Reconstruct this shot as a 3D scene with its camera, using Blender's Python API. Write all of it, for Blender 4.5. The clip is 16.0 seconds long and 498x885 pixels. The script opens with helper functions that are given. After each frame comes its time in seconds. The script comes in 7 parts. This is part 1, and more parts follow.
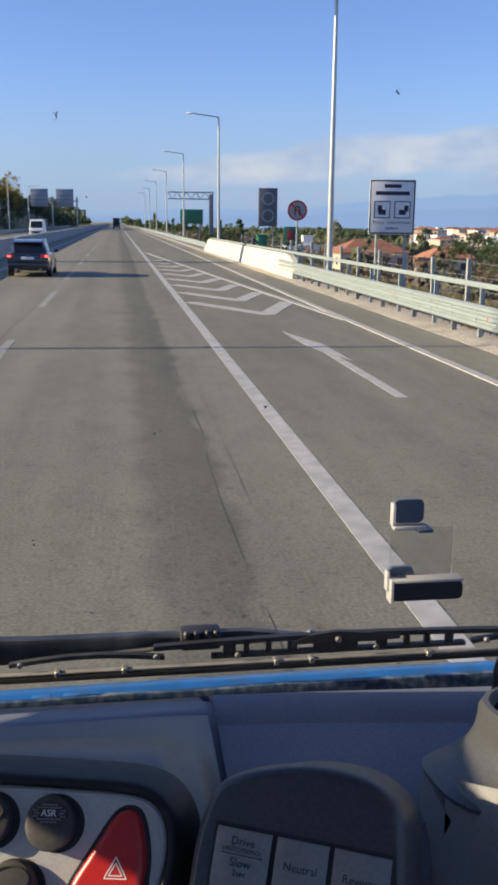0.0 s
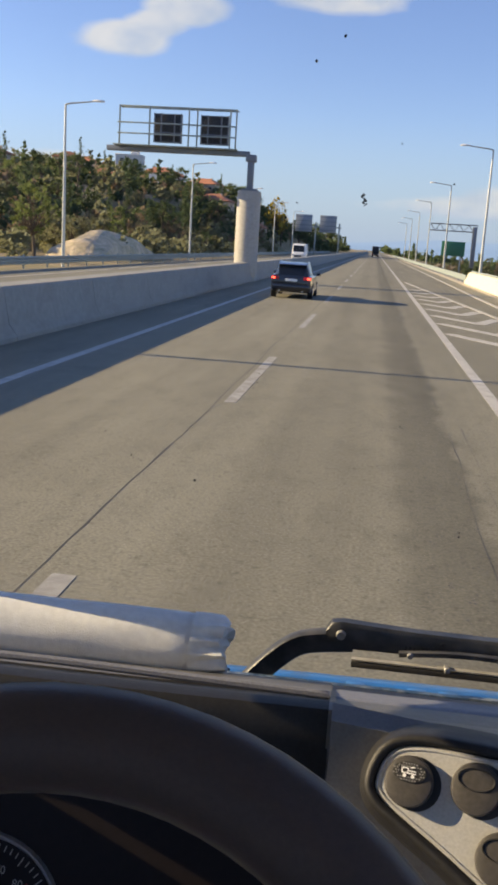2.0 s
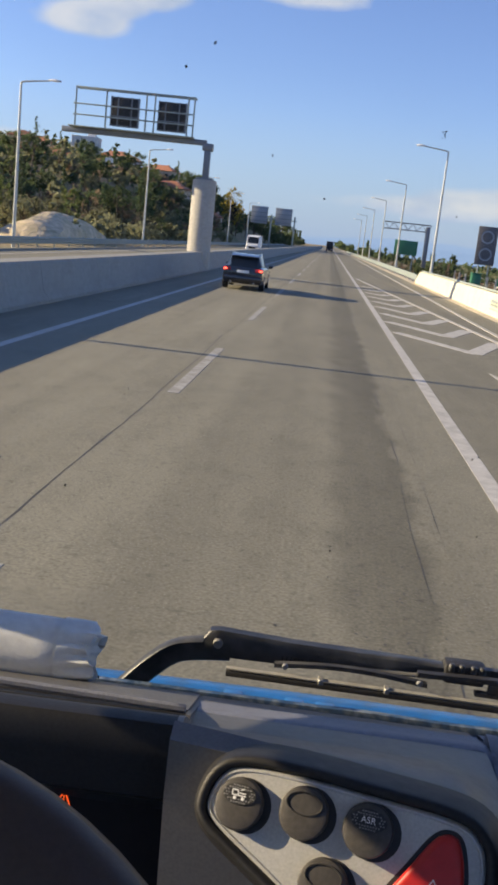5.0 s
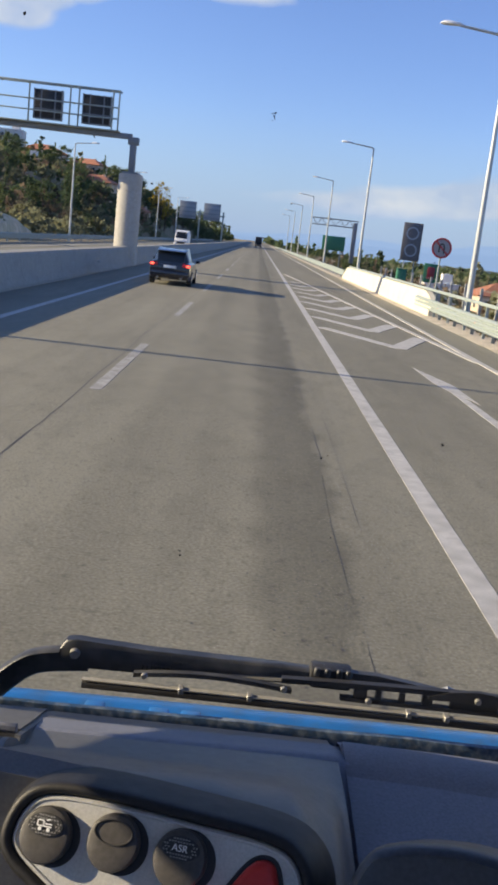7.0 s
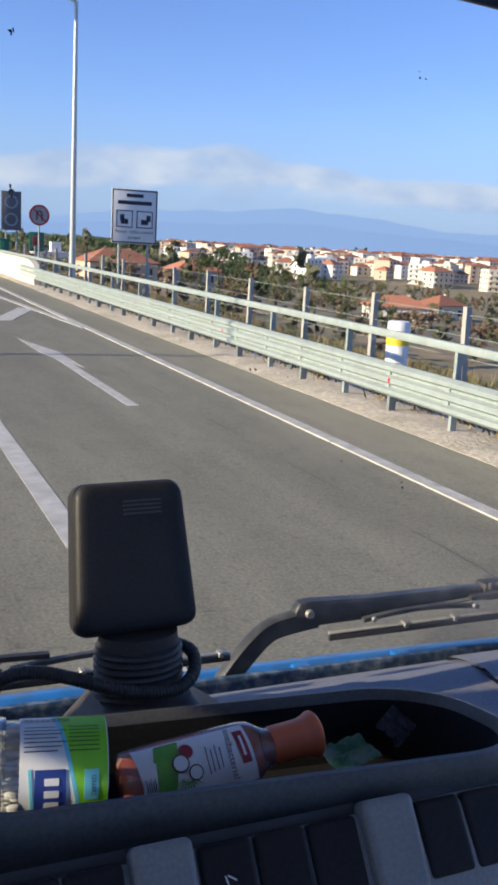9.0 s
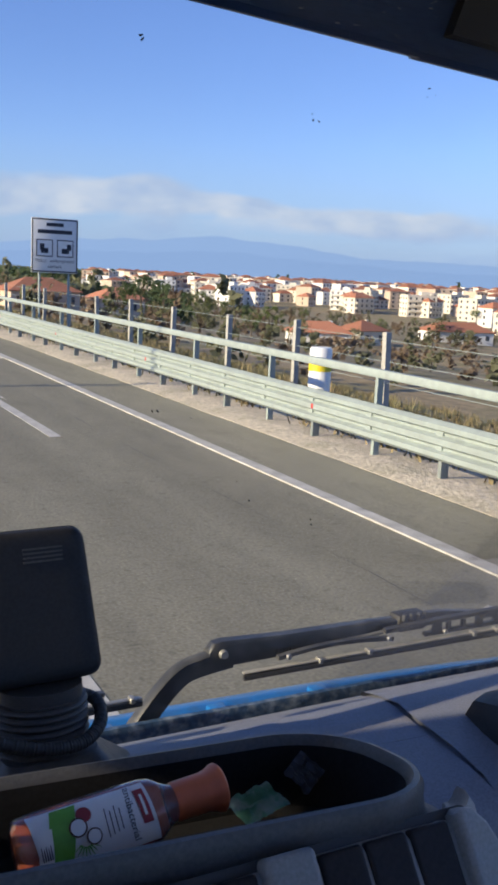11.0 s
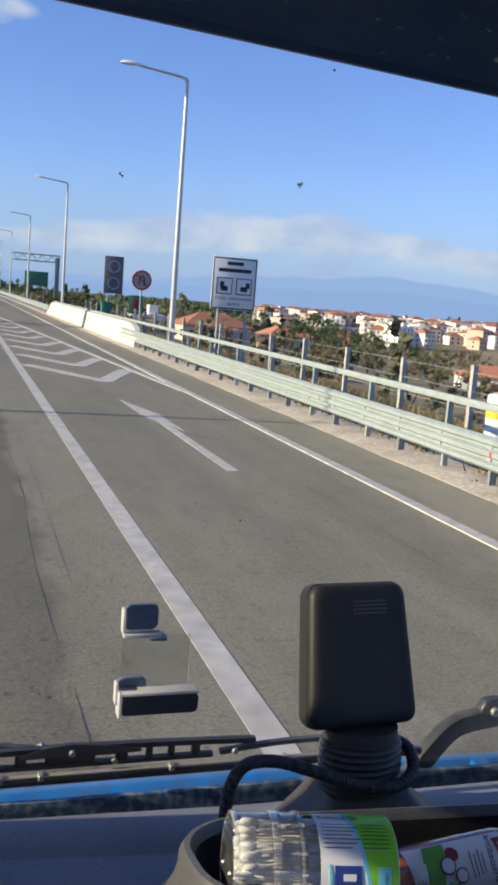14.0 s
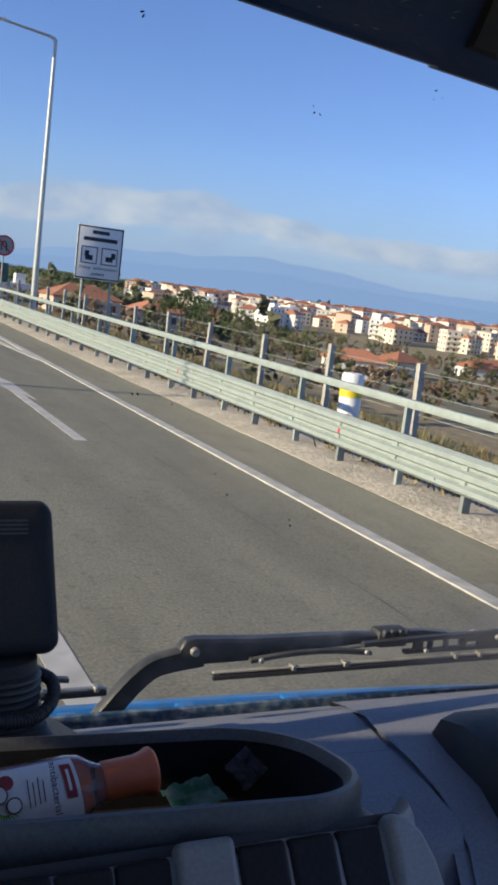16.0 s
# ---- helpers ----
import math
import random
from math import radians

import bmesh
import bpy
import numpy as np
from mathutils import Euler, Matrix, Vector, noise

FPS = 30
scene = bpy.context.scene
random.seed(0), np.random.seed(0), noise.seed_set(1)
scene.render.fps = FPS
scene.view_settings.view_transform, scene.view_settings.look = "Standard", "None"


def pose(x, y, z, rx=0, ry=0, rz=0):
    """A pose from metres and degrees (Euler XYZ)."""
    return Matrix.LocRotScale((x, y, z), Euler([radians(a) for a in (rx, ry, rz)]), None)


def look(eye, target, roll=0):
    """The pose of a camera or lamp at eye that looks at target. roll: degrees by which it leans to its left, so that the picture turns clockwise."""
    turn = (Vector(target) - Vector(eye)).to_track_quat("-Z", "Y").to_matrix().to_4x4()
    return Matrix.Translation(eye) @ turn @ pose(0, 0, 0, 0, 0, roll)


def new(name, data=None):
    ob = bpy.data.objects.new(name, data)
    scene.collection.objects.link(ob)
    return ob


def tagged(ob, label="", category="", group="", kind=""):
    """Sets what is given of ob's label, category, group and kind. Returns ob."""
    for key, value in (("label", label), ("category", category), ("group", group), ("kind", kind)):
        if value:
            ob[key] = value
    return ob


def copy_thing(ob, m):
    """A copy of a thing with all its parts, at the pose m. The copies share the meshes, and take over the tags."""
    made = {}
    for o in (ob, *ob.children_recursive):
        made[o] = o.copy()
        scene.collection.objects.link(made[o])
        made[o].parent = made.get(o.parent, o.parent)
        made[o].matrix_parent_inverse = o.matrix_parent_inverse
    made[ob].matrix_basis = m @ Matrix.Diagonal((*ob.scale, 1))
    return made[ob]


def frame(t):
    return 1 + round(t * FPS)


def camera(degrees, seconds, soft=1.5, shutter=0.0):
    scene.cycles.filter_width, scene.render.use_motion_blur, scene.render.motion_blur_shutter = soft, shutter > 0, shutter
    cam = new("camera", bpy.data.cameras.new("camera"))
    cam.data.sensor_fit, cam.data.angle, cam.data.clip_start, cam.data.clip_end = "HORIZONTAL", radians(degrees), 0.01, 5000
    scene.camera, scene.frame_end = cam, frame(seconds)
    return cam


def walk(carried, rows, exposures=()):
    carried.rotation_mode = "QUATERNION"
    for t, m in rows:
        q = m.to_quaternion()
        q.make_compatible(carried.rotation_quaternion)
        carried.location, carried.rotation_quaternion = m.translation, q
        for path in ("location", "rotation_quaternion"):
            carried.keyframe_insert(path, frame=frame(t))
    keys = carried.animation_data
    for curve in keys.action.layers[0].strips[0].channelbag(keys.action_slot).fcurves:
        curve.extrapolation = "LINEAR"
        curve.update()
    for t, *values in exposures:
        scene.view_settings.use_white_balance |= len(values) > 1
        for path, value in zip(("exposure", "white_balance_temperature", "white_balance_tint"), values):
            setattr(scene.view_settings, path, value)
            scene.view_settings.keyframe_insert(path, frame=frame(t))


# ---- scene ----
cam = camera(30.1, 16.0, soft=3.3)
METRES, EYE, TILT, LEAN, TURN = 1.77, 2.2, -13.8, 0.0, -8.5
PATH = [
    (0, (-0.146, -0.016, 2.274), (0.125, 1.911, 1.813), 0.5),
    (0.5, (-0.238, -0.005, 2.222), (-0.1, 1.935, 1.756), 0.7),
    (1, (-0.314, -0.044, 2.266), (-0.333, 1.901, 1.801), 1.8),
    (1.5, (-0.369, -0.072, 2.276), (-0.513, 1.881, 1.871), 3.7),
    (2, (-0.385, -0.044, 2.231), (-0.62, 1.897, 1.81), 3.5),
    (2.5, (-0.395, -0.016, 2.203), (-0.642, 1.92, 1.77), 4.1),
    (3, (-0.421, -0.067, 2.264), (-0.663, 1.869, 1.823), 5.8),
    (3.5, (-0.356, -0.04, 2.249), (-0.602, 1.894, 1.801), 5.7),
    (4, (-0.306, -0.032, 2.253), (-0.493, 1.912, 1.821), 5.5),
    (6.3, (-0.293, 0.017, 2.26), (-0.383, 1.967, 1.823), 6.0),
    (6.5, (-0.261, 0.021, 2.266), (-0.338, 1.971, 1.829), 5.6),
    (7, (-0.203, 0.042, 2.26), (-0.177, 1.996, 1.835), 6.5),
    (7.5, (-0.048, 0.09, 2.245), (0.162, 2.037, 1.839), 6.5),
    (8, (0.054, 0.108, 2.192), (0.496, 2.001, 1.723), 5.9),
    (8.5, (0.141, 0.08, 2.228), (0.778, 1.921, 1.775), 4.4),
    (9, (0.176, 0.044, 2.244), (0.957, 1.836, 1.82), 3.3),
    (9.2, (0.193, 0.027, 2.262), (1.027, 1.806, 1.889), 3.6),
    (11.3, (0.206, 0.057, 2.258), (1.14, 1.788, 1.9), 3.1),
    (11.5, (0.187, 0.066, 2.254), (1.126, 1.795, 1.897), 3.3),
    (12, (0.144, 0.097, 2.255), (1.06, 1.839, 1.901), 3.7),
    (12.5, (0.086, 0.092, 2.269), (0.947, 1.859, 1.9), 4.3),
    (13, (0.039, 0.07, 2.303), (0.804, 1.887, 1.962), 4.6),
    (13.5, (0.003, 0.043, 2.31), (0.681, 1.898, 2.0), 4.6),
    (14, (-0.007, 0.041, 2.295), (0.6, 1.923, 1.994), 4.5),
    (14.5, (-0.008, 0.035, 2.295), (0.555, 1.929, 1.991), 4.1),
    (15, (-0.043, 0.052, 2.275), (0.488, 1.955, 1.961), 5.3),
    (15.5, (0.067, 0.065, 2.264), (0.603, 1.965, 1.944), 6.4),
    (16, (0.263, 0.027, 2.23), (1.133, 1.799, 1.909), 7.2),
]
walk(cam, [(t, look(eye, target, roll)) for t, eye, target, roll in PATH], exposures=((0.0, 0.62, 6900, 10), (1.0, 0.66, 7350, 10), (1.5, 0.64, 7700, 10), (2.4, 0.93, 8500, 10), (3.2, 0.83, 8200, 10), (4.0, 0.76, 7900, 10), (6.6, 0.72, 7200, 10), (8.2, 0.76, 6800, 10), (9.2, 0.68, 6500, 10), (11.5, 0.62, 6680, 10), (14.0, 0.66, 6680, 9), (15.4, 0.62, 6680, 8), (16.0, 0.46, 6700, 7)))  # EXPOSURE

# ---- world, sun, exposure ----
SUN_EL, SUN_AZ = radians(19.5), radians(-88.0)   # from straight left of the road, a little ahead
sun_dir = Vector((math.sin(SUN_AZ) * math.cos(SUN_EL), math.cos(SUN_AZ) * math.cos(SUN_EL), math.sin(SUN_EL)))
world = bpy.data.worlds.new("world")
scene.world = world
world.use_nodes = True
wn, wl = world.node_tree.nodes, world.node_tree.links
wn.clear()


def wnode(kind, **kw):
    n = wn.new(kind)
    for k, v in kw.items():
        n.inputs[k].default_value = v
    return n


def wmath(op, a, b=0.0, clamp=False):
    n = wn.new("ShaderNodeMath")
    n.operation, n.use_clamp = op, clamp
    for i, v in enumerate((a, b)):
        if isinstance(v, (int, float)):
            n.inputs[i].default_value = v
        else:
            wl.new(v, n.inputs[i])
    return n.outputs[0]


def wmix(fac, a, b):
    n = wn.new("ShaderNodeMix")
    n.data_type = "RGBA"
    wl.new(fac, n.inputs["Factor"])
    for key, v in (("A", a), ("B", b)):
        sock = [s for s in n.inputs if s.name == key and s.type == "RGBA"][0]
        if isinstance(v, tuple):
            sock.default_value = (*v, 1)
        else:
            wl.new(v, sock)
    return [s for s in n.outputs if s.type == "RGBA"][0]


SKY_GAIN = 0.085
sky = wn.new("ShaderNodeTexSky")
sky.sky_type, sky.sun_disc = "NISHITA", False
sky.sun_elevation, sky.sun_rotation = SUN_EL, SUN_AZ
sky.air_density, sky.dust_density, sky.ozone_density = 1.0, 0.3, 2.5
geo = wn.new("ShaderNodeTexCoord")
sep = wn.new("ShaderNodeSeparateXYZ")
wl.new(geo.outputs["Generated"], sep.inputs[0])
up = wmath("MAXIMUM", sep.outputs["Z"], 0.0)
# clouds: flat lumps low over the horizon, a few small heaps higher up
flat = wn.new("ShaderNodeVectorMath")
flat.operation = "MULTIPLY"
wl.new(geo.outputs["Generated"], flat.inputs[0])
flat.inputs[1].default_value = (1.0, 1.0, 1.7)
cloud_noise = wnode("ShaderNodeTexNoise", Scale=7.5, Detail=9.0, Roughness=0.5)
wl.new(flat.outputs[0], cloud_noise.inputs["Vector"])
wisp_noise = wnode("ShaderNodeTexNoise", Scale=19.0, Detail=7.0, Roughness=0.55)
wl.new(flat.outputs[0], wisp_noise.inputs["Vector"])
bank = wn.new("ShaderNodeValToRGB")
bank.color_ramp.elements[0].position, bank.color_ramp.elements[0].color = 0.0, (0.44, 0.44, 0.44, 1)
bank.color_ramp.elements[1].position, bank.color_ramp.elements[1].color = 1.0, (0.36, 0.36, 0.36, 1)
for pos, v in ((0.022, 0.43), (0.042, 0.50), (0.058, 0.50), (0.075, 0.40), (0.09, 0.28), (0.11, 0.20), (0.3, 0.20), (0.5, 0.30)):
    e = bank.color_ramp.elements.new(pos)
    e.color = (v, v, v, 1)
wl.new(up, bank.inputs[0])


def heap(az, el, wide, high, amount=0.42):
    """A soft blob of cloud about one direction of the sky, in degrees."""
    d = Vector((math.sin(radians(az)) * math.cos(radians(el)), math.cos(radians(az)) * math.cos(radians(el)), math.sin(radians(el))))
    s = wn.new("ShaderNodeVectorMath")
    s.operation = "SUBTRACT"
    wl.new(geo.outputs["Generated"], s.inputs[0])
    s.inputs[1].default_value = d
    q = wn.new("ShaderNodeVectorMath")
    q.operation = "MULTIPLY"
    wl.new(s.outputs[0], q.inputs[0])
    q.inputs[1].default_value = (1 / radians(wide), 1 / radians(wide), 1 / radians(high))
    ln = wn.new("ShaderNodeVectorMath")
    ln.operation = "LENGTH"
    wl.new(q.outputs[0], ln.inputs[0])
    return wmath("MULTIPLY", wmath("SUBTRACT", 1.0, ln.outputs["Value"], True), amount)


body = wmath("ADD", wmath("ADD", cloud_noise.outputs[0], bank.outputs[0]), -1.0)
for args in ((19.5, 4.6, 9.5, 1.7, 0.55), (12.0, 3.5, 8.0, 1.1, 0.45), (26.5, 4.0, 5.0, 0.9, 0.4), (36.0, 3.2, 11.0, 1.2, 0.5), (5.0, 2.7, 9.0, 0.8, 0.35), (-21.0, 3.9, 8.0, 1.1, 0.5),
             (-15.5, 11.0, 4.2, 1.5, 0.85), (-12.0, 12.6, 4.0, 1.5, 0.8), (-3.0, 13.7, 6.0, 1.5, 0.8), (2.6, 15.0, 4.5, 1.4, 0.7)):
    body = wmath("ADD", body, heap(*args))
mask = wmath("MULTIPLY", body, 5.5, True)
lit = wmath("MULTIPLY", wmath("ADD", wisp_noise.outputs[0], -0.36), 3.2, True)
low = wmath("MULTIPLY", wmath("SUBTRACT", 0.052, up), 40.0, True)
cloud_col = wmix(low, wmix(lit, (0.29, 0.36, 0.50), (0.45, 0.48, 0.54)), wmix(lit, (0.18, 0.28, 0.50), (0.235, 0.33, 0.535)))
gain = wn.new("ShaderNodeVectorMath")
gain.operation = "SCALE"
wl.new(sky.outputs[0], gain.inputs[0])
gain.inputs["Scale"].default_value = SKY_GAIN
tint = wn.new("ShaderNodeVectorMath")
tint.operation = "MULTIPLY"
wl.new(gain.outputs[0], tint.inputs[0])
tint.inputs[1].default_value = (0.88, 1.01, 1.54)
# low in the sky the air is veiled by the grey-blue bank
veil = wmath("MULTIPLY", wmath("SUBTRACT", 0.13, up), 8.0, True)
sky_col = wmix(wmath("MULTIPLY", veil, 0.85), tint.outputs[0], (0.205, 0.310, 0.515))
final = wmix(wmath("MULTIPLY", mask, 0.78), sky_col, cloud_col)
back = wn.new("ShaderNodeBackground")
wl.new(final, back.inputs[0])
back.inputs[1].default_value = 1.0
wout = wn.new("ShaderNodeOutputWorld")
wl.new(back.outputs[0], wout.inputs[0])

sun = new("sun", bpy.data.lights.new("sun", "SUN"))
sun.data.energy, sun.data.angle, sun.data.color = 5.0, radians(0.53), (1.0, 0.86, 0.63)
sun.matrix_world = look((0, 0, 0), -sun_dir)


# ---- materials ----
def surf(name, base, rough=0.6, metal=0.0, grain=(60.0, 0.12), stain=None, bump=None, random_tint=0.0, spec=0.5, stretch=None, coat=0.0):
    """Principled surface. grain: scale, strength; stain: scale, amount, colour; bump: scale, height in metres."""
    m = bpy.data.materials.new(name)
    m.use_nodes = True
    n, l = m.node_tree.nodes, m.node_tree.links
    p = n["Principled BSDF"]
    p.inputs["Metallic"].default_value = metal
    p.inputs["Specular IOR Level"].default_value = spec
    p.inputs["Coat Weight"].default_value = coat
    tc = n.new("ShaderNodeTexCoord")
    vec = tc.outputs["Object"]
    if stretch:
        mp = n.new("ShaderNodeMapping")
        mp.inputs["Scale"].default_value = stretch
        l.new(vec, mp.inputs[0])
        vec = mp.outputs[0]

    def noise_at(scale, detail=5.0):
        t = n.new("ShaderNodeTexNoise")
        t.inputs["Scale"].default_value, t.inputs["Detail"].default_value = scale, detail
        l.new(vec, t.inputs["Vector"])
        return t.outputs[0]

    def mix(fac, a, b, mode="MIX"):
        t = n.new("ShaderNodeMix")
        t.data_type, t.blend_type = "RGBA", mode
        for key, v in (("Factor", fac), ("A", a), ("B", b)):
            socks = [s for s in t.inputs if s.name == key]
            sock = socks[0] if key == "Factor" else [s for s in socks if s.type == "RGBA"][0]
            if isinstance(v, (int, float)):
                sock.default_value = v
            elif isinstance(v, tuple):
                sock.default_value = (*v, 1)
            else:
                l.new(v, sock)
        return [s for s in t.outputs if s.type == "RGBA"][0]

    def ramp(sock, lo, hi):
        t = n.new("ShaderNodeMapRange")
        t.inputs["From Min"].default_value, t.inputs["From Max"].default_value = lo, hi
        l.new(sock, t.inputs[0])
        return t.outputs[0]

    g = noise_at(grain[0])
    dark, light = tuple(c * (1 - grain[1]) for c in base), tuple(min(1, c * (1 + grain[1])) for c in base)
    col = mix(ramp(g, 0.3, 0.7), dark, light)
    if stain:
        t = n.new("ShaderNodeMath")
        t.operation = "MULTIPLY"
        l.new(ramp(noise_at(stain[0], 7.0), 0.45, 0.75), t.inputs[0])
        t.inputs[1].default_value = stain[1]
        col = mix(t.outputs[0], col, stain[2])
    if random_tint:
        oi = n.new("ShaderNodeObjectInfo")
        hv = n.new("ShaderNodeHueSaturation")
        l.new(ramp(oi.outputs["Random"], -0.0, 1.0), hv.inputs["Value"])
        mr = n.new("ShaderNodeMapRange")
        mr.inputs["To Min"].default_value, mr.inputs["To Max"].default_value = 1 - random_tint, 1 + random_tint
        l.new(oi.outputs["Random"], mr.inputs[0])
        l.new(mr.outputs[0], hv.inputs["Value"])
        l.new(col, hv.inputs["Color"])
        col = hv.outputs[0]
    l.new(col, p.inputs["Base Color"])
    rr = n.new("ShaderNodeMapRange")
    rr.inputs["To Min"].default_value, rr.inputs["To Max"].default_value = max(0.02, rough - 0.09), min(1, rough + 0.09)
    l.new(noise_at(grain[0] * 0.31), rr.inputs[0])
    l.new(rr.outputs[0], p.inputs["Roughness"])
    if bump:
        b = n.new("ShaderNodeBump")
        b.inputs["Distance"].default_value = bump[1]
        b.inputs["Strength"].default_value = 1.0
        l.new(noise_at(bump[0], 4.0), b.inputs["Height"])
        l.new(b.outputs[0], p.inputs["Normal"])
    return m


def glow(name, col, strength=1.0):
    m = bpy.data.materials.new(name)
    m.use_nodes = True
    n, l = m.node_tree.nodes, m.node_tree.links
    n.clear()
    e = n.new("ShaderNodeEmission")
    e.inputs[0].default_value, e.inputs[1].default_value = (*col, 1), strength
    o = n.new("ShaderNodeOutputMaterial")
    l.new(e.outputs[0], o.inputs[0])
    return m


def clear(name, tint=(1, 1, 1), gloss=0.06, rough=0.02, dirt=0.0, dirt_col=(0.5, 0.48, 0.44), dirt_scale=6.0, haze=0.0):
    """Thin clear pane or shell: sees straight through, mirrors a little, may carry dust."""
    m = bpy.data.materials.new(name)
    m.use_nodes = True
    n, l = m.node_tree.nodes, m.node_tree.links
    n.clear()
    tr, gl, mx, o = n.new("ShaderNodeBsdfTransparent"), n.new("ShaderNodeBsdfGlossy"), n.new("ShaderNodeMixShader"), n.new("ShaderNodeOutputMaterial")
    tr.inputs[0].default_value = (*tint, 1)
    gl.inputs["Roughness"].default_value = rough
    fr = n.new("ShaderNodeFresnel")
    fr.inputs[0].default_value = 1.3
    mu = n.new("ShaderNodeMath")
    mu.operation = "MULTIPLY"
    l.new(fr.outputs[0], mu.inputs[0])
    mu.inputs[1].default_value = gloss / 0.06
    l.new(mu.outputs[0], mx.inputs[0])
    l.new(tr.outputs[0], mx.inputs[1])
    l.new(gl.outputs[0], mx.inputs[2])
    last = mx.outputs[0]
    if dirt:
        df, m2 = n.new("ShaderNodeBsdfDiffuse"), n.new("ShaderNodeMixShader")
        df.inputs[0].default_value = (*dirt_col, 1)
        tc, ns, mr = n.new("ShaderNodeTexCoord"), n.new("ShaderNodeTexNoise"), n.new("ShaderNodeMapRange")
        ns.inputs["Scale"].default_value, ns.inputs["Detail"].default_value = dirt_scale, 8.0
        l.new(tc.outputs["Object"], ns.inputs["Vector"])
        mr.inputs["From Min"].default_value, mr.inputs["From Max"].default_value = 0.42, 0.8
        mr.inputs["To Min"].default_value, mr.inputs["To Max"].default_value = haze, dirt
        l.new(ns.outputs[0], mr.inputs[0])
        l.new(mr.outputs[0], m2.inputs[0])
        l.new(last, m2.inputs[1])
        l.new(df.outputs[0], m2.inputs[2])
        last = m2.outputs[0]
    l.new(last, o.inputs[0])
    return m


def asphalt(name):
    """Worn asphalt: fine stone grain, long streaks, darker wheel tracks and one tarred track beside the edge line."""
    m = surf(name, (0.252, 0.236, 0.174), 0.82, grain=(38.0, 0.26), bump=(140.0, 0.003), spec=0.3)
    n, l = m.node_tree.nodes, m.node_tree.links
    p = n["Principled BSDF"]
    col = p.inputs["Base Color"].links[0].from_socket
    tc = n.new("ShaderNodeTexCoord")

    def streak(scale, stretch, lo, hi, to):
        mp, ns, mr = n.new("ShaderNodeMapping"), n.new("ShaderNodeTexNoise"), n.new("ShaderNodeMapRange")
        mp.inputs["Scale"].default_value = stretch
        l.new(tc.outputs["Object"], mp.inputs[0])
        l.new(mp.outputs[0], ns.inputs["Vector"])
        ns.inputs["Scale"].default_value, ns.inputs["Detail"].default_value = scale, 6.0
        mr.inputs["From Min"].default_value, mr.inputs["From Max"].default_value = lo, hi
        mr.inputs["To Min"].default_value, mr.inputs["To Max"].default_value = 1.0, to
        l.new(ns.outputs[0], mr.inputs[0])
        return mr.outputs[0]

    def times(a, b):
        t = n.new("ShaderNodeMath")
        t.operation = "MULTIPLY"
        l.new(a, t.inputs[0])
        l.new(b, t.inputs[1])
        return t.outputs[0]

    sep = n.new("ShaderNodeSeparateXYZ")
    l.new(tc.outputs["Object"], sep.inputs[0])
    wob = n.new("ShaderNodeTexNoise")
    wob.inputs["Scale"].default_value, wob.inputs["Detail"].default_value = 1.1, 6.0
    l.new(tc.outputs["Object"], wob.inputs["Vector"])
    ad = n.new("ShaderNodeMath")
    ad.operation = "MULTIPLY_ADD"
    l.new(wob.outputs[0], ad.inputs[0])
    ad.inputs[1].default_value = 0.7
    l.new(sep.outputs["X"], ad.inputs[2])
    rp = n.new("ShaderNodeValToRGB")
    mr = n.new("ShaderNodeMapRange")
    mr.inputs["From Min"].default_value, mr.inputs["From Max"].default_value = -10.0, 10.0
    l.new(ad.outputs[0], mr.inputs[0])
    rp.color_ramp.elements[0].position, rp.color_ramp.elements[0].color = 0.0, (1, 1, 1, 1)
    rp.color_ramp.elements[1].position, rp.color_ramp.elements[1].color = 1.0, (1, 1, 1, 1)
    for x, v in ((-5.2, 1.04), (-3.2, 1.12), (-1.55, 1.05), (-1.25, 0.94), (-0.35, 1.0), (-0.06, 0.96), (0.12, 0.74), (0.66, 0.60), (0.80, 0.97), (1.05, 0.95), (1.5, 0.97), (2.9, 0.93), (3.7, 1.0), (4.6, 0.92), (5.3, 1.02), (6.4, 1.2)):
        e = rp.color_ramp.elements.new((x + 0.35 + 10) / 20)
        e.color = (v, v, v, 1)
    l.new(mr.outputs[0], rp.inputs[0])
    f = times(times(streak(1.0, (1.7, 0.045, 1), 0.35, 0.75, 0.80), streak(0.55, (1, 0.35, 1), 0.4, 0.7, 0.86)), times(streak(2.6, (1, 0.5, 1), 0.48, 0.68, 0.90), streak(11.0, (1, 1, 1), 0.55, 0.72, 0.74)))
    vm, vs = n.new("ShaderNodeVectorMath"), n.new("ShaderNodeVectorMath")
    vm.operation, vs.operation = "MULTIPLY", "SCALE"
    l.new(col, vm.inputs[0])
    l.new(rp.outputs[0], vm.inputs[1])
    l.new(vm.outputs[0], vs.inputs[0])
    l.new(f, vs.inputs["Scale"])
    l.new(vs.outputs[0], p.inputs["Base Color"])
    return m


def leaf(name, base, tint=0.25):
    """Leaves: half of the light goes through them."""
    m = surf(name, base, 0.75, grain=(0.9, 0.35), random_tint=tint, spec=0.25)
    n, l = m.node_tree.nodes, m.node_tree.links
    p, o = n["Principled BSDF"], n["Material Output"]
    tr, mx = n.new("ShaderNodeBsdfTranslucent"), n.new("ShaderNodeMixShader")
    l.new(p.inputs["Base Color"].links[0].from_socket, tr.inputs[0])
    mx.inputs[0].default_value = 0.42
    l.new(p.outputs[0], mx.inputs[1])
    l.new(tr.outputs[0], mx.inputs[2])
    l.new(mx.outputs[0], o.inputs[0])
    return m


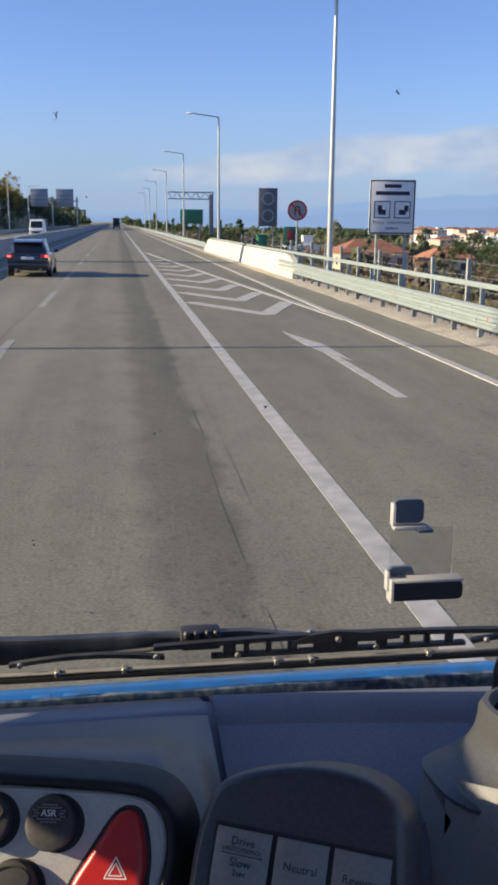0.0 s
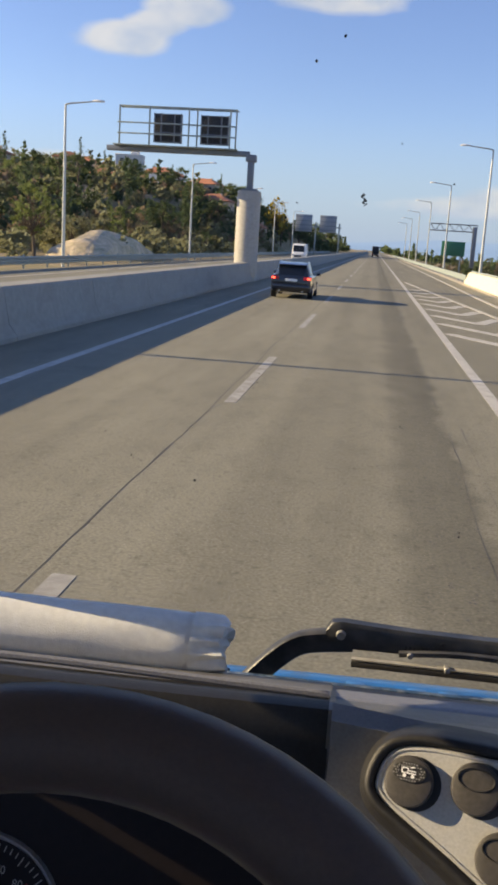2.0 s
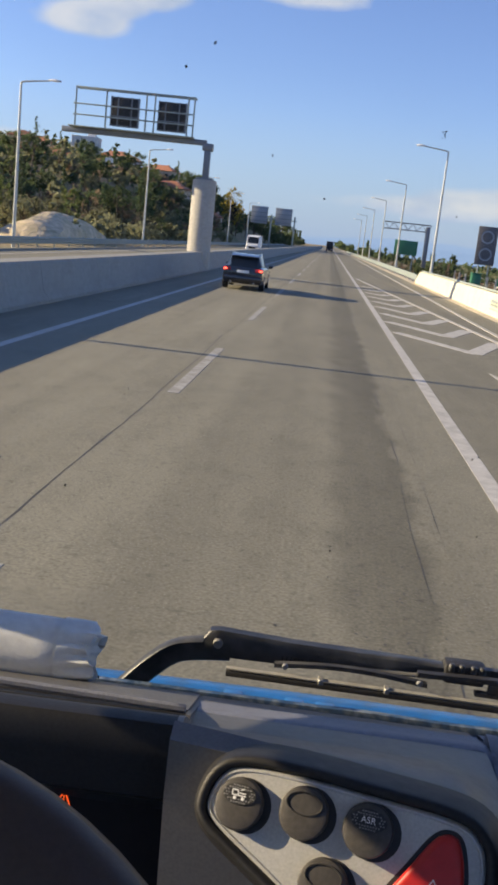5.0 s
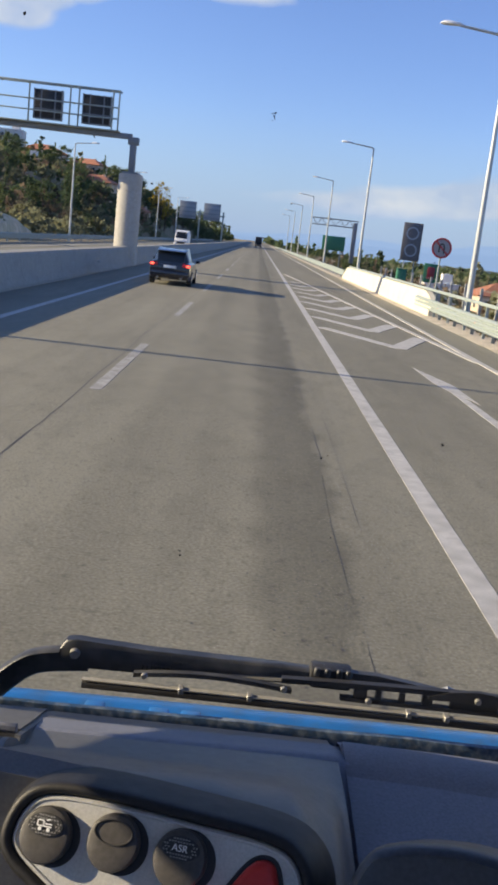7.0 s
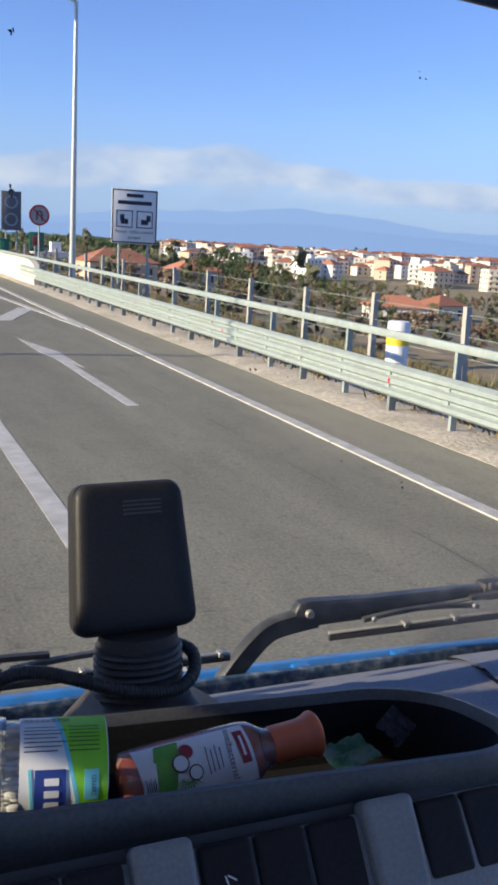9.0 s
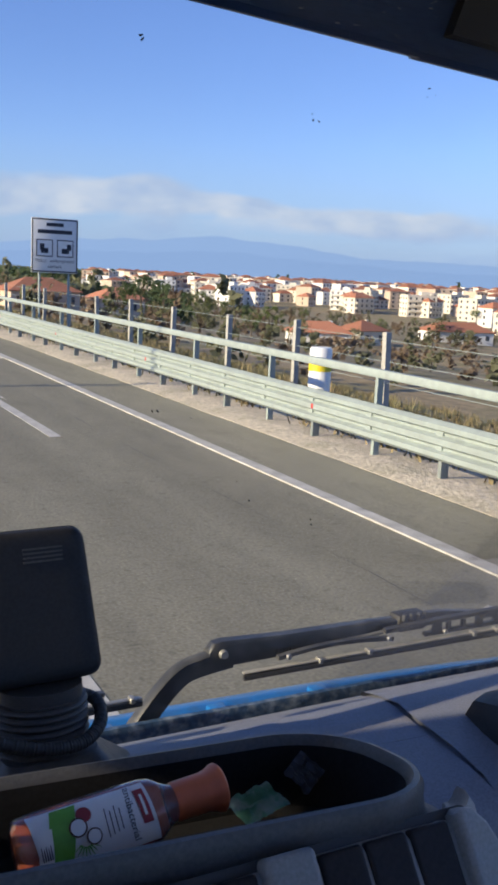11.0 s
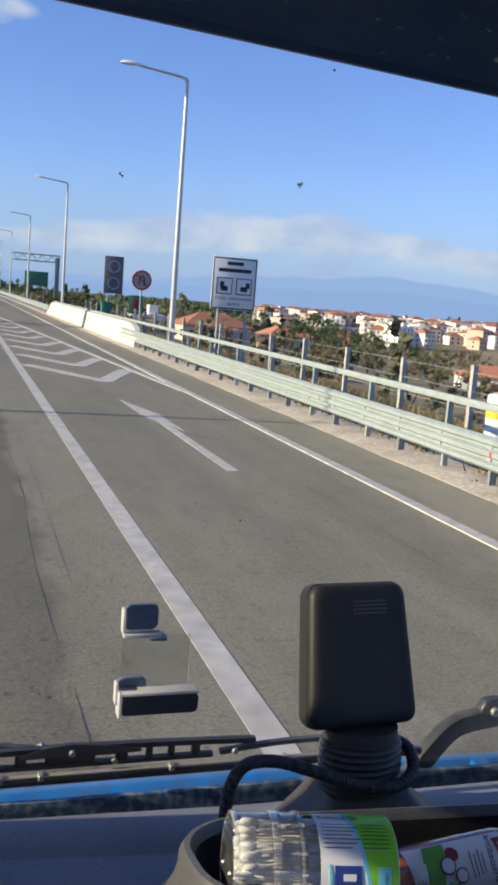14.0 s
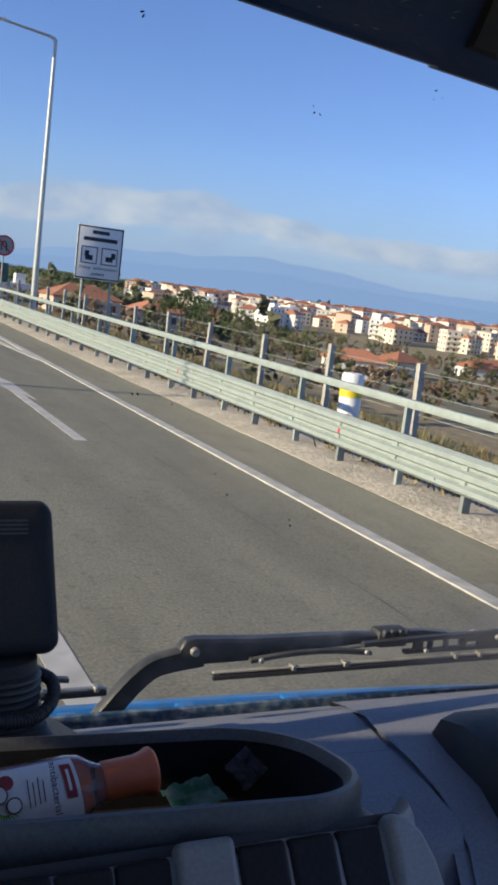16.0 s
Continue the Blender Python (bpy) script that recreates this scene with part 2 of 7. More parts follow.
M = {
    "asphalt": asphalt("asphalt"),
    "worn": surf("worn_road_paint", (0.35, 0.335, 0.295), 0.75, grain=(7.0, 0.22), stain=(2.2, 0.85, (0.19, 0.175, 0.145)), bump=(90.0, 0.002)),
    "paint": surf("road_paint", (0.50, 0.48, 0.43), 0.7, grain=(9.0, 0.18), stain=(4.5, 0.75, (0.25, 0.235, 0.20)), bump=(90.0, 0.002)),
    "concrete": surf("concrete", (0.40, 0.385, 0.345), 0.85, grain=(7.0, 0.10), stain=(1.1, 0.4, (0.33, 0.31, 0.27)), bump=(50.0, 0.003)),
    # stained concrete, darkened as a whole for the barrier's shaded road side
    "median_concrete": surf("shaded_barrier_concrete", (0.30, 0.295, 0.265), 0.88, grain=(7.0, 0.12), stain=(0.9, 0.45, (0.21, 0.20, 0.175)), bump=(50.0, 0.003)),
    "cream": surf("cream_concrete", (0.66, 0.61, 0.48), 0.85, grain=(6.0, 0.08), stain=(0.9, 0.35, (0.46, 0.41, 0.31)), bump=(50.0, 0.003)),
    "galv": surf("galvanised_steel", (0.31, 0.36, 0.34), 0.6, 0.1, grain=(12.0, 0.10), stain=(4.0, 0.4, (0.20, 0.225, 0.215))),
    "steel_dark": surf("painted_steel", (0.20, 0.22, 0.24), 0.5, 0.4, grain=(20.0, 0.1)),
    # stained post steel, darkened to paint the shadow below the beam
    "rail_post": surf("shadowed_post_steel", (0.21, 0.235, 0.225), 0.6, 0.1, grain=(15.0, 0.15), stain=(5.0, 0.4, (0.13, 0.13, 0.12))),
    "post": surf("lamp_post_steel", (0.47, 0.49, 0.475), 0.4, 0.35, grain=(15.0, 0.08)),
    "sign_grey": surf("sign_back", (0.33, 0.36, 0.39), 0.5, 0.3, grain=(8.0, 0.12)),
    # sign face greyed in its colour, as its near side lies in shade
    "sign_face": surf("shaded_sign_face", (0.36, 0.34, 0.34), 0.5, grain=(10.0, 0.08), stain=(5.0, 0.3, (0.26, 0.24, 0.24))),
    # darker copy of the sign grey for a board seen from its shadow side
    "sign_shade": surf("shaded_grey_board", (0.13, 0.125, 0.13), 0.55, grain=(8.0, 0.12)),
    "white": surf("white_paint", (0.78, 0.78, 0.76), 0.45, grain=(10.0, 0.05)),
    "red": surf("red_paint", (0.50, 0.03, 0.03), 0.45, grain=(10.0, 0.06)),
    "black": surf("black_paint", (0.02, 0.02, 0.022), 0.5, grain=(30.0, 0.2)),
    "green": surf("green_paint", (0.03, 0.17, 0.09), 0.5, grain=(10.0, 0.1)),
    "yellow": surf("yellow_paint", (0.75, 0.60, 0.03), 0.5, grain=(10.0, 0.05)),
    "soil": surf("dry_soil", (0.275, 0.21, 0.115), 0.95, grain=(0.9, 0.3), stain=(0.12, 0.85, (0.11, 0.13, 0.04)), bump=(3.0, 0.08)),
    "gravel": surf("verge_gravel", (0.58, 0.50, 0.38), 0.95, grain=(14.0, 0.3), stain=(1.3, 0.55, (0.24, 0.22, 0.13)), bump=(18.0, 0.03)),
    "earth": surf("bare_earth", (0.62, 0.50, 0.34), 0.95, grain=(1.5, 0.25), stain=(0.4, 0.5, (0.12, 0.16, 0.05)), bump=(2.0, 0.15)),
    "leaf_olive": leaf("olive_leaves", (0.205, 0.205, 0.115)),
    "leaf_dark": leaf("dark_leaves", (0.105, 0.14, 0.065)),
    "leaf_mid": leaf("green_leaves", (0.15, 0.185, 0.065)),
    "leaf_gold": leaf("yellowing_leaves", (0.38, 0.29, 0.05), 0.1),
    "leaf_brown": leaf("bare_twigs", (0.26, 0.19, 0.125)),
    "bark": surf("bark", (0.11, 0.085, 0.06), 0.9, grain=(8.0, 0.3), bump=(20.0, 0.02)),
    "grass": surf("dry_grass", (0.235, 0.185, 0.095), 0.9, grain=(2.0, 0.4), stain=(0.3, 0.6, (0.07, 0.11, 0.03))),
    "tile": surf("roof_tiles", (0.36, 0.15, 0.085), 0.85, grain=(2.5, 0.18), random_tint=0.3),
    "wall_white": surf("white_render", (0.74, 0.72, 0.67), 0.85, grain=(0.9, 0.06), random_tint=0.12),
    "wall_cream": surf("cream_render", (0.68, 0.62, 0.51), 0.85, grain=(0.9, 0.07), random_tint=0.12),
    "wall_pink": surf("ochre_render", (0.60, 0.47, 0.36), 0.85, grain=(0.9, 0.07), random_tint=0.15),
    "window": surf("dark_window", (0.05, 0.06, 0.075), 0.15, grain=(1.0, 0.2)),
    "car_body": surf("dark_car_paint", (0.018, 0.02, 0.028), 0.22, 0.3, grain=(80.0, 0.1), coat=0.8),
    "tyre": surf("tyre_rubber", (0.022, 0.022, 0.022), 0.85, grain=(60.0, 0.2)),
    "alloy": surf("alloy", (0.5, 0.5, 0.52), 0.3, 0.9),
    "tail": surf("tail_light_red", (0.45, 0.015, 0.02), 0.2, grain=(60.0, 0.1), coat=0.5),
    "brake_lit": glow("brake_light_on", (1.0, 0.09, 0.06), 3.0),
    "car_glass": surf("car_glass", (0.015, 0.018, 0.02), 0.08, grain=(10.0, 0.1)),
    # cab
    "navy": surf("navy_dash_plastic", (0.192, 0.203, 0.240), 0.5, spec=0.4, grain=(320.0, 0.16), stain=(7.0, 0.25, (0.14, 0.146, 0.165)), bump=(900.0, 0.00025)),
    "lip_grey": surf("lilac_grey_dash_plastic", (0.185, 0.187, 0.210), 0.5, grain=(320.0, 0.14), stain=(8.0, 0.2, (0.12, 0.12, 0.135)), bump=(900.0, 0.00025), spec=0.4),
    # dash grey, lightened to make up for the shade on the console
    "grey_dash": surf("grey_dash_plastic", (0.235, 0.232, 0.226), 0.42, grain=(320.0, 0.14), stain=(8.0, 0.25, (0.14, 0.138, 0.134)), bump=(900.0, 0.00025)),
    "black_dash": surf("black_plastic", (0.052, 0.048, 0.045), 0.43, grain=(260.0, 0.2), bump=(900.0, 0.0002)),
    "rubber": surf("black_rubber", (0.028, 0.027, 0.027), 0.55, grain=(180.0, 0.25), stain=(18.0, 0.35, (0.05, 0.047, 0.042)), bump=(300.0, 0.0004)),
    "tray_dark": surf("dark_tray_plastic", (0.070, 0.071, 0.073), 0.42, grain=(260.0, 0.2), stain=(9.0, 0.3, (0.075, 0.075, 0.074)), bump=(900.0, 0.0002)),
    # the same dash grey, darkened to offset the sun on the hump
    "hump": surf("dash_plastic_dimmed_for_sun", (0.125, 0.125, 0.126), 0.38, grain=(320.0, 0.14), stain=(8.0, 0.3, (0.11, 0.107, 0.10)), bump=(900.0, 0.00025)),
    "rocker": surf("black_rocker_plastic", (0.019, 0.016, 0.016), 0.36, spec=0.18, grain=(260.0, 0.2), bump=(900.0, 0.0002)),
    "leather": surf("black_wheel_leather", (0.068, 0.050, 0.044), 0.40, grain=(300.0, 0.07), stain=(5.0, 0.2, (0.05, 0.040, 0.037)), bump=(700.0, 0.0001), spec=0.25),
    "gear_black": surf("satin_black_plastic", (0.046, 0.048, 0.056), 0.40, grain=(260.0, 0.2), bump=(900.0, 0.0002)),
    "hood": surf("matt_black_hood", (0.020, 0.020, 0.021), 0.50, spec=0.3, grain=(260.0, 0.2), bump=(900.0, 0.0002)),
    "silver": surf("silver_grain_plastic", (0.47, 0.47, 0.45), 0.46, 0.3, grain=(420.0, 0.10), stain=(12.0, 0.2, (0.28, 0.27, 0.25)), bump=(900.0, 0.0003)),
    "key_grey": surf("gear_key_plastic", (0.23, 0.23, 0.235), 0.5, 0.2, grain=(300.0, 0.10), stain=(25.0, 0.25, (0.15, 0.15, 0.15)), bump=(700.0, 0.0003)),
    "hazard": surf("red_switch", (0.50, 0.022, 0.02), 0.33, grain=(150.0, 0.08), stain=(20.0, 0.25, (0.30, 0.015, 0.012))),
    "mark": surf("pale_marking", (0.80, 0.81, 0.80), 0.6, grain=(200.0, 0.05)),
    "dial_print": surf("grey_dial_print", (0.30, 0.30, 0.29), 0.6, grain=(200.0, 0.05)),
    # tray inside, blackened to stand for the deep shade within it
    "tray_lining_shade": surf("matt_lining_shade", (0.012, 0.012, 0.013), 0.75, spec=0.1, grain=(260.0, 0.2), bump=(900.0, 0.0002)),
    "ink": surf("dark_marking", (0.02, 0.025, 0.04), 0.6, grain=(200.0, 0.1)),
    "blue_paint": surf("blue_cab_paint", (0.012, 0.15, 0.42), 0.35, grain=(24.0, 0.16), stain=(30.0, 0.55, (0.07, 0.11, 0.16)), coat=0.25),
    "grime": surf("grimy_lower_glass", (0.035, 0.075, 0.14), 0.4, grain=(110.0, 0.4), stain=(75.0, 0.7, (0.33, 0.37, 0.40))),
    # dusty arm paint, its dust lightened to stand for tan sun highlights
    "arm": surf("wiper_arm_paint", (0.036, 0.037, 0.039), 0.42, grain=(120.0, 0.2), stain=(16.0, 0.6, (0.17, 0.165, 0.15)), bump=(220.0, 0.0004)),
    "strip": surf("dull_steel_strip", (0.36, 0.34, 0.30), 0.5, 0.3, grain=(60.0, 0.15)),
    "bolt": surf("bolt_steel", (0.36, 0.35, 0.33), 0.45, 0.5, grain=(150.0, 0.15)),
    "visor": surf("dark_visor", (0.027, 0.052, 0.112), 0.40, spec=0.15, grain=(50.0, 0.15), stain=(9.0, 0.28, (0.06, 0.07, 0.085)), stretch=(1, 1, 5)),
    # lining of unseen cab walls, made pale to bounce light onto the dashboard
    "liner": surf("pale_bounce_lining", (0.74, 0.72, 0.68), 0.9, grain=(90.0, 0.08)),
    "paper": surf("white_paper_towel", (0.71, 0.72, 0.69), 0.9, grain=(90.0, 0.07), bump=(420.0, 0.0005)),
    "tag_white": leaf("white_plastic", (0.84, 0.85, 0.85), 0.0),
    "tag_blue": surf("slate_plastic", (0.10, 0.13, 0.18), 0.35, grain=(120.0, 0.1)),
    "glass": clear("windscreen_glass", (0.97, 0.985, 0.98), 0.022, 0.02, 0.035, (0.55, 0.52, 0.46), 5.0),
    "pad": clear("clear_adhesive_pad", (0.92, 0.93, 0.925), 0.04, 0.3, 0.05, (0.5, 0.5, 0.48), 60.0),
    "clear_jar": clear("clear_jar_plastic", (0.93, 0.94, 0.95), 0.22, 0.05, 0.07, (0.75, 0.76, 0.78), 30.0, 0.015),
    "jar_ring": clear("thick_clear_plastic", (0.85, 0.87, 0.88), 0.5, 0.10, 0.30, (0.8, 0.81, 0.82), 40.0, 0.10),
    "bottle": clear("clear_bottle_plastic", (0.90, 0.86, 0.88), 0.20, 0.05, 0.26, (0.55, 0.56, 0.62), 45.0, 0.07),
    "soap": surf("orange_soap", (0.56, 0.14, 0.06), 0.25, grain=(20.0, 0.12), coat=0.4),
    "cap": surf("orange_cap", (0.62, 0.15, 0.06), 0.35, grain=(60.0, 0.08)),
    "label_white": surf("white_label", (0.74, 0.74, 0.73), 0.42, grain=(80.0, 0.03)),
    "lime": surf("lime_label", (0.20, 0.56, 0.02), 0.42, grain=(80.0, 0.05)),
    "label_green": surf("leaf_green_label", (0.12, 0.36, 0.05), 0.45, grain=(60.0, 0.2)),
    "cyan": surf("cyan_label", (0.16, 0.55, 0.66), 0.42, grain=(80.0, 0.04)),
    "brand_blue": surf("blue_label", (0.02, 0.045, 0.24), 0.4, grain=(80.0, 0.05)),
    "maroon": surf("maroon_label", (0.28, 0.03, 0.04), 0.45, grain=(80.0, 0.1)),
    "coco_brown": surf("coconut_brown", (0.10, 0.05, 0.03), 0.6, grain=(120.0, 0.3)),
    "cotton": surf("cotton", (0.72, 0.71, 0.68), 0.95, grain=(300.0, 0.05)),
    "bag_green": surf("green_sachet", (0.10, 0.30, 0.16), 0.35, grain=(40.0, 0.3), stain=(45.0, 0.9, (0.50, 0.52, 0.50))),
    "foil": surf("dark_foil", (0.07, 0.07, 0.08), 0.3, 0.2, grain=(40.0, 0.3)),
    "gauge": surf("gauge_face", (0.016, 0.011, 0.010), 0.5, spec=0.2, grain=(100.0, 0.1)),
    "warn": glow("warning_lamp", (1.0, 0.12, 0.03), 0.6),
    "needle": surf("red_needle", (0.28, 0.012, 0.01), 0.5),
}


# ---- building helpers ----
def finish(name, bm, material, smooth=40):
    me = bpy.data.meshes.new(name)
    bmesh.ops.recalc_face_normals(bm, faces=bm.faces)
    for f in bm.faces:
        f.smooth = smooth > 0
    bm.to_mesh(me)
    bm.free()
    if smooth:
        me.set_sharp_from_angle(angle=radians(smooth))
    me.materials.append(material)
    return me


def part(name, bm, material, parent=None, label="", smooth=40):
    """Links a bmesh (or a ready mesh) as one mesh object under a thing or a part."""
    ob = new(name, bm if isinstance(bm, bpy.types.Mesh) else finish(name, bm, material, smooth))
    if parent is not None:
        ob.parent = parent
    return tagged(ob, label)


def thing(name, m, label, category, group="", kind=""):
    ob = new(name)
    ob.empty_display_size = 0.1
    ob.matrix_world = m
    return tagged(ob, label, category, group, kind)


def box(bm, c, s, rot=None, bevel=0.0, seg=2):
    got = bmesh.ops.create_cube(bm, size=1.0)["verts"]
    bmesh.ops.scale(bm, vec=s, verts=got)
    if bevel:
        edges = list({e for v in got for e in v.link_edges})
        made = bmesh.ops.bevel(bm, geom=edges, offset=bevel, segments=seg, affect="EDGES", profile=0.5)
        got = list({v for f in made["faces"] for v in f.verts} | {v for v in got if v.is_valid})
    m = Matrix.Translation(c) @ (rot if rot is not None else Matrix())
    bmesh.ops.transform(bm, matrix=m, verts=got)
    return bm


def loft(bm, rings, closed=True, caps=True):
    rows = [[bm.verts.new(p) for p in r] for r in rings]
    n = len(rows[0])
    for a, b in zip(rows, rows[1:]):
        for i in range(n if closed else n - 1):
            j = (i + 1) % n
            bm.faces.new((a[i], a[j], b[j], b[i]))
    if caps and closed:
        bm.faces.new(rows[0][::-1])
        bm.faces.new(rows[-1])
    return bm


def tube(bm, pts, radii, seg=10, caps=True):
    pts = [Vector(p) for p in pts]
    if isinstance(radii, (int, float)):
        radii = [radii] * len(pts)
    rings = []
    prev = None
    for i, p in enumerate(pts):
        d = (pts[min(i + 1, len(pts) - 1)] - pts[max(i - 1, 0)]).normalized()
        if prev is None:
            prev = d.orthogonal().normalized()
        a = (prev - d * prev.dot(d)).normalized()
        b = d.cross(a)
        prev = a
        rings.append([p + (a * math.cos(t) + b * math.sin(t)) * radii[i] for t in (2 * math.pi * k / seg for k in range(seg))])
    return loft(bm, rings, True, caps)


def cyl(bm, a, b, r, r2=None, seg=16):
    return tube(bm, [a, b], [r, r if r2 is None else r2], seg)


def smooth_loop(pts, per=4):
    """Closed Catmull-Rom curve through 2-D points."""
    out, n = [], len(pts)
    for i in range(n):
        p = [Vector(pts[(i + k - 1) % n]) for k in range(4)]
        for s in range(per):
            t = s / per
            out.append(0.5 * ((2 * p[1]) + (p[2] - p[0]) * t + (2 * p[0] - 5 * p[1] + 4 * p[2] - p[3]) * t * t + (3 * p[1] - p[0] - 3 * p[2] + p[3]) * t ** 3))
    return out


def smooth_line(pts, per=6):
    out, n = [], len(pts)
    for i in range(n - 1):
        p = [Vector(pts[min(max(i + k - 1, 0), n - 1)]) for k in range(4)]
        for s in range(per):
            t = s / per
            out.append(0.5 * ((2 * p[1]) + (p[2] - p[0]) * t + (2 * p[0] - 5 * p[1] + 4 * p[2] - p[3]) * t * t + (3 * p[1] - p[0] - 3 * p[2] + p[3]) * t ** 3))
    return out + [Vector(pts[-1])]


def grown(loop, d):
    """A closed 2-D loop moved outwards by d."""
    n, out = len(loop), []
    area = sum(loop[i].x * loop[(i + 1) % n].y - loop[(i + 1) % n].x * loop[i].y for i in range(n))
    s = 1 if area > 0 else -1
    for i in range(n):
        t = loop[(i + 1) % n] - loop[i - 1]
        out.append(loop[i] + Vector((t.y, -t.x)).normalized() * d * s)
    return out


def slab(bm, loop, z0, z1, round_off=0.0):
    """A plate with the outline of a 2-D loop between two heights, its upper edge rounded."""
    rings = [[(p.x, p.y, z0) for p in loop]]
    mid = sum((Vector(p) for p in loop), Vector((0.0, 0.0))) / len(loop)
    if round_off:
        for k in range(4):
            a = math.pi / 2 * k / 3
            rings.append([(p.x, p.y, z1 - round_off + round_off * math.sin(a)) for p in grown(loop, -round_off * (1 - math.cos(a)))])
        rings.append([(mid.x + (p.x - mid.x) * 0.93, mid.y + (p.y - mid.y) * 0.93, z1) for p in grown(loop, -round_off)])
    else:
        rings.append([(p.x, p.y, z1) for p in loop])
    return loft(bm, rings)


def oblong(cx, cy, hx, hy, rad, seg=6):
    """A rectangle with round corners, as a 2-D loop."""
    out = []
    for sx, sy, a0 in ((1, 1, 0), (-1, 1, 90), (-1, -1, 180), (1, -1, 270)):
        for k in range(seg + 1):
            a = radians(a0 + 90 * k / seg)
            out.append(Vector((cx + sx * (hx - rad) + rad * math.cos(a), cy + sy * (hy - rad) + rad * math.sin(a))))
    return out


def lettering(words, size, material, parent, m, name="lettering", label="", thick=0.0002, align="CENTER"):
    cu = bpy.data.curves.new("words", "FONT")
    cu.body, cu.size, cu.extrude, cu.align_x, cu.align_y, cu.resolution_u = words, size, thick, align, "CENTER", 3
    tmp = new("words", cu)
    me = bpy.data.meshes.new_from_object(tmp.evaluated_get(bpy.context.evaluated_depsgraph_get()))
    bpy.data.objects.remove(tmp)
    bpy.data.curves.remove(cu)
    me.materials.clear()
    me.materials.append(material)
    ob = part(name, me, material, parent, label)
    ob.matrix_basis = m
    return ob


def local(o, x, y):
    """The pose of a panel: its origin, its way to the right and its way up."""
    x = Vector(x).normalized()
    y = Vector(y)
    y = (y - x * x.dot(y)).normalized()
    z = x.cross(y)
    return Matrix(((x.x, y.x, z.x, o[0]), (x.y, y.y, z.y, o[1]), (x.z, y.z, z.z, o[2]), (0, 0, 0, 1)))


rng = random.Random(7)


# ---- ground and road ----
def blend(v, table):
    for (a, za), (b, zb) in zip(table, table[1:]):
        if v <= b:
            t = min(max((v - a) / (b - a), 0), 1)
            t = t * t * (3 - 2 * t)
            return za + (zb - za) * t
    return table[-1][1]


def ground_height(x, y):
    if x > -22:
        z = blend(x, ((8.2, -0.10), (10, -0.35), (13, -0.8), (22, -3.2), (45, -6.5), (120, -13), (260, -18), (700, -19)))
        if x > 14:
            z += 0.5 * noise.noise((x * 0.03, y * 0.03, 0.0)) * min(1, (x - 14) / 20)
        return z
    foot = blend(y, ((60, 50), (170, 43), (240, 27.5), (400, 25.5), (700, 25)))
    rise = blend(-x - foot, ((0, 0.0), (6, 4.5), (25, 15.0), (55, 18.8), (95, 19.6), (260, 21.0)))
    along = blend(y, ((-200, 0.3), (60, 0.45), (160, 0.6), (230, 0.8), (300, 1.0), (380, 0.96), (520, 0.62), (800, 0.3), (1300, 0.0)))
    return -0.15 + rise * along + (1.1 * noise.noise((x * 0.03, y * 0.03, 3.0)) * min(1, max(0, -x - 30) / 12))


def spaced(stops):
    out = []
    for a, b, n in stops:
        out += [a + (b - a) * k / n for k in range(n)]
    return out + [stops[-1][1]]


gx = spaced(((-4500, -400, 10), (-400, -140, 12), (-140, -22, 36), (-22, 8, 6), (8, 24, 12), (24, 130, 22), (130, 700, 18), (700, 4500, 10)))
gy = spaced(((-600, -40, 8), (-40, 480, 80), (480, 1400, 20), (1400, 4600, 8)))
bm = bmesh.new()
rows = [[bm.verts.new((x, y, ground_height(x, y))) for x in gx] for y in gy]
for a, b in zip(rows, rows[1:]):
    for i in range(len(gx) - 1):
        bm.faces.new((a[i], a[i + 1], b[i + 1], b[i]))
tagged(part("ground", bm, M["soil"], smooth=180), "dry grassy ground of fields and hillside beside the motorway", "ground", kind="structure")

bm = bmesh.new()
box(bm, (1200, 3700, -19.3), (6000, 1800, 1.6))
tagged(part("water", bm, surf("sea", (0.03, 0.07, 0.13), 0.25, grain=(0.02, 0.2)), smooth=0), "flat blue sea behind the town", "sea", kind="structure")

ROAD_L, ROAD_R, FAR = -20.2, 6.6, 1100
bm = bmesh.new()
stops = [-60, -20, 0, 20, 40, 80, 160, 320, 640, FAR]
loft(bm, [[(ROAD_L, y, -0.2), (ROAD_R, y, -0.2), (ROAD_R, y, 0), (ROAD_L, y, 0)] for y in stops])
road = tagged(part("road", bm, M["asphalt"], smooth=0), "worn grey asphalt motorway with white markings", "road", kind="structure")

bm = bmesh.new()
lip = [(ROAD_R - 0.02, -0.15), (ROAD_R - 0.02, 0.004), (6.95, 0.03), (7.5, 0.02), (8.3, -0.03), (8.5, -0.3)]
loft(bm, [[(x + (0.06 * noise.noise((y * 0.7, k, 0)) if 0 < k < 5 else 0), y, z + (0.02 * noise.noise((y * 1.3, k * 7.0, 1)) if 1 < k < 5 else 0)) for k, (x, z) in enumerate(lip)] for y in spaced(((-30, 90, 240), (90, 600, 60)))], True, True)
tagged(part("verge", bm, M["gravel"]), "pale gravel verge under the guardrail", "verge", kind="structure")


def stripe(name, x0, x1, y0, y1, parent=None, label="", w=None, z=0.004, mat="paint"):
    """A painted bar on the road from (x0, y0) to (x1, y1), w wide."""
    w = w or 0.15
    d = Vector((x1 - x0, y1 - y0))
    s = Vector((d.y, -d.x)).normalized() * w / 2
    bm = bmesh.new()
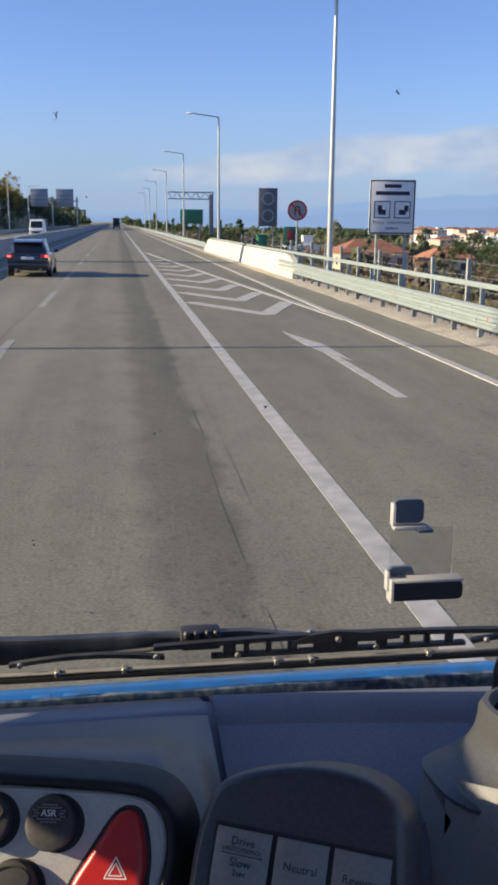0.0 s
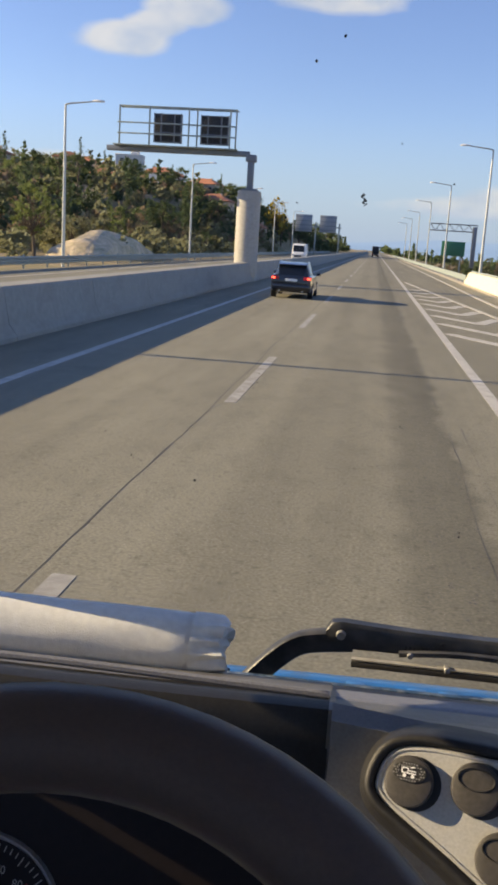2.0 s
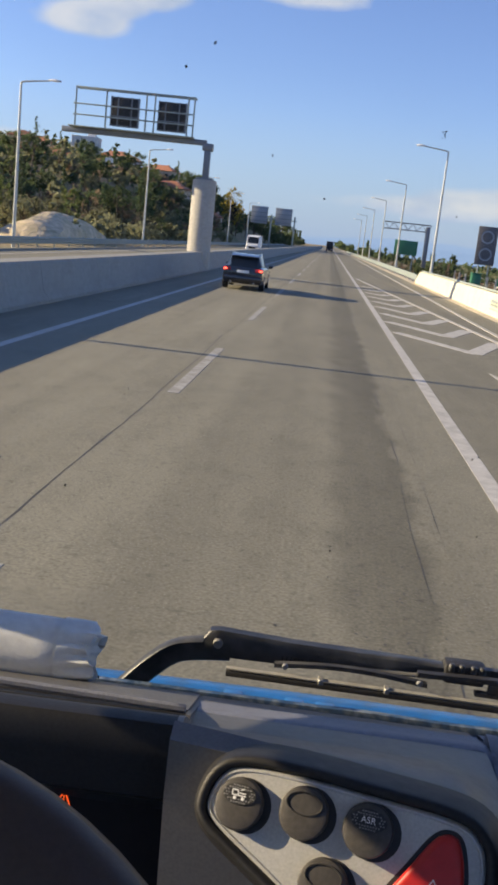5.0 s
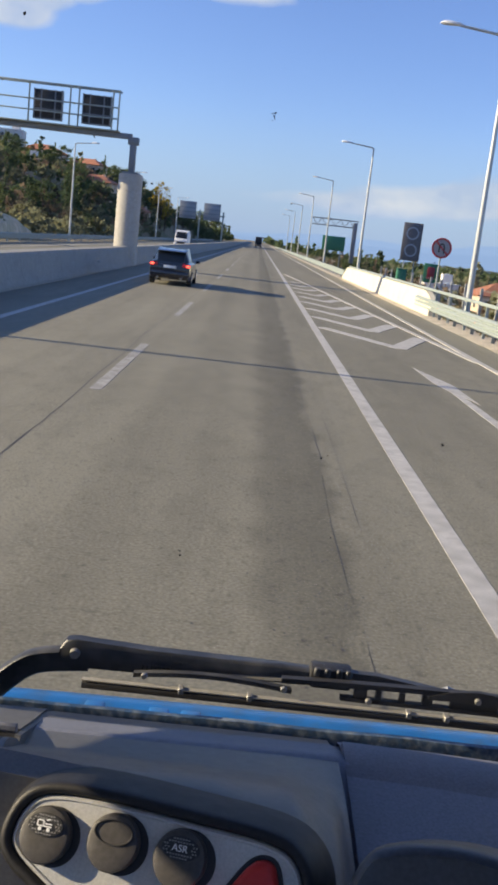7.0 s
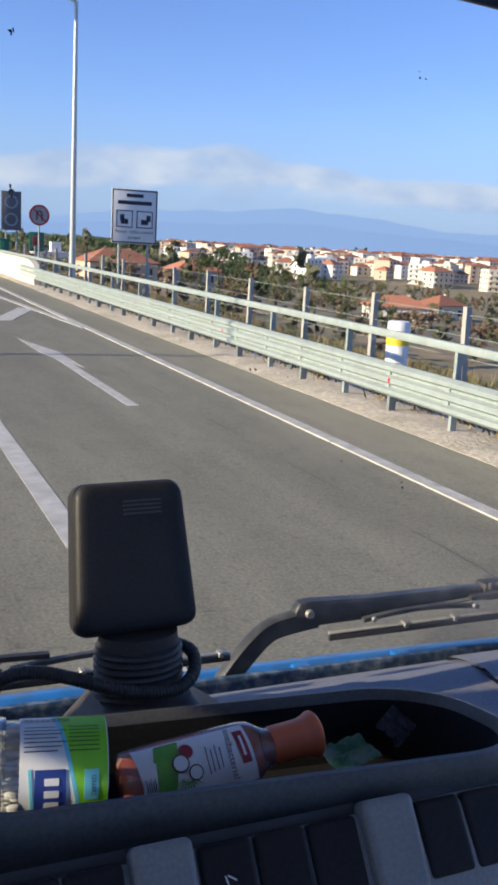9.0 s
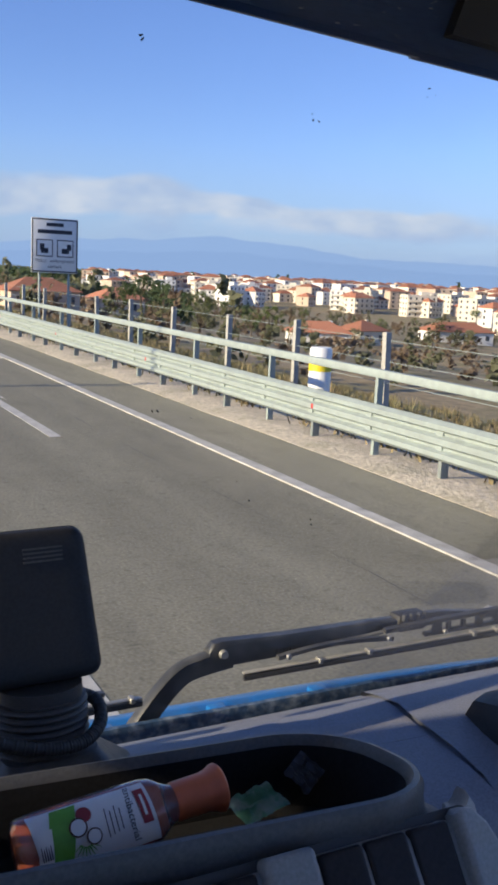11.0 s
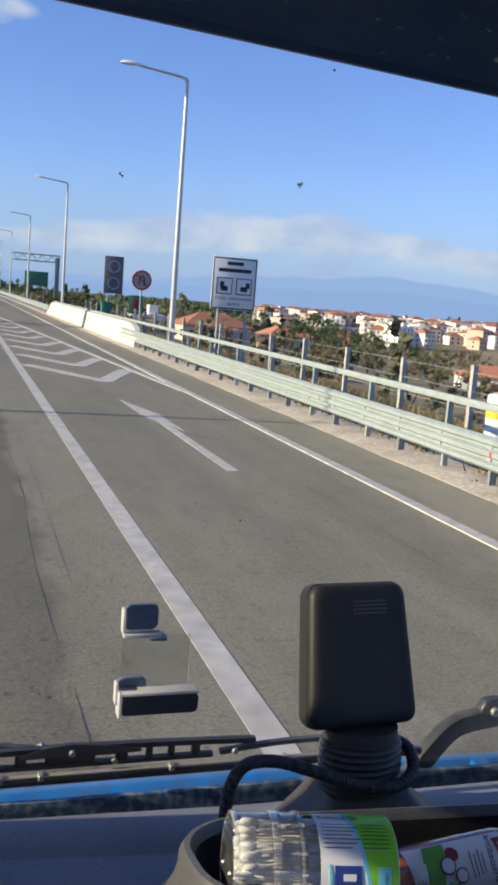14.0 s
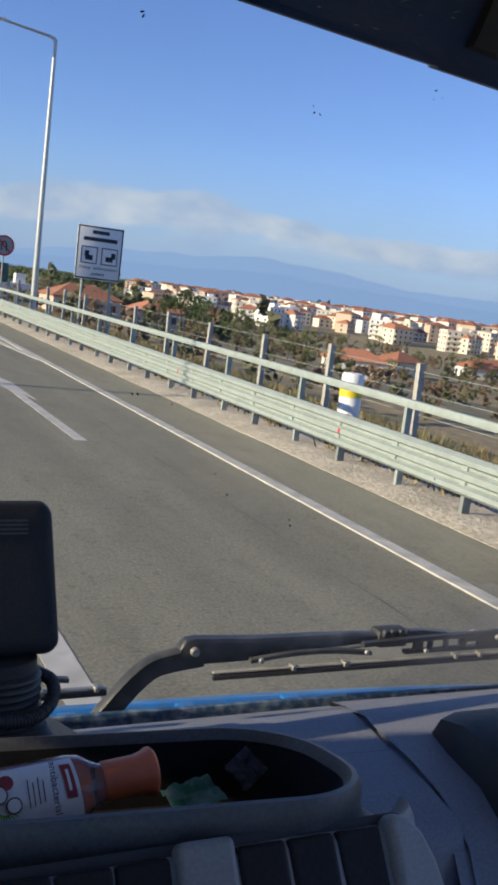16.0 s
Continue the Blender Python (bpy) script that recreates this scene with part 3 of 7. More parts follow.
    loft(bm, [[(x0 - s.x, y0 - s.y, -0.01), (x0 + s.x, y0 + s.y, -0.01), (x0 + s.x, y0 + s.y, z), (x0 - s.x, y0 - s.y, z)],
              [(x1 - s.x, y1 - s.y, -0.01), (x1 + s.x, y1 + s.y, -0.01), (x1 + s.x, y1 + s.y, z), (x1 - s.x, y1 - s.y, z)]])
    return part(name, bm, M[mat], road if parent is None else parent, label, smooth=0)


stripe("edge_line", 1.66, 1.66, -40, 900, w=0.20)
stripe("edge_line", -5.72, -5.72, -40, 900, w=0.18)
stripe("edge_line", 5.36, 5.36, -40, 900, w=0.17, z=0.018)
stripe("edge_line", -9.6, -9.6, -40, 900, w=0.15)
stripe("edge_line", -17.4, -17.4, -40, 900, w=0.15)
for k in range(-2, 24):
    stripe("lane_dash", -2.25, -2.25, 12.8 + 13 * k, 18.6 + 13 * k, w=0.17, mat="worn")
for k in range(0, 14):
    stripe("lane_dash", -13.5, -13.5, 3 + 12 * k, 7 + 12 * k, w=0.15)
# chevrons of the slip road's tip, further on
for k in range(9):
    y = 23.5 + 4.3 * k
    x1 = 5.2 - 0.066 * (y + 4.3 - 22)
    xm = 2.0 + (x1 - 2.0) * 0.56
    stripe("chevron", 1.9, xm + 0.12, y + 4.4 * (xm - 1.9) / 1.9, y, w=0.40)
    stripe("chevron", xm, x1, y, y + 4.3 * (x1 - xm) / 1.4, w=0.46, z=0.009)
stripe("slip_line", 5.3, 2.0, 22, 72, w=0.18, z=0.014)
# lane arrow
bm = bmesh.new()
shape = [(-0.08, 0.0), (0.08, 0.0), (0.05, 4.1), (0.16, 3.5), (0.13, 5.6), (-0.28, 7.8), (-0.24, 5.6), (-0.11, 4.6)]
lo, hi = [bm.verts.new((x, y, -0.01)) for x, y in shape], [bm.verts.new((x, y, 0.004)) for x, y in shape]
bm.faces.new(hi)
for i in range(len(shape)):
    bm.faces.new((lo[i - 1], lo[i], hi[i], hi[i - 1]))
arrow = part("lane_arrow", bm, M["paint"], road, "worn white bent lane arrow", smooth=0)
arrow.location = (3.62, 11.9, 0)
# tarred joints and cracks
seam_mat = surf("tar_seam", (0.075, 0.070, 0.060), 0.7, grain=(40.0, 0.3))


def crack(x, y0, y1, w, seed, wob=0.05, least=0.02):
    bm = bmesh.new()
    ys = spaced(((y0, y1, int((y1 - y0) * 2.2)),))
    c = [(x + wob * 2.2 * noise.noise((seed, y * 0.22, 0)) + wob * 0.5 * noise.noise((seed, y * 1.7, 5)), w * max(least, 0.25 + 1.5 * noise.noise((seed + 9, y * 0.8, 0)))) for y in ys]
    loft(bm, [[(cx - ww, y, 0.0015), (cx + ww, y, 0.0015)] for (cx, ww), y in zip(c, ys)], closed=False)
    part("tarred_crack", bm, seam_mat, road, "thin dark tarred crack", smooth=0)


crack(0.70, 2.5, 60, 0.010, 1.0, 0.05)
crack(0.92, 2.5, 24, 0.005, 2.0, 0.02)
crack(-2.45, 4, 110, 0.014, 3.0, 0.03, 0.45)
crack(4.35, 3, 40, 0.010, 4.0)
# fine crazing along the worn wheel track
rnd = random.Random(91)
bm = bmesh.new()
for k in range(1100):
    y = 2.6 + 40 * rnd.random() ** 1.5
    cx = 0.50 + rnd.gauss(0, 0.16) if rnd.random() < 0.7 else rnd.uniform(-0.4, 1.3)
    r = rnd.uniform(0.003, 0.013)
    a0 = rnd.uniform(0, 6.28)
    bm.faces.new([bm.verts.new((cx + r * rnd.uniform(0.4, 1.1) * math.cos(a0 + 1.047 * j), y + 1.9 * r * rnd.uniform(0.4, 1.1) * math.sin(a0 + 1.047 * j), 0.0025)) for j in range(6)])
tagged(part("crazing", bm, seam_mat, road, "dark speckled crazing in the wheel track", smooth=0), kind="stuff")
for y, x0, x1 in ((52.0, -5.6, 6.4), (92.0, -5.6, 6.4), (132.0, -5.6, 6.4)):
    bm = bmesh.new()
    box(bm, ((x0 + x1) / 2, y, -0.002), (x1 - x0, 0.09, 0.008))
    part("expansion_joint", bm, seam_mat, road, "dark joint across the carriageway", smooth=0)

# ---- median barrier: concrete segments with open joints ----
MED = [(-7.42, 0.0), (-7.42, 0.09), (-7.60, 0.32), (-7.72, 1.02), (-7.76, 1.075), (-8.34, 1.075), (-8.38, 1.02), (-8.5, 0.32), (-8.68, 0.09), (-8.68, 0.0)]
median = thing("median_barrier", Matrix(), "continuous grey concrete barrier along the middle of the motorway", "barrier", kind="structure")
bm = bmesh.new()
loft(bm, [[(x * 1.0, y, z) for x, z in MED] for y in (0.012, 0.03, 5.97, 5.988)])
seg_mesh = finish("segment", bm, M["median_concrete"], 30)
for k in range(-4, 26):
    part("segment", seg_mesh, None, median).location = (0, 6.0 * k, 0)
bm = bmesh.new()
loft(bm, [[(x, y, z) for x, z in MED] for y in (156.0, 300.0, 600.0, 900.0)])
part("far_run", bm, M["median_concrete"], median)


# ---- guardrails ----
W_BEAM = [(0.0, 0.0), (0.015, 0.0), (0.07, 0.035), (0.085, 0.045), (0.085, 0.10), (0.015, 0.135), (0.015, 0.165), (0.085, 0.20), (0.085, 0.27), (0.015, 0.305), (0.015, 0.335), (0.085, 0.37), (0.085, 0.425), (0.07, 0.435), (0.015, 0.47), (0.0, 0.47)]


def beam(bm, y0, y1, x, z, face=-1, step=4.0):
    n = max(1, int((y1 - y0) / step))
    ys = [y0 + (y1 - y0) * k / n for k in range(n + 1)]
    prof = [(x + face * a, z + b) for a, b in W_BEAM] + [(x + face * (a - 0.006), z + b) for a, b in reversed(W_BEAM)]
    return loft(bm, [[(a, y, b) for a, b in prof] for y in ys])


def guardrail(x, y0, y1, step, label, face=-1, top=True, far=False):
    g = thing("guardrail", pose(x, y0, 0), label, "guardrail", kind="structure" if far else "")
    n = y1 - y0
    bm = beam(bmesh.new(), 0, n, 0.0, 0.235, face)
    part("w_beam", bm, M["galv"], g, "ribbed galvanised beam", smooth=12)
    if top:
        bm = box(bmesh.new(), (-face * 0.10, n / 2, 1.08), (0.09, n, 0.11), bevel=0.015)
        part("top_rail", bm, M["galv"], g)
    bm = bmesh.new()
    loft(bm, [[(-face * 0.06 + a, b, z) for a, b in ((-0.055, -0.03), (0.055, -0.03), (0.055, -0.022), (-0.047, -0.022), (-0.047, 0.022), (0.055, 0.022), (0.055, 0.03), (-0.055, 0.03))] for z in (-0.3, 0.69)])
    low_post = finish("post", bm, M["rail_post"], 20)
    bm = bmesh.new()
    loft(bm, [[(-face * 0.10 + a, b, z) for a, b in ((-0.045, -0.028), (0.045, -0.028), (0.045, -0.020), (-0.037, -0.020), (-0.037, 0.020), (0.045, 0.020), (0.045, 0.028), (-0.045, 0.028))] for z in (-0.3, 1.03)])
    tall_post = finish("post", bm, M["galv"], 20)
    bm = box(bmesh.new(), (-face * 0.01, 0, 0.47), (0.10, 0.12, 0.3), bevel=0.01)
    block = finish("spacer", bm, M["galv"], 20)
    k = 0
    while k * step <= n:
        if not far:
            q = part("post", tall_post if (top and k % 2) else low_post, None, g)
            q.location = (0, k * step, 0)
            q = part("spacer", block, None, g)
            q.location = (0, k * step, 0)
        k += 1
    if far:
        bm = bmesh.new()
        for k in range(int(n / step)):
            box(bm, (-face * 0.06, k * step, 0.35), (0.1, 0.06, 0.9))
        tagged(part("posts", bm, M["galv"], g, smooth=0), kind="stuff")
    return g


near_rail = guardrail(7.1, 2.6, 42.0, 1.42, "pale galvanised guardrail with a raised top rail and many posts")
for k in range(6):
    bm = box(bmesh.new(), (-0.085, 2.0 + 6.4 * k, 0.47), (0.012, 0.05, 0.07), bevel=0.004)
    part("reflector", bm, M["red"], near_rail, "small red reflector")
guardrail(7.1, 78.0, 420.0, 4.0, "distant pale guardrail along the road edge", far=True, top=False)
guardrail(-20.3, -20.0, 420.0, 4.0, "dark weathered guardrail beyond the opposite carriageway", face=1, far=True, top=False)

# concrete parapet where the road crosses a bridge
parapet = thing("parapet_wall", pose(7.0, 40.0, 0), "sunlit cream concrete parapet wall at a bridge", "wall", kind="structure")
bm = bmesh.new()
loft(bm, [[(0.0, y, 0.0), (0.02, y, 0.28), (0.16, y, h), (0.42, y, h), (0.45, y, 0.0)] for y, h in ((-1.6, 0.55), (0.4, 0.98), (36.6, 0.98), (38.4, 0.6))])
part("wall", bm, M["cream"], parapet)
bm = box(bmesh.new(), (0.32, 18.5, 1.06), (0.1, 36, 0.1), bevel=0.02)
part("hand_rail", bm, M["galv"], parapet)
shrub_spots = [(7.9, 20.2), (8.2, 36.6)]


# ---- lamp posts ----
def lamp_post(m, reach, label):
    p = thing("street_lamp", m, label, "street lamp", "motorway lamps")
    bm = tube(bmesh.new(), [(0, 0, -1.2), (0, 0, 0.5), (0, 0, 10.6)], [0.13, 0.125, 0.07], 12)
    part("pole", bm, M["post"], p)
    bm = box(bmesh.new(), (0, 0, 0.03), (0.42, 0.42, 0.05), bevel=0.01)
    part("base_plate", bm, M["galv"], p)
    s = 1 if reach > 0 else -1
    bm = tube(bmesh.new(), [(0, 0, 10.45), (s * 0.06, 0, 10.62), (s * 0.3, 0, 10.68), (reach, 0, 10.85)], [0.07, 0.065, 0.055, 0.045], 10)
    part("arm", bm, M["post"], p)
    bm = bmesh.new()
    rings = []
    for t, w, h in ((0, 0.05, 0.05), (0.12, 0.12, 0.09), (0.45, 0.17, 0.12), (0.75, 0.15, 0.10), (0.85, 0.06, 0.04)):
        rings.append([Vector((reach - s * 0.1 + s * t, w * math.cos(a), 10.86 + h * math.sin(a) * (1.0 if math.sin(a) > 0 else 0.35))) for a in (2 * math.pi * k / 14 for k in range(14))])
    loft(bm, rings)
    part("lamp_head", bm, M["white"], p, "white oval lamp head")
    return p


right_lamp = lamp_post(pose(8.25, 37.0, 0), -1.9, "tall pale steel lamp post with one arm over the road")
for k in range(1, 7):
    copy_thing(right_lamp, pose(8.25, 37.0 + 42.0 * k, 0))
left_lamp = lamp_post(pose(-21.4, 18.0, -0.2), 1.9, "tall steel lamp post beyond the opposite carriageway")
for k in (-1, 1, 2, 3, 4, 5):
    copy_thing(left_lamp, pose(-21.4, 18.0 + 44.0 * k, -0.2))

# ---- gantries and signs ----
gantry = thing("sign_gantry", pose(-8.05, 56.0, 0), "sign gantry on a thick round concrete pillar in the median", "gantry")
bm = tube(bmesh.new(), [(0, 0, 0), (0, 0, 5.12), (0, 0, 5.2)], [0.70, 0.70, 0.66], 28)
part("pillar", bm, M["concrete"], gantry, "round concrete pillar with stains")
bm = box(bmesh.new(), (0, 0, 6.1), (0.36, 0.40, 1.8), bevel=0.03)
part("column", bm, M["steel_dark"], gantry)
bm = box(bmesh.new(), (0, 0, 5.26), (0.95, 0.95, 0.1), bevel=0.01)
part("flange", bm, M["steel_dark"], gantry)
bm = box(bmesh.new(), (0.0, 0, 7.05), (0.62, 0.5, 0.42), bevel=0.06)
part("knee", bm, M["steel_dark"], gantry)
bm = box(bmesh.new(), (-4.4, 0, 7.28), (8.6, 0.42, 0.30), bevel=0.03)
part("arm", bm, M["steel_dark"], gantry)
bm = box(bmesh.new(), (-4.5, -0.42, 7.46), (7.4, 0.5, 0.06), bevel=0.01)
part("walkway", bm, M["galv"], gantry)
for x in (-2.25, -5.05):
    bm = box(bmesh.new(), (x, 0.12, 8.52), (1.62, 0.34, 1.62), bevel=0.03)
    board = part("board", bm, M["black"], gantry, "dark back of a message board")
    bm = bmesh.new()
    for dx in (-0.80, -0.40, 0.40, 0.80):
        box(bm, (x + dx, -0.09, 8.52), (0.07, 0.06, 1.66))
    for dz in (-0.78, -0.26, 0.26, 0.78):
        box(bm, (x, -0.09, 8.52 + dz), (1.64, 0.05, 0.05))
    part("bracing", bm, M["steel_dark"], board, smooth=0)
for x in (-0.95, -1.3, -3.25, -3.75, -6.1, -7.9):
    bm = box(bmesh.new(), (x, -0.3, 8.55), (0.08, 0.10, 2.3), bevel=0.01)
    part("upright", bm, M["galv"], gantry)
for z, y in ((9.66, -0.3), (9.66, 0.3), (8.7, -0.62), (8.1, -0.62)):
    bm = box(bmesh.new(), (-4.42, y, z), (7.05, 0.08, 0.08), bevel=0.01)
    part("cage_rail", bm, M["galv"], gantry)
for x in (-0.95, -3.5, -6.1, -7.9):
    bm = box(bmesh.new(), (x, -0.46, 8.7), (0.06, 0.34, 0.06))
    part("bracket", bm, M["galv"], gantry, smooth=0)
    bm = box(bmesh.new(), (x, 0.0, 9.66), (0.06, 0.62, 0.06))
    part("bracket", bm, M["galv"], gantry, smooth=0)

gantry = thing("truss_gantry", pose(20.0, 205.0, 0), "distant steel truss gantry over the side road", "gantry")
bm = box(bmesh.new(), (0, 0, 4.0), (0.9, 0.9, 8.5), bevel=0.05)
part("column", bm, M["steel_dark"], gantry)
for z in (7.2, 8.6):
    bm = box(bmesh.new(), (-4.4, 0, z), (9.8, 0.5, 0.22), bevel=0.03)
    part("chord", bm, M["steel_dark"], gantry)
for k in range(10):
    bm = box(bmesh.new(), (-8.8 + k, 0, 7.9), (0.12, 0.3, 1.55), rot=Matrix.Rotation(radians(35 if k % 2 else -35), 4, "Y"))
    part("brace", bm, M["steel_dark"], gantry, smooth=0)

gantry = thing("sign_gantry", pose(-20.5, 250.0, 0), "gantry with two large sign boards seen from behind", "gantry")
for x in (0.8, 7.2):
    bm = box(bmesh.new(), (x, 0, 8.2), (4.4, 0.12, 4.4), bevel=0.04)
    b = part("board", bm, M["sign_grey"], gantry, "grey back of a large road sign")
    bm = bmesh.new()
    for k in range(4):
        box(bm, (x, -0.12, 6.6 + 1.1 * k), (4.2, 0.1, 0.14))
    part("stiffener", bm, M["steel_dark"], b, smooth=0)
for x in (-2.0, 4.0, 10.2):
    bm = box(bmesh.new(), (x, 0.2, 4.2), (0.4, 0.4, 8.6), bevel=0.04)
    part("post", bm, M["galv"], gantry)
bm = box(bmesh.new(), (4.2, 0.2, 7.4), (13, 0.3, 0.3), bevel=0.03)
part("beam", bm, M["galv"], gantry)

no_u = thing("road_sign", pose(7.95, 42.5, -0.1), "round no-turning sign with red rim on a grey post, its face greyed for shade", "road sign")
part("post", tube(bmesh.new(), [(0, 0.04, 0), (0, 0.04, 3.35)], 0.04, 10), M["galv"], no_u)
disc = part("disc", tube(bmesh.new(), [(0, 0.0, 2.95), (0, -0.02, 2.95)], 0.45, 32), M["sign_face"], no_u, "pale disc greyed for shade")
bm = bmesh.new()
loft(bm, [[(r * math.cos(a), y, 2.95 + r * math.sin(a)) for a in (2 * math.pi * k / 32 for k in range(32))] for r, y in ((0.452, 0.0), (0.452, -0.03), (0.37, -0.03), (0.37, -0.018))], caps=False)
part("rim", bm, M["red"], disc, "red rim")
bm = tube(bmesh.new(), [(-0.11, -0.03, 2.75), (-0.11, -0.03, 3.0), (-0.07, -0.03, 3.1), (0.0, -0.03, 3.14), (0.07, -0.03, 3.1), (0.11, -0.03, 3.0), (0.11, -0.03, 2.72)], 0.03, 6)
part("arrow", bm, M["black"], disc, "black bent arrow")
bm = box(bmesh.new(), (0, -0.03, 2.95), (0.8, 0.012, 0.07), rot=Matrix.Rotation(radians(45), 4, "Y"))
part("slash", bm, M["red"], disc, "red slash", smooth=0)

two = thing("road_sign", pose(11.6, 74.0, -0.4), "tall grey board with two round marks on posts, darkened for its shadow side", "road sign")
part("board", box(bmesh.new(), (0, 0, 3.9), (1.5, 0.06, 2.9), bevel=0.03), M["sign_shade"], two)
for x in (-0.4, 0.4):
    part("post", tube(bmesh.new(), [(x, 0.06, 0), (x, 0.06, 5.2)], 0.05, 8), M["galv"], two)
for z in (3.25, 4.55):
    bm = bmesh.new()
    loft(bm, [[(r * math.cos(a), y, z + r * math.sin(a)) for a in (2 * math.pi * k / 24 for k in range(24))] for r, y in ((0.5, -0.03), (0.5, -0.05), (0.38, -0.05), (0.38, -0.03))], caps=False)
    part("ring", bm, M["sign_grey"], two, "pale ring")

info = thing("information_sign", pose(9.75, 33.6, 0.0) @ Matrix.Scale(0.9, 4), "white traffic enforcement camera board with dark border on two posts", "road sign")
board = part("board", box(bmesh.new(), (0, 0, 3.2), (1.9, 0.05, 2.15), bevel=0.03), M["white"], info)
bm = bmesh.new()
for c, s in (((0, -0.03, 4.22), (1.86, 0.008, 0.05)), ((0, -0.03, 2.18), (1.86, 0.008, 0.05)), ((-0.91, -0.03, 3.2), (0.05, 0.008, 2.0)), ((0.91, -0.03, 3.2), (0.05, 0.008, 2.0))):
    box(bm, c, s)
part("border", bm, M["ink"], board, smooth=0)
for x in (-0.6, 0.6):
    part("post", tube(bmesh.new(), [(x, 0.06, -0.9), (x, 0.06, 4.2)], 0.05, 8), M["galv"], info)
for x in (-0.42, 0.42):
    bm = box(bmesh.new(), (x, -0.03, 3.1), (0.68, 0.01, 0.68), bevel=0.004)
    box(bm, (x, -0.036, 3.1), (0.02, 0.004, 0.02))
    frame_part = part("pictogram", bm, M["ink"], board, "dark framed pictogram", smooth=0)
    part("field", box(bmesh.new(), (x, -0.037, 3.1), (0.6, 0.006, 0.6)), M["white"], frame_part, smooth=0)
    bm = box(bmesh.new(), (x, -0.042, 3.0), (0.3, 0.006, 0.2))
    box(bm, (x + (0.16 if x > 0 else -0.1), -0.042, 3.15), (0.18, 0.006, 0.24))
    part("shape", bm, M["ink"], frame_part, smooth=0)
turn_up = Matrix.Rotation(radians(90), 4, "X")
bm = bmesh.new()
box(bm, (0, -0.03, 4.02), (0.7, 0.006, 0.14))
box(bm, (0, -0.03, 3.74), (1.4, 0.006, 0.15))
part("caption_bar", bm, M["ink"], board, "dark bars of small writing", smooth=0)
lettering("Police", 0.19, M["ink"], board, Matrix.Translation((-0.56, -0.034, 2.6)) @ turn_up)
lettering("enforcement", 0.19, M["ink"], board, Matrix.Translation((0.30, -0.034, 2.6)) @ turn_up)
lettering("camera", 0.19, M["ink"], board, Matrix.Translation((0, -0.034, 2.38)) @ turn_up)

drum = thing("marker_drum", pose(9.5, 14.8, -0.2), "white upright marker drum with a yellow band behind the rail", "marker")
part("body", tube(bmesh.new(), [(0, 0, 0), (0, 0, 1.12), (0, 0, 1.16)], [0.21, 0.21, 0.18], 18), M["white"], drum)
part("band", tube(bmesh.new(), [(0, 0, 0.72), (0, 0, 0.92)], 0.216, 18), M["yellow"], drum, "yellow band")

cab_box = thing("roadside_cabinet", pose(9.0, 60.0, -0.2), "narrow green roadside post cabinet", "cabinet")
part("body", box(bmesh.new(), (0, 0, 0.85), (0.6, 0.5, 1.7), bevel=0.04), M["green"], cab_box)
part("lid", box(bmesh.new(), (0, 0, 1.73), (0.68, 0.58, 0.08), bevel=0.02), M["green"], cab_box)
dsign = thing("road_sign", pose(17.5, 96.0, -1.6), "dark green and red advisory sign beside the side road", "road sign")
part("board", box(bmesh.new(), (0, 0, 2.6), (1.5, 0.06, 1.9), bevel=0.03), M["green"], dsign)
part("panel", box(bmesh.new(), (0, -0.04, 2.6), (0.75, 0.03, 1.2), bevel=0.01), M["maroon"], dsign, "red panel")
part("post", tube(bmesh.new(), [(0, 0.06, 0), (0, 0.06, 2.6)], 0.06, 8), M["galv"], dsign)
gsign = thing("direction_sign", pose(11.5, 150.0, -0.4), "distant green direction sign on posts", "road sign")
part("board", box(bmesh.new(), (0, 0, 3.6), (3.6, 0.08, 2.2), bevel=0.04), M["green"], gsign)
for x in (-1.2, 1.2):
    part("post", tube(bmesh.new(), [(x, 0.08, -0.4), (x, 0.08, 3.6)], 0.08, 8), M["galv"], gsign)

# fence of concrete posts and wires along the foot of the bank
fence = thing("boundary_fence", pose(10.6, 0, 0), "fence of pale concrete posts with thin wires", "fence")
bm = bmesh.new()
loft(bm, [[(a, b, z) for a, b in ((-0.06, -0.06), (0.06, -0.06), (0.06, 0.06), (-0.06, 0.06))] for z in (-0.9, 1.22, 1.27)])
fpost = finish("post", bm, M["concrete"], 20)
bm = tube(bmesh.new(), [(0.0, 0.0, 0.8), (0.25, 0.55, -0.6)], 0.035, 6)
fstay = finish("stay", bm, M["concrete"], 20)
for k in range(24):
    y = 4.0 + 3.4 * k
    q = part("post", fpost, None, fence)
    q.location, q.rotation_euler = (0.05 * rng.uniform(-1, 1), y, rng.uniform(-0.06, 0.05)), (rng.uniform(-0.03, 0.03), rng.uniform(-0.03, 0.03), 0)
    if k % 5 == 2:
        part("stay", fstay, None, fence).location = (0, y, 0)
for z in (0.35, 0.75, 1.15):
    part("wire", tube(bmesh.new(), [(0, 4.0 + 3.4 * k, z) for k in range(24)], 0.006, 4), M["galv"], fence)


class Raw:
    """Plain lists of corners and faces, for meshes of very many small pieces."""

    def __init__(self):
        self.v, self.f = [], []

    def face(self, *pts):
        n = len(self.v)
        self.v += [tuple(p) for p in pts]
        self.f.append(tuple(range(n, n + len(pts))))

    def block(self, c, s, rot=None):
        n = len(self.v)
        for dx, dy, dz in ((-1, -1, -1), (1, -1, -1), (1, 1, -1), (-1, 1, -1), (-1, -1, 1), (1, -1, 1), (1, 1, 1), (-1, 1, 1)):
            p = Vector((dx * s[0] / 2, dy * s[1] / 2, dz * s[2] / 2))
            self.v.append(tuple(Vector(c) + (rot @ p if rot is not None else p)))
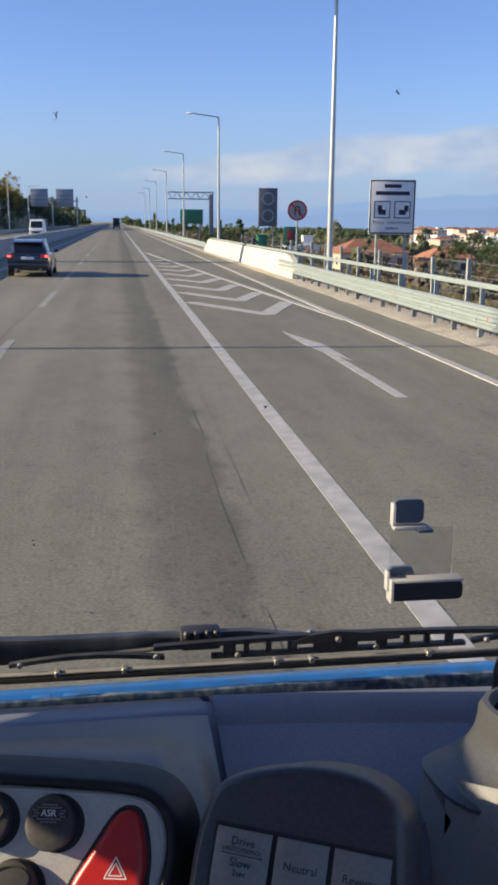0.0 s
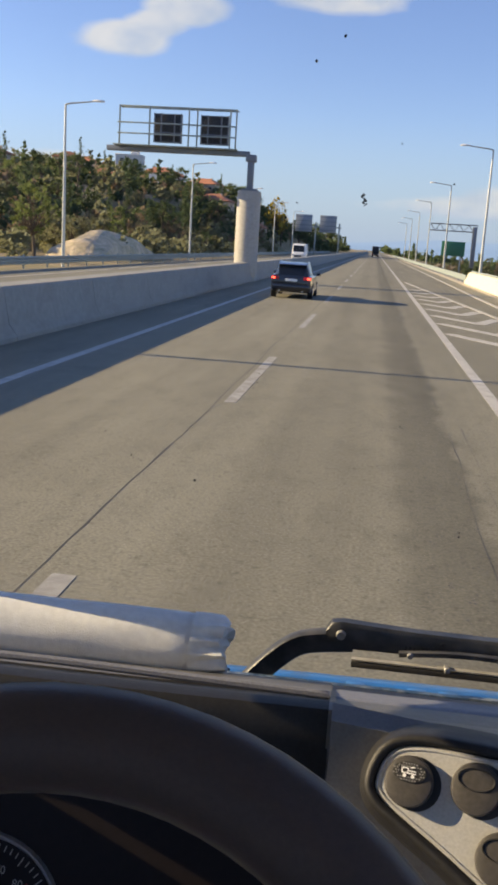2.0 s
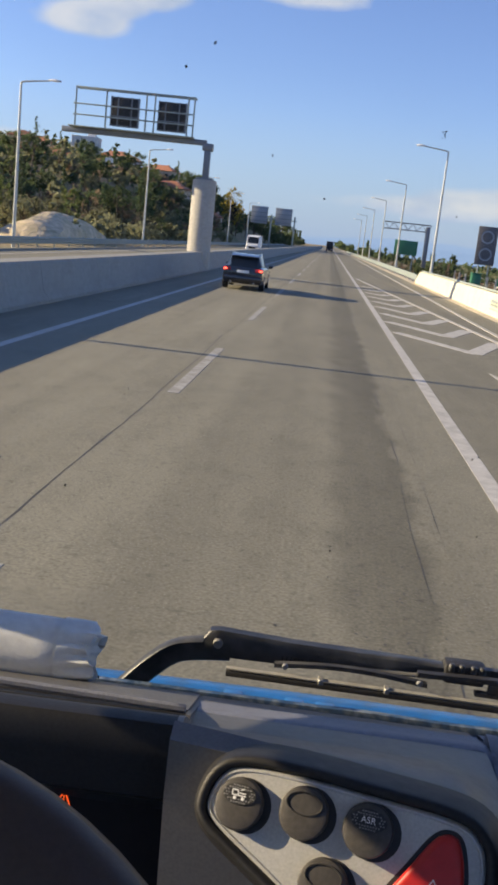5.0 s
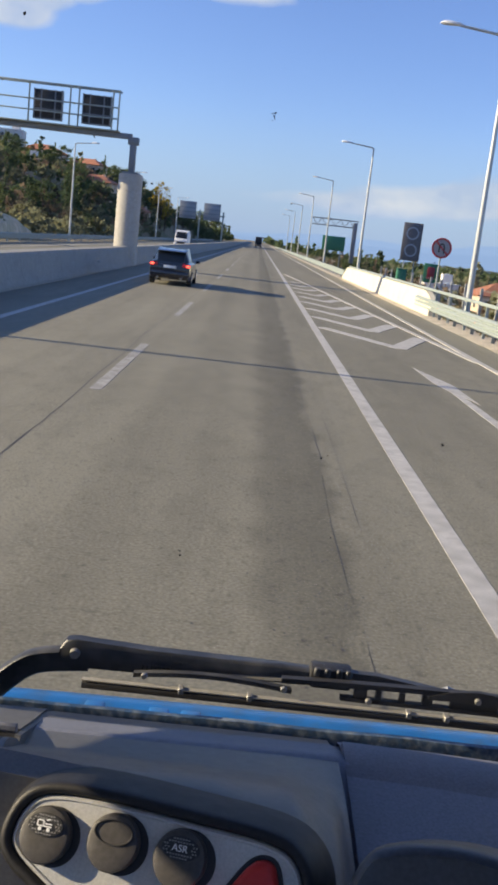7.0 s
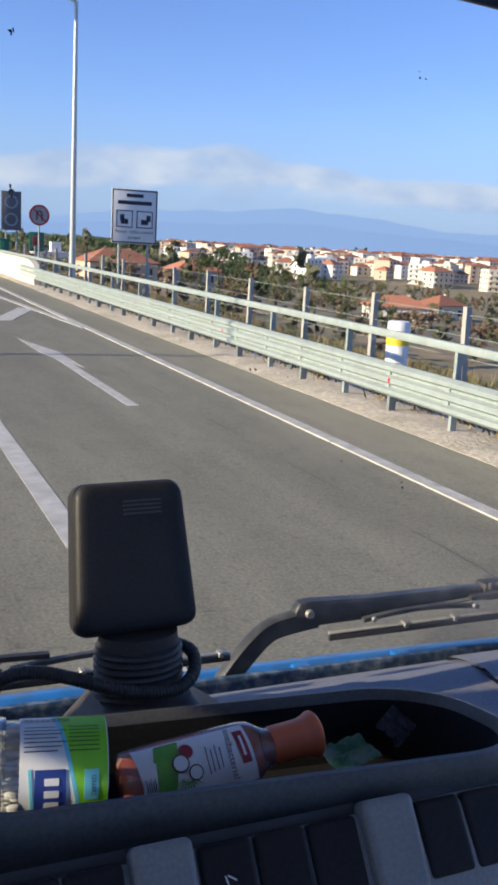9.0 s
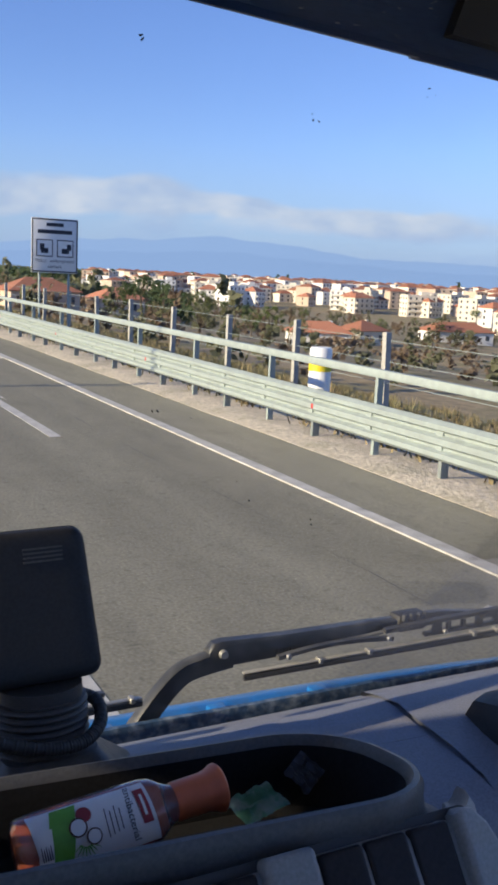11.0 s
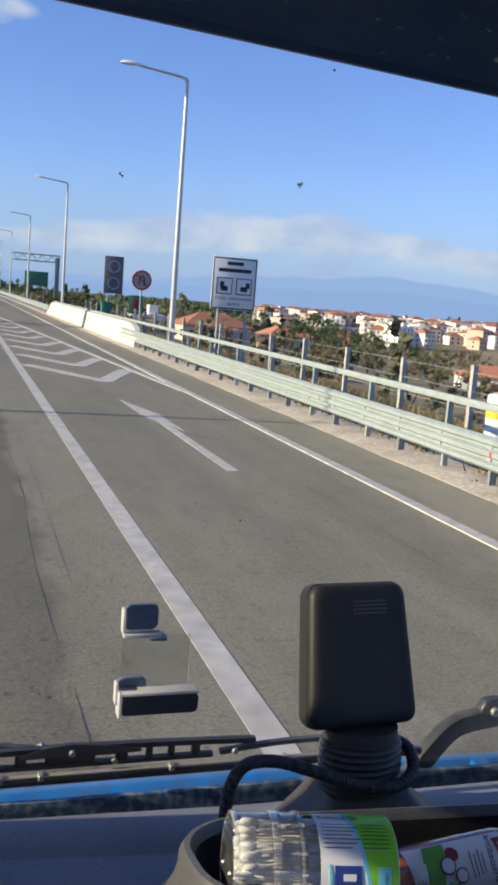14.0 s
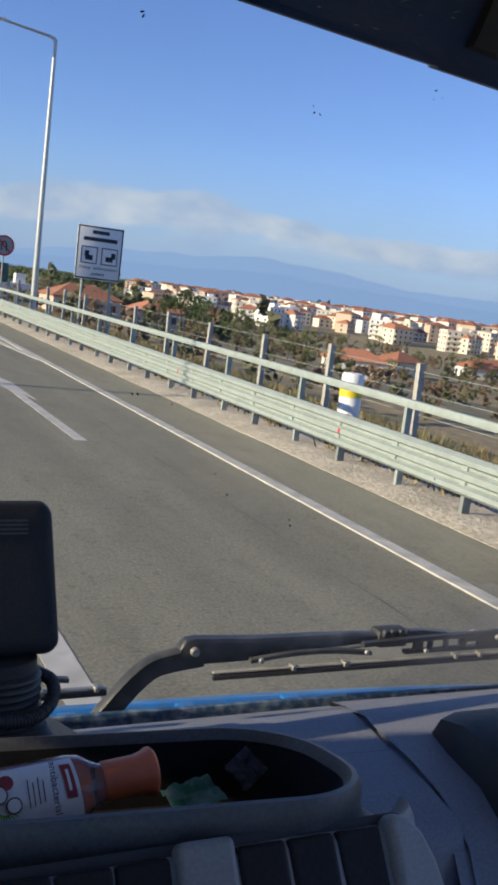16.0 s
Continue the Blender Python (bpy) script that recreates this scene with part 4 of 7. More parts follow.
        self.f += [tuple(n + i for i in q) for q in ((3, 2, 1, 0), (4, 5, 6, 7), (0, 1, 5, 4), (1, 2, 6, 5), (2, 3, 7, 6), (3, 0, 4, 7))]

    def mesh(self, name, material):
        me = bpy.data.meshes.new(name)
        me.from_pydata(self.v, [], self.f)
        me.update()
        me.materials.append(material)
        return me


# ---- trees ----
def leaf_cloud(bm, centres, per, size, rnd, flat=0.0):
    """Many small leaf cards round the given clump centres (x, y, z, radius)."""
    for cx, cy, cz, cr in centres:
        for _ in range(per):
            d = Vector((rnd.gauss(0, 1), rnd.gauss(0, 1), rnd.gauss(0, 1))).normalized() * cr * min(1.5, abs(rnd.gauss(0, 0.66)))
            d.z *= 1 - flat
            c = Vector((cx, cy, cz)) + d
            a = Vector((rnd.gauss(0, 1), rnd.gauss(0, 1), rnd.gauss(0, 1))).normalized()
            b = a.orthogonal().normalized()
            s = size * rnd.uniform(0.6, 1.5)
            bm.face(c + a * s, c + b * s * 0.7, c - a * s, c - b * s * 0.7)


def tree(kind, m, label, seed):
    rnd = random.Random(seed)
    t = thing("tree", m, label, "tree", "hillside trees")
    trunk, crown = bmesh.new(), Raw()
    if kind == "cypress":
        h = 11.0
        tube(trunk, [(0, 0, -0.6), (0.05, 0, 2), (0, 0, h * 0.8)], [0.2, 0.16, 0.04], 7)
        cs = [(rnd.gauss(0, 0.12), rnd.gauss(0, 0.12), 1.2 + (h - 1.4) * k / 15, max(0.16, 0.95 * math.sin(math.pi * (0.16 + 0.80 * k / 15)) ** 0.8)) for k in range(16)]
        leaf_cloud(crown, cs, 62, 0.17, rnd)
        mat = M["leaf_dark"]
    elif kind == "pine":
        h = 8.5
        top = (0.5, 0.2, h * 0.62)
        tube(trunk, [(0, 0, -0.6), (0.15, 0.05, 2), top], [0.26, 0.2, 0.12], 8)
        cs = []
        for k in range(15):
            a = rnd.uniform(0, 6.28)
            rr = rnd.uniform(0.4, 2.9)
            c = (0.5 + rr * math.cos(a), 0.2 + rr * math.sin(a), h * 0.62 + rnd.uniform(-0.6, 2.6) * (1 - rr / 5.5), rnd.uniform(0.8, 1.4))
            cs.append(c)
            tube(trunk, [top, ((top[0] + c[0]) / 2, (top[1] + c[1]) / 2, (top[2] + c[2]) / 2 - 0.2), c[:3]], [0.09, 0.06, 0.02], 5)
        leaf_cloud(crown, cs, 66, 0.19, rnd, 0.35)
        mat = M["leaf_dark"]
    elif kind in ("olive", "broad", "gold", "bare"):
        h = {"olive": 4.6, "broad": 7.0, "gold": 9.5, "bare": 6.0}[kind]
        w = {"olive": 2.2, "broad": 2.6, "gold": 2.2, "bare": 2.3}[kind]
        fork = (0.1, 0.1, h * 0.28)
        tube(trunk, [(0, 0, -0.6), (0.06, 0, h * 0.14), fork], [0.22, 0.18, 0.14], 7)
        cs = []
        for k in range(30):
            a = rnd.uniform(0, 6.28)
            f = rnd.uniform(0.0, 1.0)
            rr = w * math.sqrt(rnd.random()) * math.sin(math.pi * (0.25 + 0.7 * f)) ** 0.7
            c = (rr * math.cos(a), rr * math.sin(a), h * (0.32 + 0.62 * f), rnd.uniform(0.3, 0.75))
            cs.append(c)
            tube(trunk, [fork, ((fork[0] + c[0]) / 2, (fork[1] + c[1]) / 2, (fork[2] + c[2]) / 2 + 0.15), c[:3]], [0.08, 0.05, 0.015], 5)
        leaf_cloud(crown, cs, 26 if kind == "bare" else 46, 0.10 if kind == "bare" else 0.13, rnd)
        mat = {"olive": M["leaf_olive"], "broad": M["leaf_mid"], "gold": M["leaf_gold"], "bare": M["leaf_brown"]}[kind]
    part("trunk", trunk, M["bark"], t)
    part("crown", crown.mesh("crown", mat), mat, t)
    return t


LABELS = {
    "cypress": "tall narrow dark green cypress on the hillside",
    "pine": "spreading dark green pine with an uneven crown",
    "olive": "grey-green olive tree with a rounded crown",
    "broad": "green leafy broadleaf tree on the slope",
    "gold": "tall tree with yellowing autumn leaves",
    "bare": "brownish half-bare tree on the slope",
}
trnd = random.Random(21)
kinds = {}
for n, (kind, m) in enumerate((("cypress", pose(-58, 150, 0)), ("pine", pose(-64, 196, 0)), ("olive", pose(-34, 96, 0)), ("broad", pose(-40, 142, 0)), ("gold", pose(-30.6, 288, 0)), ("bare", pose(-36, 140, 0)))):
    m.translation.z = ground_height(m.translation.x, m.translation.y)
    kinds[kind] = tree(kind, m, LABELS[kind], 50 + n)


def plant(kind, x, y, s):
    copy_thing(kinds[kind], Matrix.Translation((x, y, ground_height(x, y) - 0.05)) @ Matrix.Rotation(trnd.uniform(0, 6.28), 4, "Z") @ Matrix.Diagonal((s, s, s * trnd.uniform(0.9, 1.15), 1)))


def bearing(az, dist):
    return dist * math.sin(radians(az)), dist * math.cos(radians(az))


# front row along the foot of the slope: olives and bushes with a few tall cypresses
for k in range(46):
    y = 78 + 150 * trnd.random()
    x = -29.5 - 15 * trnd.random()
    plant(trnd.choices(("olive", "broad", "bare"), (62, 22, 10))[0], x, y, trnd.uniform(0.55, 0.95))
for az, dist, s in ((-19.8, 140, 0.74), (-18.6, 150, 0.82), (-15.2, 172, 0.85), (-13.9, 165, 0.72), (-11.7, 190, 1.0), (-11.2, 205, 0.8), (-8.1, 232, 0.95), (-22.6, 132, 0.72), (-24.0, 128, 0.8), (-16.2, 180, 0.78)):
    plant("cypress", *bearing(az, dist), s)
for az, dist, s in ((-12.9, 185, 1.0), (-12.2, 196, 0.95), (-17.4, 160, 0.8), (-20.9, 146, 0.8), (-9.7, 226, 1.05), (-14.6, 178, 0.85), (-25.4, 134, 0.9)):
    plant("pine", *bearing(az, dist), s)
# the hillside behind
for k in range(250):
    az = -2.6 - 25 * trnd.random() ** 0.9
    x, y = bearing(az, trnd.uniform(150, 390))
    if x > (-29 if y > 200 else -46):
        continue
    kind = trnd.choices(("cypress", "pine", "olive", "broad", "bare"), (10, 26, 30, 20, 16))[0]
    plant(kind, x, y, trnd.uniform(0.6, 1.0))
for az, dist, s in ((-9.0, 318, 0.95), (-8.3, 322, 1.1), (-7.6, 318, 1.05), (-7.1, 314, 0.95), (-5.2, 322, 0.9), (-4.7, 345, 0.95), (-4.2, 372, 1.05), (-3.6, 420, 1.0), (-3.1, 470, 1.35)):
    plant("pine", *bearing(az, dist), s)
for az, dist, s in ((-6.5, 292, 1.1), (-6.1, 287, 1.35), (-5.8, 295, 1.15)):
    plant("gold", *bearing(az, dist), s)
for az, dist, s in ((-4.0, 352, 0.8), (-2.7, 500, 0.9)):
    plant("cypress", *bearing(az, dist), s)
for x, y in ((-31, 455), (-33, 520), (-30, 560), (-31, 620), (-30, 680), (-32, 760)):
    plant("pine", x, y, trnd.uniform(1.0, 1.4))
# trees among the fields on the low side
for k in range(60):
    x = 46 + 300 * trnd.random() ** 1.4
    y = x * trnd.uniform(0.75, 3.4) + 60
    plant(trnd.choices(("olive", "broad", "bare", "pine"), (50, 20, 12, 12))[0], x, y, trnd.uniform(0.7, 1.15))


def far_woods(name, n, place, mat, label, seed, per=20, size=0.45, spires=0.18):
    rnd = random.Random(seed)
    bm = Raw()
    for _ in range(n):
        x, y, s = place(rnd)
        z = ground_height(x, y)
        tall = rnd.random() < spires
        cs = [(x + rnd.gauss(0, 0.8 * s) * (0.3 if tall else 1), y + rnd.gauss(0, 0.8 * s), z + s * (rnd.uniform(0.6, 3.0) if not tall else 0.8 + 1.1 * j), s * rnd.uniform(0.7, 1.3) * (0.6 if tall else 1)) for j in range(6)]
        leaf_cloud(bm, cs, per, size * s, rnd)
    return tagged(part(name, bm.mesh(name, mat), mat, None), label, "woods", kind="stuff")


def hill_place(r):
    y = 100 + 420 * r.random()
    x = (-30 if y > 190 else -44) - 115 * r.random() ** 0.9
    return x, y, r.uniform(0.6, 1.3)


far_woods("hill_woods", 900, hill_place, M["leaf_dark"], "dense dark green pines and shrubs over the hillside", 3, 20, 0.42)
far_woods("hill_scrub", 1000, hill_place, M["leaf_olive"], "grey-green olive scrub over the hillside", 4, 20, 0.42, 0.04)
far_woods("hill_brush", 420, hill_place, M["leaf_brown"], "brown bare brush over the hillside", 15, 18, 0.38, 0.02)
far_woods("hill_thicket", 260, lambda r: (-27 - 18 * r.random(), 60 + 200 * r.random(), r.uniform(0.4, 0.85)), M["leaf_olive"], "olive thicket along the foot of the hill", 5, 22, 0.36, 0.05)
far_woods("hill_foot_woods", 90, lambda r: (-25 - 12 * r.random() ** 1.5, 400 + 480 * r.random(), r.uniform(1.0, 1.9)), M["leaf_dark"], "dark trees along the road further on", 18, 20, 0.45, 0.15)


def plain_place(r):
    x = 60 + 1000 * r.random() ** 1.3
    return x, x * r.uniform(1.6, 5.5) + 110, r.uniform(1.1, 1.8)


far_woods("olive_groves", 1300, plain_place, M["leaf_olive"], "olive groves spread over the plain", 6, 14, 0.6, 0.05)
far_woods("field_scrub", 520, lambda r: (26 + 250 * r.random() ** 1.2, r.uniform(50, 460), r.uniform(0.35, 0.85)), M["leaf_brown"], "brown and olive scrub over the fields below the road", 16, 14, 0.5)
far_woods("field_bushes", 420, lambda r: (24 + 260 * r.random() ** 1.2, r.uniform(60, 460), r.uniform(0.4, 0.9)), M["leaf_olive"], "grey-green bushes over the fields below the road", 17, 14, 0.5)
far_woods("plain_woods", 520, plain_place, M["leaf_dark"], "dark green trees scattered over the plain", 7, 14, 0.6, 0.06)
def wood_place(r):
    a, d = radians(r.uniform(5, 24)), 240 + 720 * r.random()
    return (d * math.sin(a), d * math.cos(a), r.uniform(0.8, 1.25))


far_woods("valley_woods", 980, wood_place, M["leaf_dark"], "dense green wood on the plain before the town", 21, 16, 0.65, 0.02)
far_woods("tree_line", 420, lambda r: (r.uniform(10, 900), r.uniform(1000, 1700), r.uniform(2.0, 3.4)), M["leaf_dark"], "dark line of trees near the horizon", 8, 12, 0.7, 0.04)


# low dry growth along the verge and the bank
def tufts(name, n, place, mat, label, seed, h=0.35, blades=16):
    rnd = random.Random(seed)
    bm = Raw()
    for _ in range(n):
        x, y, s = place(rnd)
        z = ground_height(x, y) if x > 8.4 or x < -21 else 0.0
        for _ in range(blades):
            a = rnd.uniform(0, 6.28)
            b = Vector((x + rnd.gauss(0, 0.14 * s), y + rnd.gauss(0, 0.14 * s), z - 0.03))
            tip = b + Vector((math.cos(a) * 0.14 * s, math.sin(a) * 0.14 * s, h * s * rnd.uniform(0.5, 1.2)))
            w = Vector((-math.sin(a), math.cos(a), 0)) * 0.022 * s
            bm.face(b - w, b + w, tip)
    return tagged(part(name, bm.mesh(name, mat), mat, None), label, "grass", kind="stuff")


tufts("verge_grass", 520, lambda r: (r.uniform(7.6, 9.4), r.uniform(5, 60), r.uniform(0.5, 1.1)), M["grass"], "dry grass tufts under the guardrail", 11)
tufts("bank_grass", 2600, lambda r: (9.2 + 26 * r.random() ** 1.5, r.uniform(5, 110), r.uniform(0.5, 1.25)), M["grass"], "tall dry grass on the bank below the road", 12)
tufts("bank_weeds", 900, lambda r: (9.4 + 20 * r.random(), r.uniform(5, 90), r.uniform(0.5, 1.2)), M["leaf_olive"], "green weeds on the bank below the road", 13)
for n, (x, y) in enumerate(shrub_spots):
    rnd = random.Random(70 + n)
    bm = Raw()
    leaf_cloud(bm, [(x + rnd.gauss(0, 0.2), y + rnd.gauss(0, 0.3), 0.12 + 0.1 * rnd.random(), 0.2) for _ in range(7)], 60, 0.035, rnd)
    tagged(part("shrub", bm.mesh("shrub", M["leaf_mid"]), None, None), "small green shrub growing in the gravel verge", "shrub")


# ---- houses and town ----
def house(m, w, d, storeys, wall_mat, roof, label, category="house", group="", balconies=False, name="house"):
    hgt = 3.0 * storeys + 0.4
    h = thing(name, m, label, category, group)
    bm = box(bmesh.new(), (0, 0, hgt / 2 - 1.0), (w, d, hgt + 2.0), bevel=0.05, seg=1)
    part("wall", bm, wall_mat, h)
    if roof == "hip":
        bm = bmesh.new()
        e, r = 0.5, 0.28 * min(w, d)
        base = [(-w / 2 - e, -d / 2 - e, hgt), (w / 2 + e, -d / 2 - e, hgt), (w / 2 + e, d / 2 + e, hgt), (-w / 2 - e, d / 2 + e, hgt)]
        k = max(0.3, (w - d) / 2) if w > d else 0.3
        lo = [bm.verts.new(p) for p in base]
        lo2 = [bm.verts.new((p[0], p[1], p[2] - 0.15)) for p in base]
        a, b = bm.verts.new((-k, 0, hgt + r)), bm.verts.new((k, 0, hgt + r))
        bm.faces.new((lo[0], lo[1], b, a)), bm.faces.new((lo[1], lo[2], b)), bm.faces.new((lo[2], lo[3], a, b)), bm.faces.new((lo[3], lo[0], a))
        for i in range(4):
            bm.faces.new((lo2[i], lo2[(i + 1) % 4], lo[(i + 1) % 4], lo[i]))
        bm.faces.new(lo2[::-1])
        part("roof", bm, M["tile"], h, "red clay tile roof", smooth=0)
        part("chimney", box(bmesh.new(), (w * 0.22, d * 0.1, hgt + r * 0.75), (0.6, 0.6, 1.3), bevel=0.03, seg=1), wall_mat, h)
    else:
        bm = box(bmesh.new(), (0, 0, hgt + 0.1), (w + 0.2, d + 0.2, 0.3), bevel=0.03, seg=1)
        part("parapet", bm, wall_mat, h)
        part("stair_head", box(bmesh.new(), (w * 0.2, 0, hgt + 1.1), (w * 0.3, d * 0.35, 2.2), bevel=0.03, seg=1), wall_mat, h)
    n = max(2, int(w / 3.4))
    pane = finish("window", box(bmesh.new(), (0, 0, 0), (1.15, 0.12, 1.35)), M["window"], 0)
    side = finish("window", box(bmesh.new(), (0, 0, 0), (0.12, 1.15, 1.35)), M["window"], 0)
    for s in range(storeys):
        for i in range(n):
            q = part("window", pane, None, h)
            q.location = (-w / 2 + w * (i + 0.5) / n, -d / 2, 1.7 + 3.0 * s)
        for i in range(max(1, n - 2)):
            q = part("window", side, None, h)
            q.location = (-w / 2, -d / 2 + d * (i + 0.5) / max(1, n - 2), 1.7 + 3.0 * s)
        if balconies and s:
            part("balcony", box(bmesh.new(), (0, -d / 2 - 0.6, 3.0 * s + 0.35), (w * 0.92, 1.2, 0.95), bevel=0.03, seg=1), wall_mat, h)
    return h


def stand(x, y, turn):
    return Matrix.Translation((x, y, ground_height(x, y))) @ Matrix.Rotation(radians(turn), 4, "Z")


house(stand(100, 160, -20), 12, 7.5, 1, M["wall_white"], "hip", "low white house with an orange-red tile roof below the road", "house", "houses below the road")
house(stand(128, 185, 10), 9, 8, 1, M["wall_cream"], "hip", "low cream house with a red tile roof below the road", "house", "houses below the road")
house(stand(182, 215, -12), 20, 9, 1, M["wall_white"], "hip", "long low white house with a red tile roof", "house", "houses below the road")
house(stand(49, 183, 5), 14, 9, 1, M["wall_pink"], "hip", "ochre house with a broad red hipped roof", "house", "houses below the road")
house(stand(66, 186, 5), 10, 8, 1, M["wall_pink"], "hip", "small ochre house with a red roof behind trees", "house", "houses below the road")
house(stand(38, 196, 0), 7, 6, 1, M["wall_white"], "flat", "small white flat-roofed outbuilding", "house", "houses below the road")
for az, dist, tn, w, st, wm, rf in ((-15.0, 318, 5, 10, 3, "wall_white", "flat"), (-17.6, 322, -10, 11, 2, "wall_pink", "hip"), (-18.6, 305, 15, 10, 2, "wall_pink", "hip"), (-13.2, 330, 0, 13, 2, "wall_cream", "hip"), (-12.4, 338, 10, 9, 2, "wall_white", "hip"), (-10.6, 332, -15, 14, 2, "wall_pink", "hip"), (-9.9, 345, 5, 10, 2, "wall_cream", "hip"), (-13.9, 262, 5, 7, 1, "wall_white", "flat"), (-10.1, 262, -8, 13, 1, "wall_pink", "hip"), (-16.4, 250, 10, 11, 1, "wall_pink", "hip"), (-22.8, 268, -10, 10, 2, "wall_pink", "hip"), (-25.2, 262, 0, 11, 2, "wall_cream", "hip"), (-16.3, 335, -6, 12, 2, "wall_cream", "hip"), (-7.2, 262, 4, 5, 1, "wall_pink", "hip"), (-23.9, 292, 6, 11, 2, "wall_pink", "hip")):
    house(stand(*bearing(az, dist), tn) @ Matrix.Translation((0, 0, -0.6)), w * 0.85, 7, st, M[wm], rf, "hillside house with plastered walls half hidden by trees", "house", "hillside houses")

# pale earth cutting with a stone wall at the foot of the hill
bm = bmesh.new()
rows = []
for i in range(13):
    rows.append([(-24.6 - 0.9 * j + 0.5 * noise.noise((i * 0.5, j, 0)), 84 + 1.9 * i, -0.5 + (2.9 + 0.7 * noise.noise((i * 0.9, 3.0, 0))) * math.sin(math.pi * min(i / 12, 1)) ** 0.35 * math.sin(math.pi * j / 8) ** 0.6 + 0.45 * noise.noise((i * 0.8, j * 0.8, 2)) - (1.0 if j in (0, 8) else 0)) for j in range(9)])
loft(bm, rows, closed=False)
tagged(part("earth_mound", bm, M["earth"], None), "sunlit pale earth mound at the foot of the hill", "earth mound")

# town: a few block designs, repeated
blocks = []
for n, (w, d, st, wm, rf, lab) in enumerate((
    (14, 11, 4, "wall_white", "flat", "white apartment block with balconies in the town"),
    (16, 10, 3, "wall_cream", "hip", "cream apartment house with a red roof in the town"),
    (12, 10, 3, "wall_white", "hip", "white town house with a red tile roof"),
    (18, 12, 4, "wall_cream", "flat", "cream apartment block with balconies in the town"),
    (11, 9, 2, "wall_pink", "hip", "ochre town house with a red tile roof"),
)):
    x, y = 240 + 38 * n, 235 + 56 * n
    blocks.append(house(stand(x, y, 12 * n - 20), w, d, st, M[wm], rf, lab, "apartment building", "town buildings", balconies=st > 2, name="apartment_building"))
town = random.Random(33)
for k in range(185):
    az = radians(town.uniform(21, 56))
    dist = 520 + 700 * town.random() ** 0.8
    x, y = dist * math.sin(az), dist * math.cos(az)
    if az < radians(22) and dist < 430:
        continue
    copy_thing(town.choice(blocks), stand(x, y, town.uniform(-40, 40)))
# the rest of the town, too far to tell apart
walls = [Raw() for _ in range(3)]
roofs, panes = Raw(), Raw()
for k in range(1300):
    az = radians(town.uniform(18, 60))
    dist = 700 + 1350 * town.random()
    x, y = dist * math.sin(az), dist * math.cos(az)
    w, d, h = town.uniform(10, 20), town.uniform(9, 14), town.choice((6.5, 9.5, 9.5, 12.5, 15.5))
    z = ground_height(x, y)
    rot = Matrix.Rotation(town.uniform(-0.6, 0.6), 4, "Z")
    walls[k % 3].block((x, y, z + h / 2 - 1), (w, d, h + 2), rot)
    if town.random() < 0.6:
        base = [Vector((a * (w / 2 + 0.4), b * (d / 2 + 0.4), h)) for a, b in ((-1, -1), (1, -1), (1, 1), (-1, 1))]
        vs = [rot @ p + Vector((x, y, z)) for p in base]
        for i in range(4):
            roofs.face(vs[i], vs[(i + 1) % 4], Vector((x, y, z + h + 2.6)))
    for s in range(int(h / 3)):
        for i in range(3):
            panes.block(Vector((x, y, z)) + rot @ Vector((-w / 3 + i * w / 3, -d / 2, 1.8 + 3 * s)), (1.5, 0.4, 1.5), rot)
far_town = thing("far_town", Matrix(), "dense pale town with red roofs stretching to the sea", "town", kind="stuff")
for bmw, key in zip(walls, ("wall_white", "wall_cream", "wall_pink")):
    tagged(part("walls", bmw.mesh("walls", M[key]), None, far_town), kind="stuff")
tagged(part("roofs", roofs.mesh("roofs", M["tile"]), None, far_town), kind="stuff")
tagged(part("windows", panes.mesh("windows", M["window"]), None, far_town), kind="stuff")

# ---- mountains across the water, the veil of distance painted as flat glowing blue ----
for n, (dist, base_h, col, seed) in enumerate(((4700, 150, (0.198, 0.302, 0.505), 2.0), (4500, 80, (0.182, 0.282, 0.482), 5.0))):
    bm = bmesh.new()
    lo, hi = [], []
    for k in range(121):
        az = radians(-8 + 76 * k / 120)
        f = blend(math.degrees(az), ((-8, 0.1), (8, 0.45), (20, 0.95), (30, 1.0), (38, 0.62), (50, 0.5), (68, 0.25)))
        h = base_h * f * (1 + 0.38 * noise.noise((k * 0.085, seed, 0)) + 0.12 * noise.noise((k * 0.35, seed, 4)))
        p = Vector((dist * math.sin(az), dist * math.cos(az), 0))
        lo.append(bm.verts.new(p + Vector((0, 0, -20))))
        hi.append(bm.verts.new(p + Vector((0, 0, h))))
    for k in range(120):
        bm.faces.new((lo[k], lo[k + 1], hi[k + 1], hi[k]))
    tagged(part("mountain_backdrop", bm, glow("mountain_haze_glow", col), None, smooth=0), "blue mountain range across the sea, its haze painted as a glow", "mountains", kind="structure")


# ---- vehicles ----
def wheel_at(parent, x, y, r, w=0.22):
    s = 1 if x > 0 else -1
    bm = bmesh.new()
    loft(bm, [[(x + dx, y + rr * math.cos(a), r + rr * math.sin(a)) for a in (2 * math.pi * k / 24 for k in range(24))] for dx, rr in ((-w / 2, r * 0.92), (-w / 2 + 0.03, r), (w / 2 - 0.03, r), (w / 2, r * 0.92))])
    t = part("wheel", bm, M["tyre"], parent)
    bm = bmesh.new()
    loft(bm, [[(x + s * dx, y + rr * math.cos(a), r + rr * math.sin(a)) for a in (2 * math.pi * k / 24 for k in range(24))] for dx, rr in ((w / 2 - 0.02, r * 0.66), (w / 2 + 0.005, r * 0.64), (w / 2 + 0.01, 0.05))])
    part("rim", bm, M["alloy"], t)
    return t


def estate_car(m):
    c = thing("estate_car", m, "dark metallic estate car with lit brake lights", "car")
    bm = bmesh.new()
    rings = []
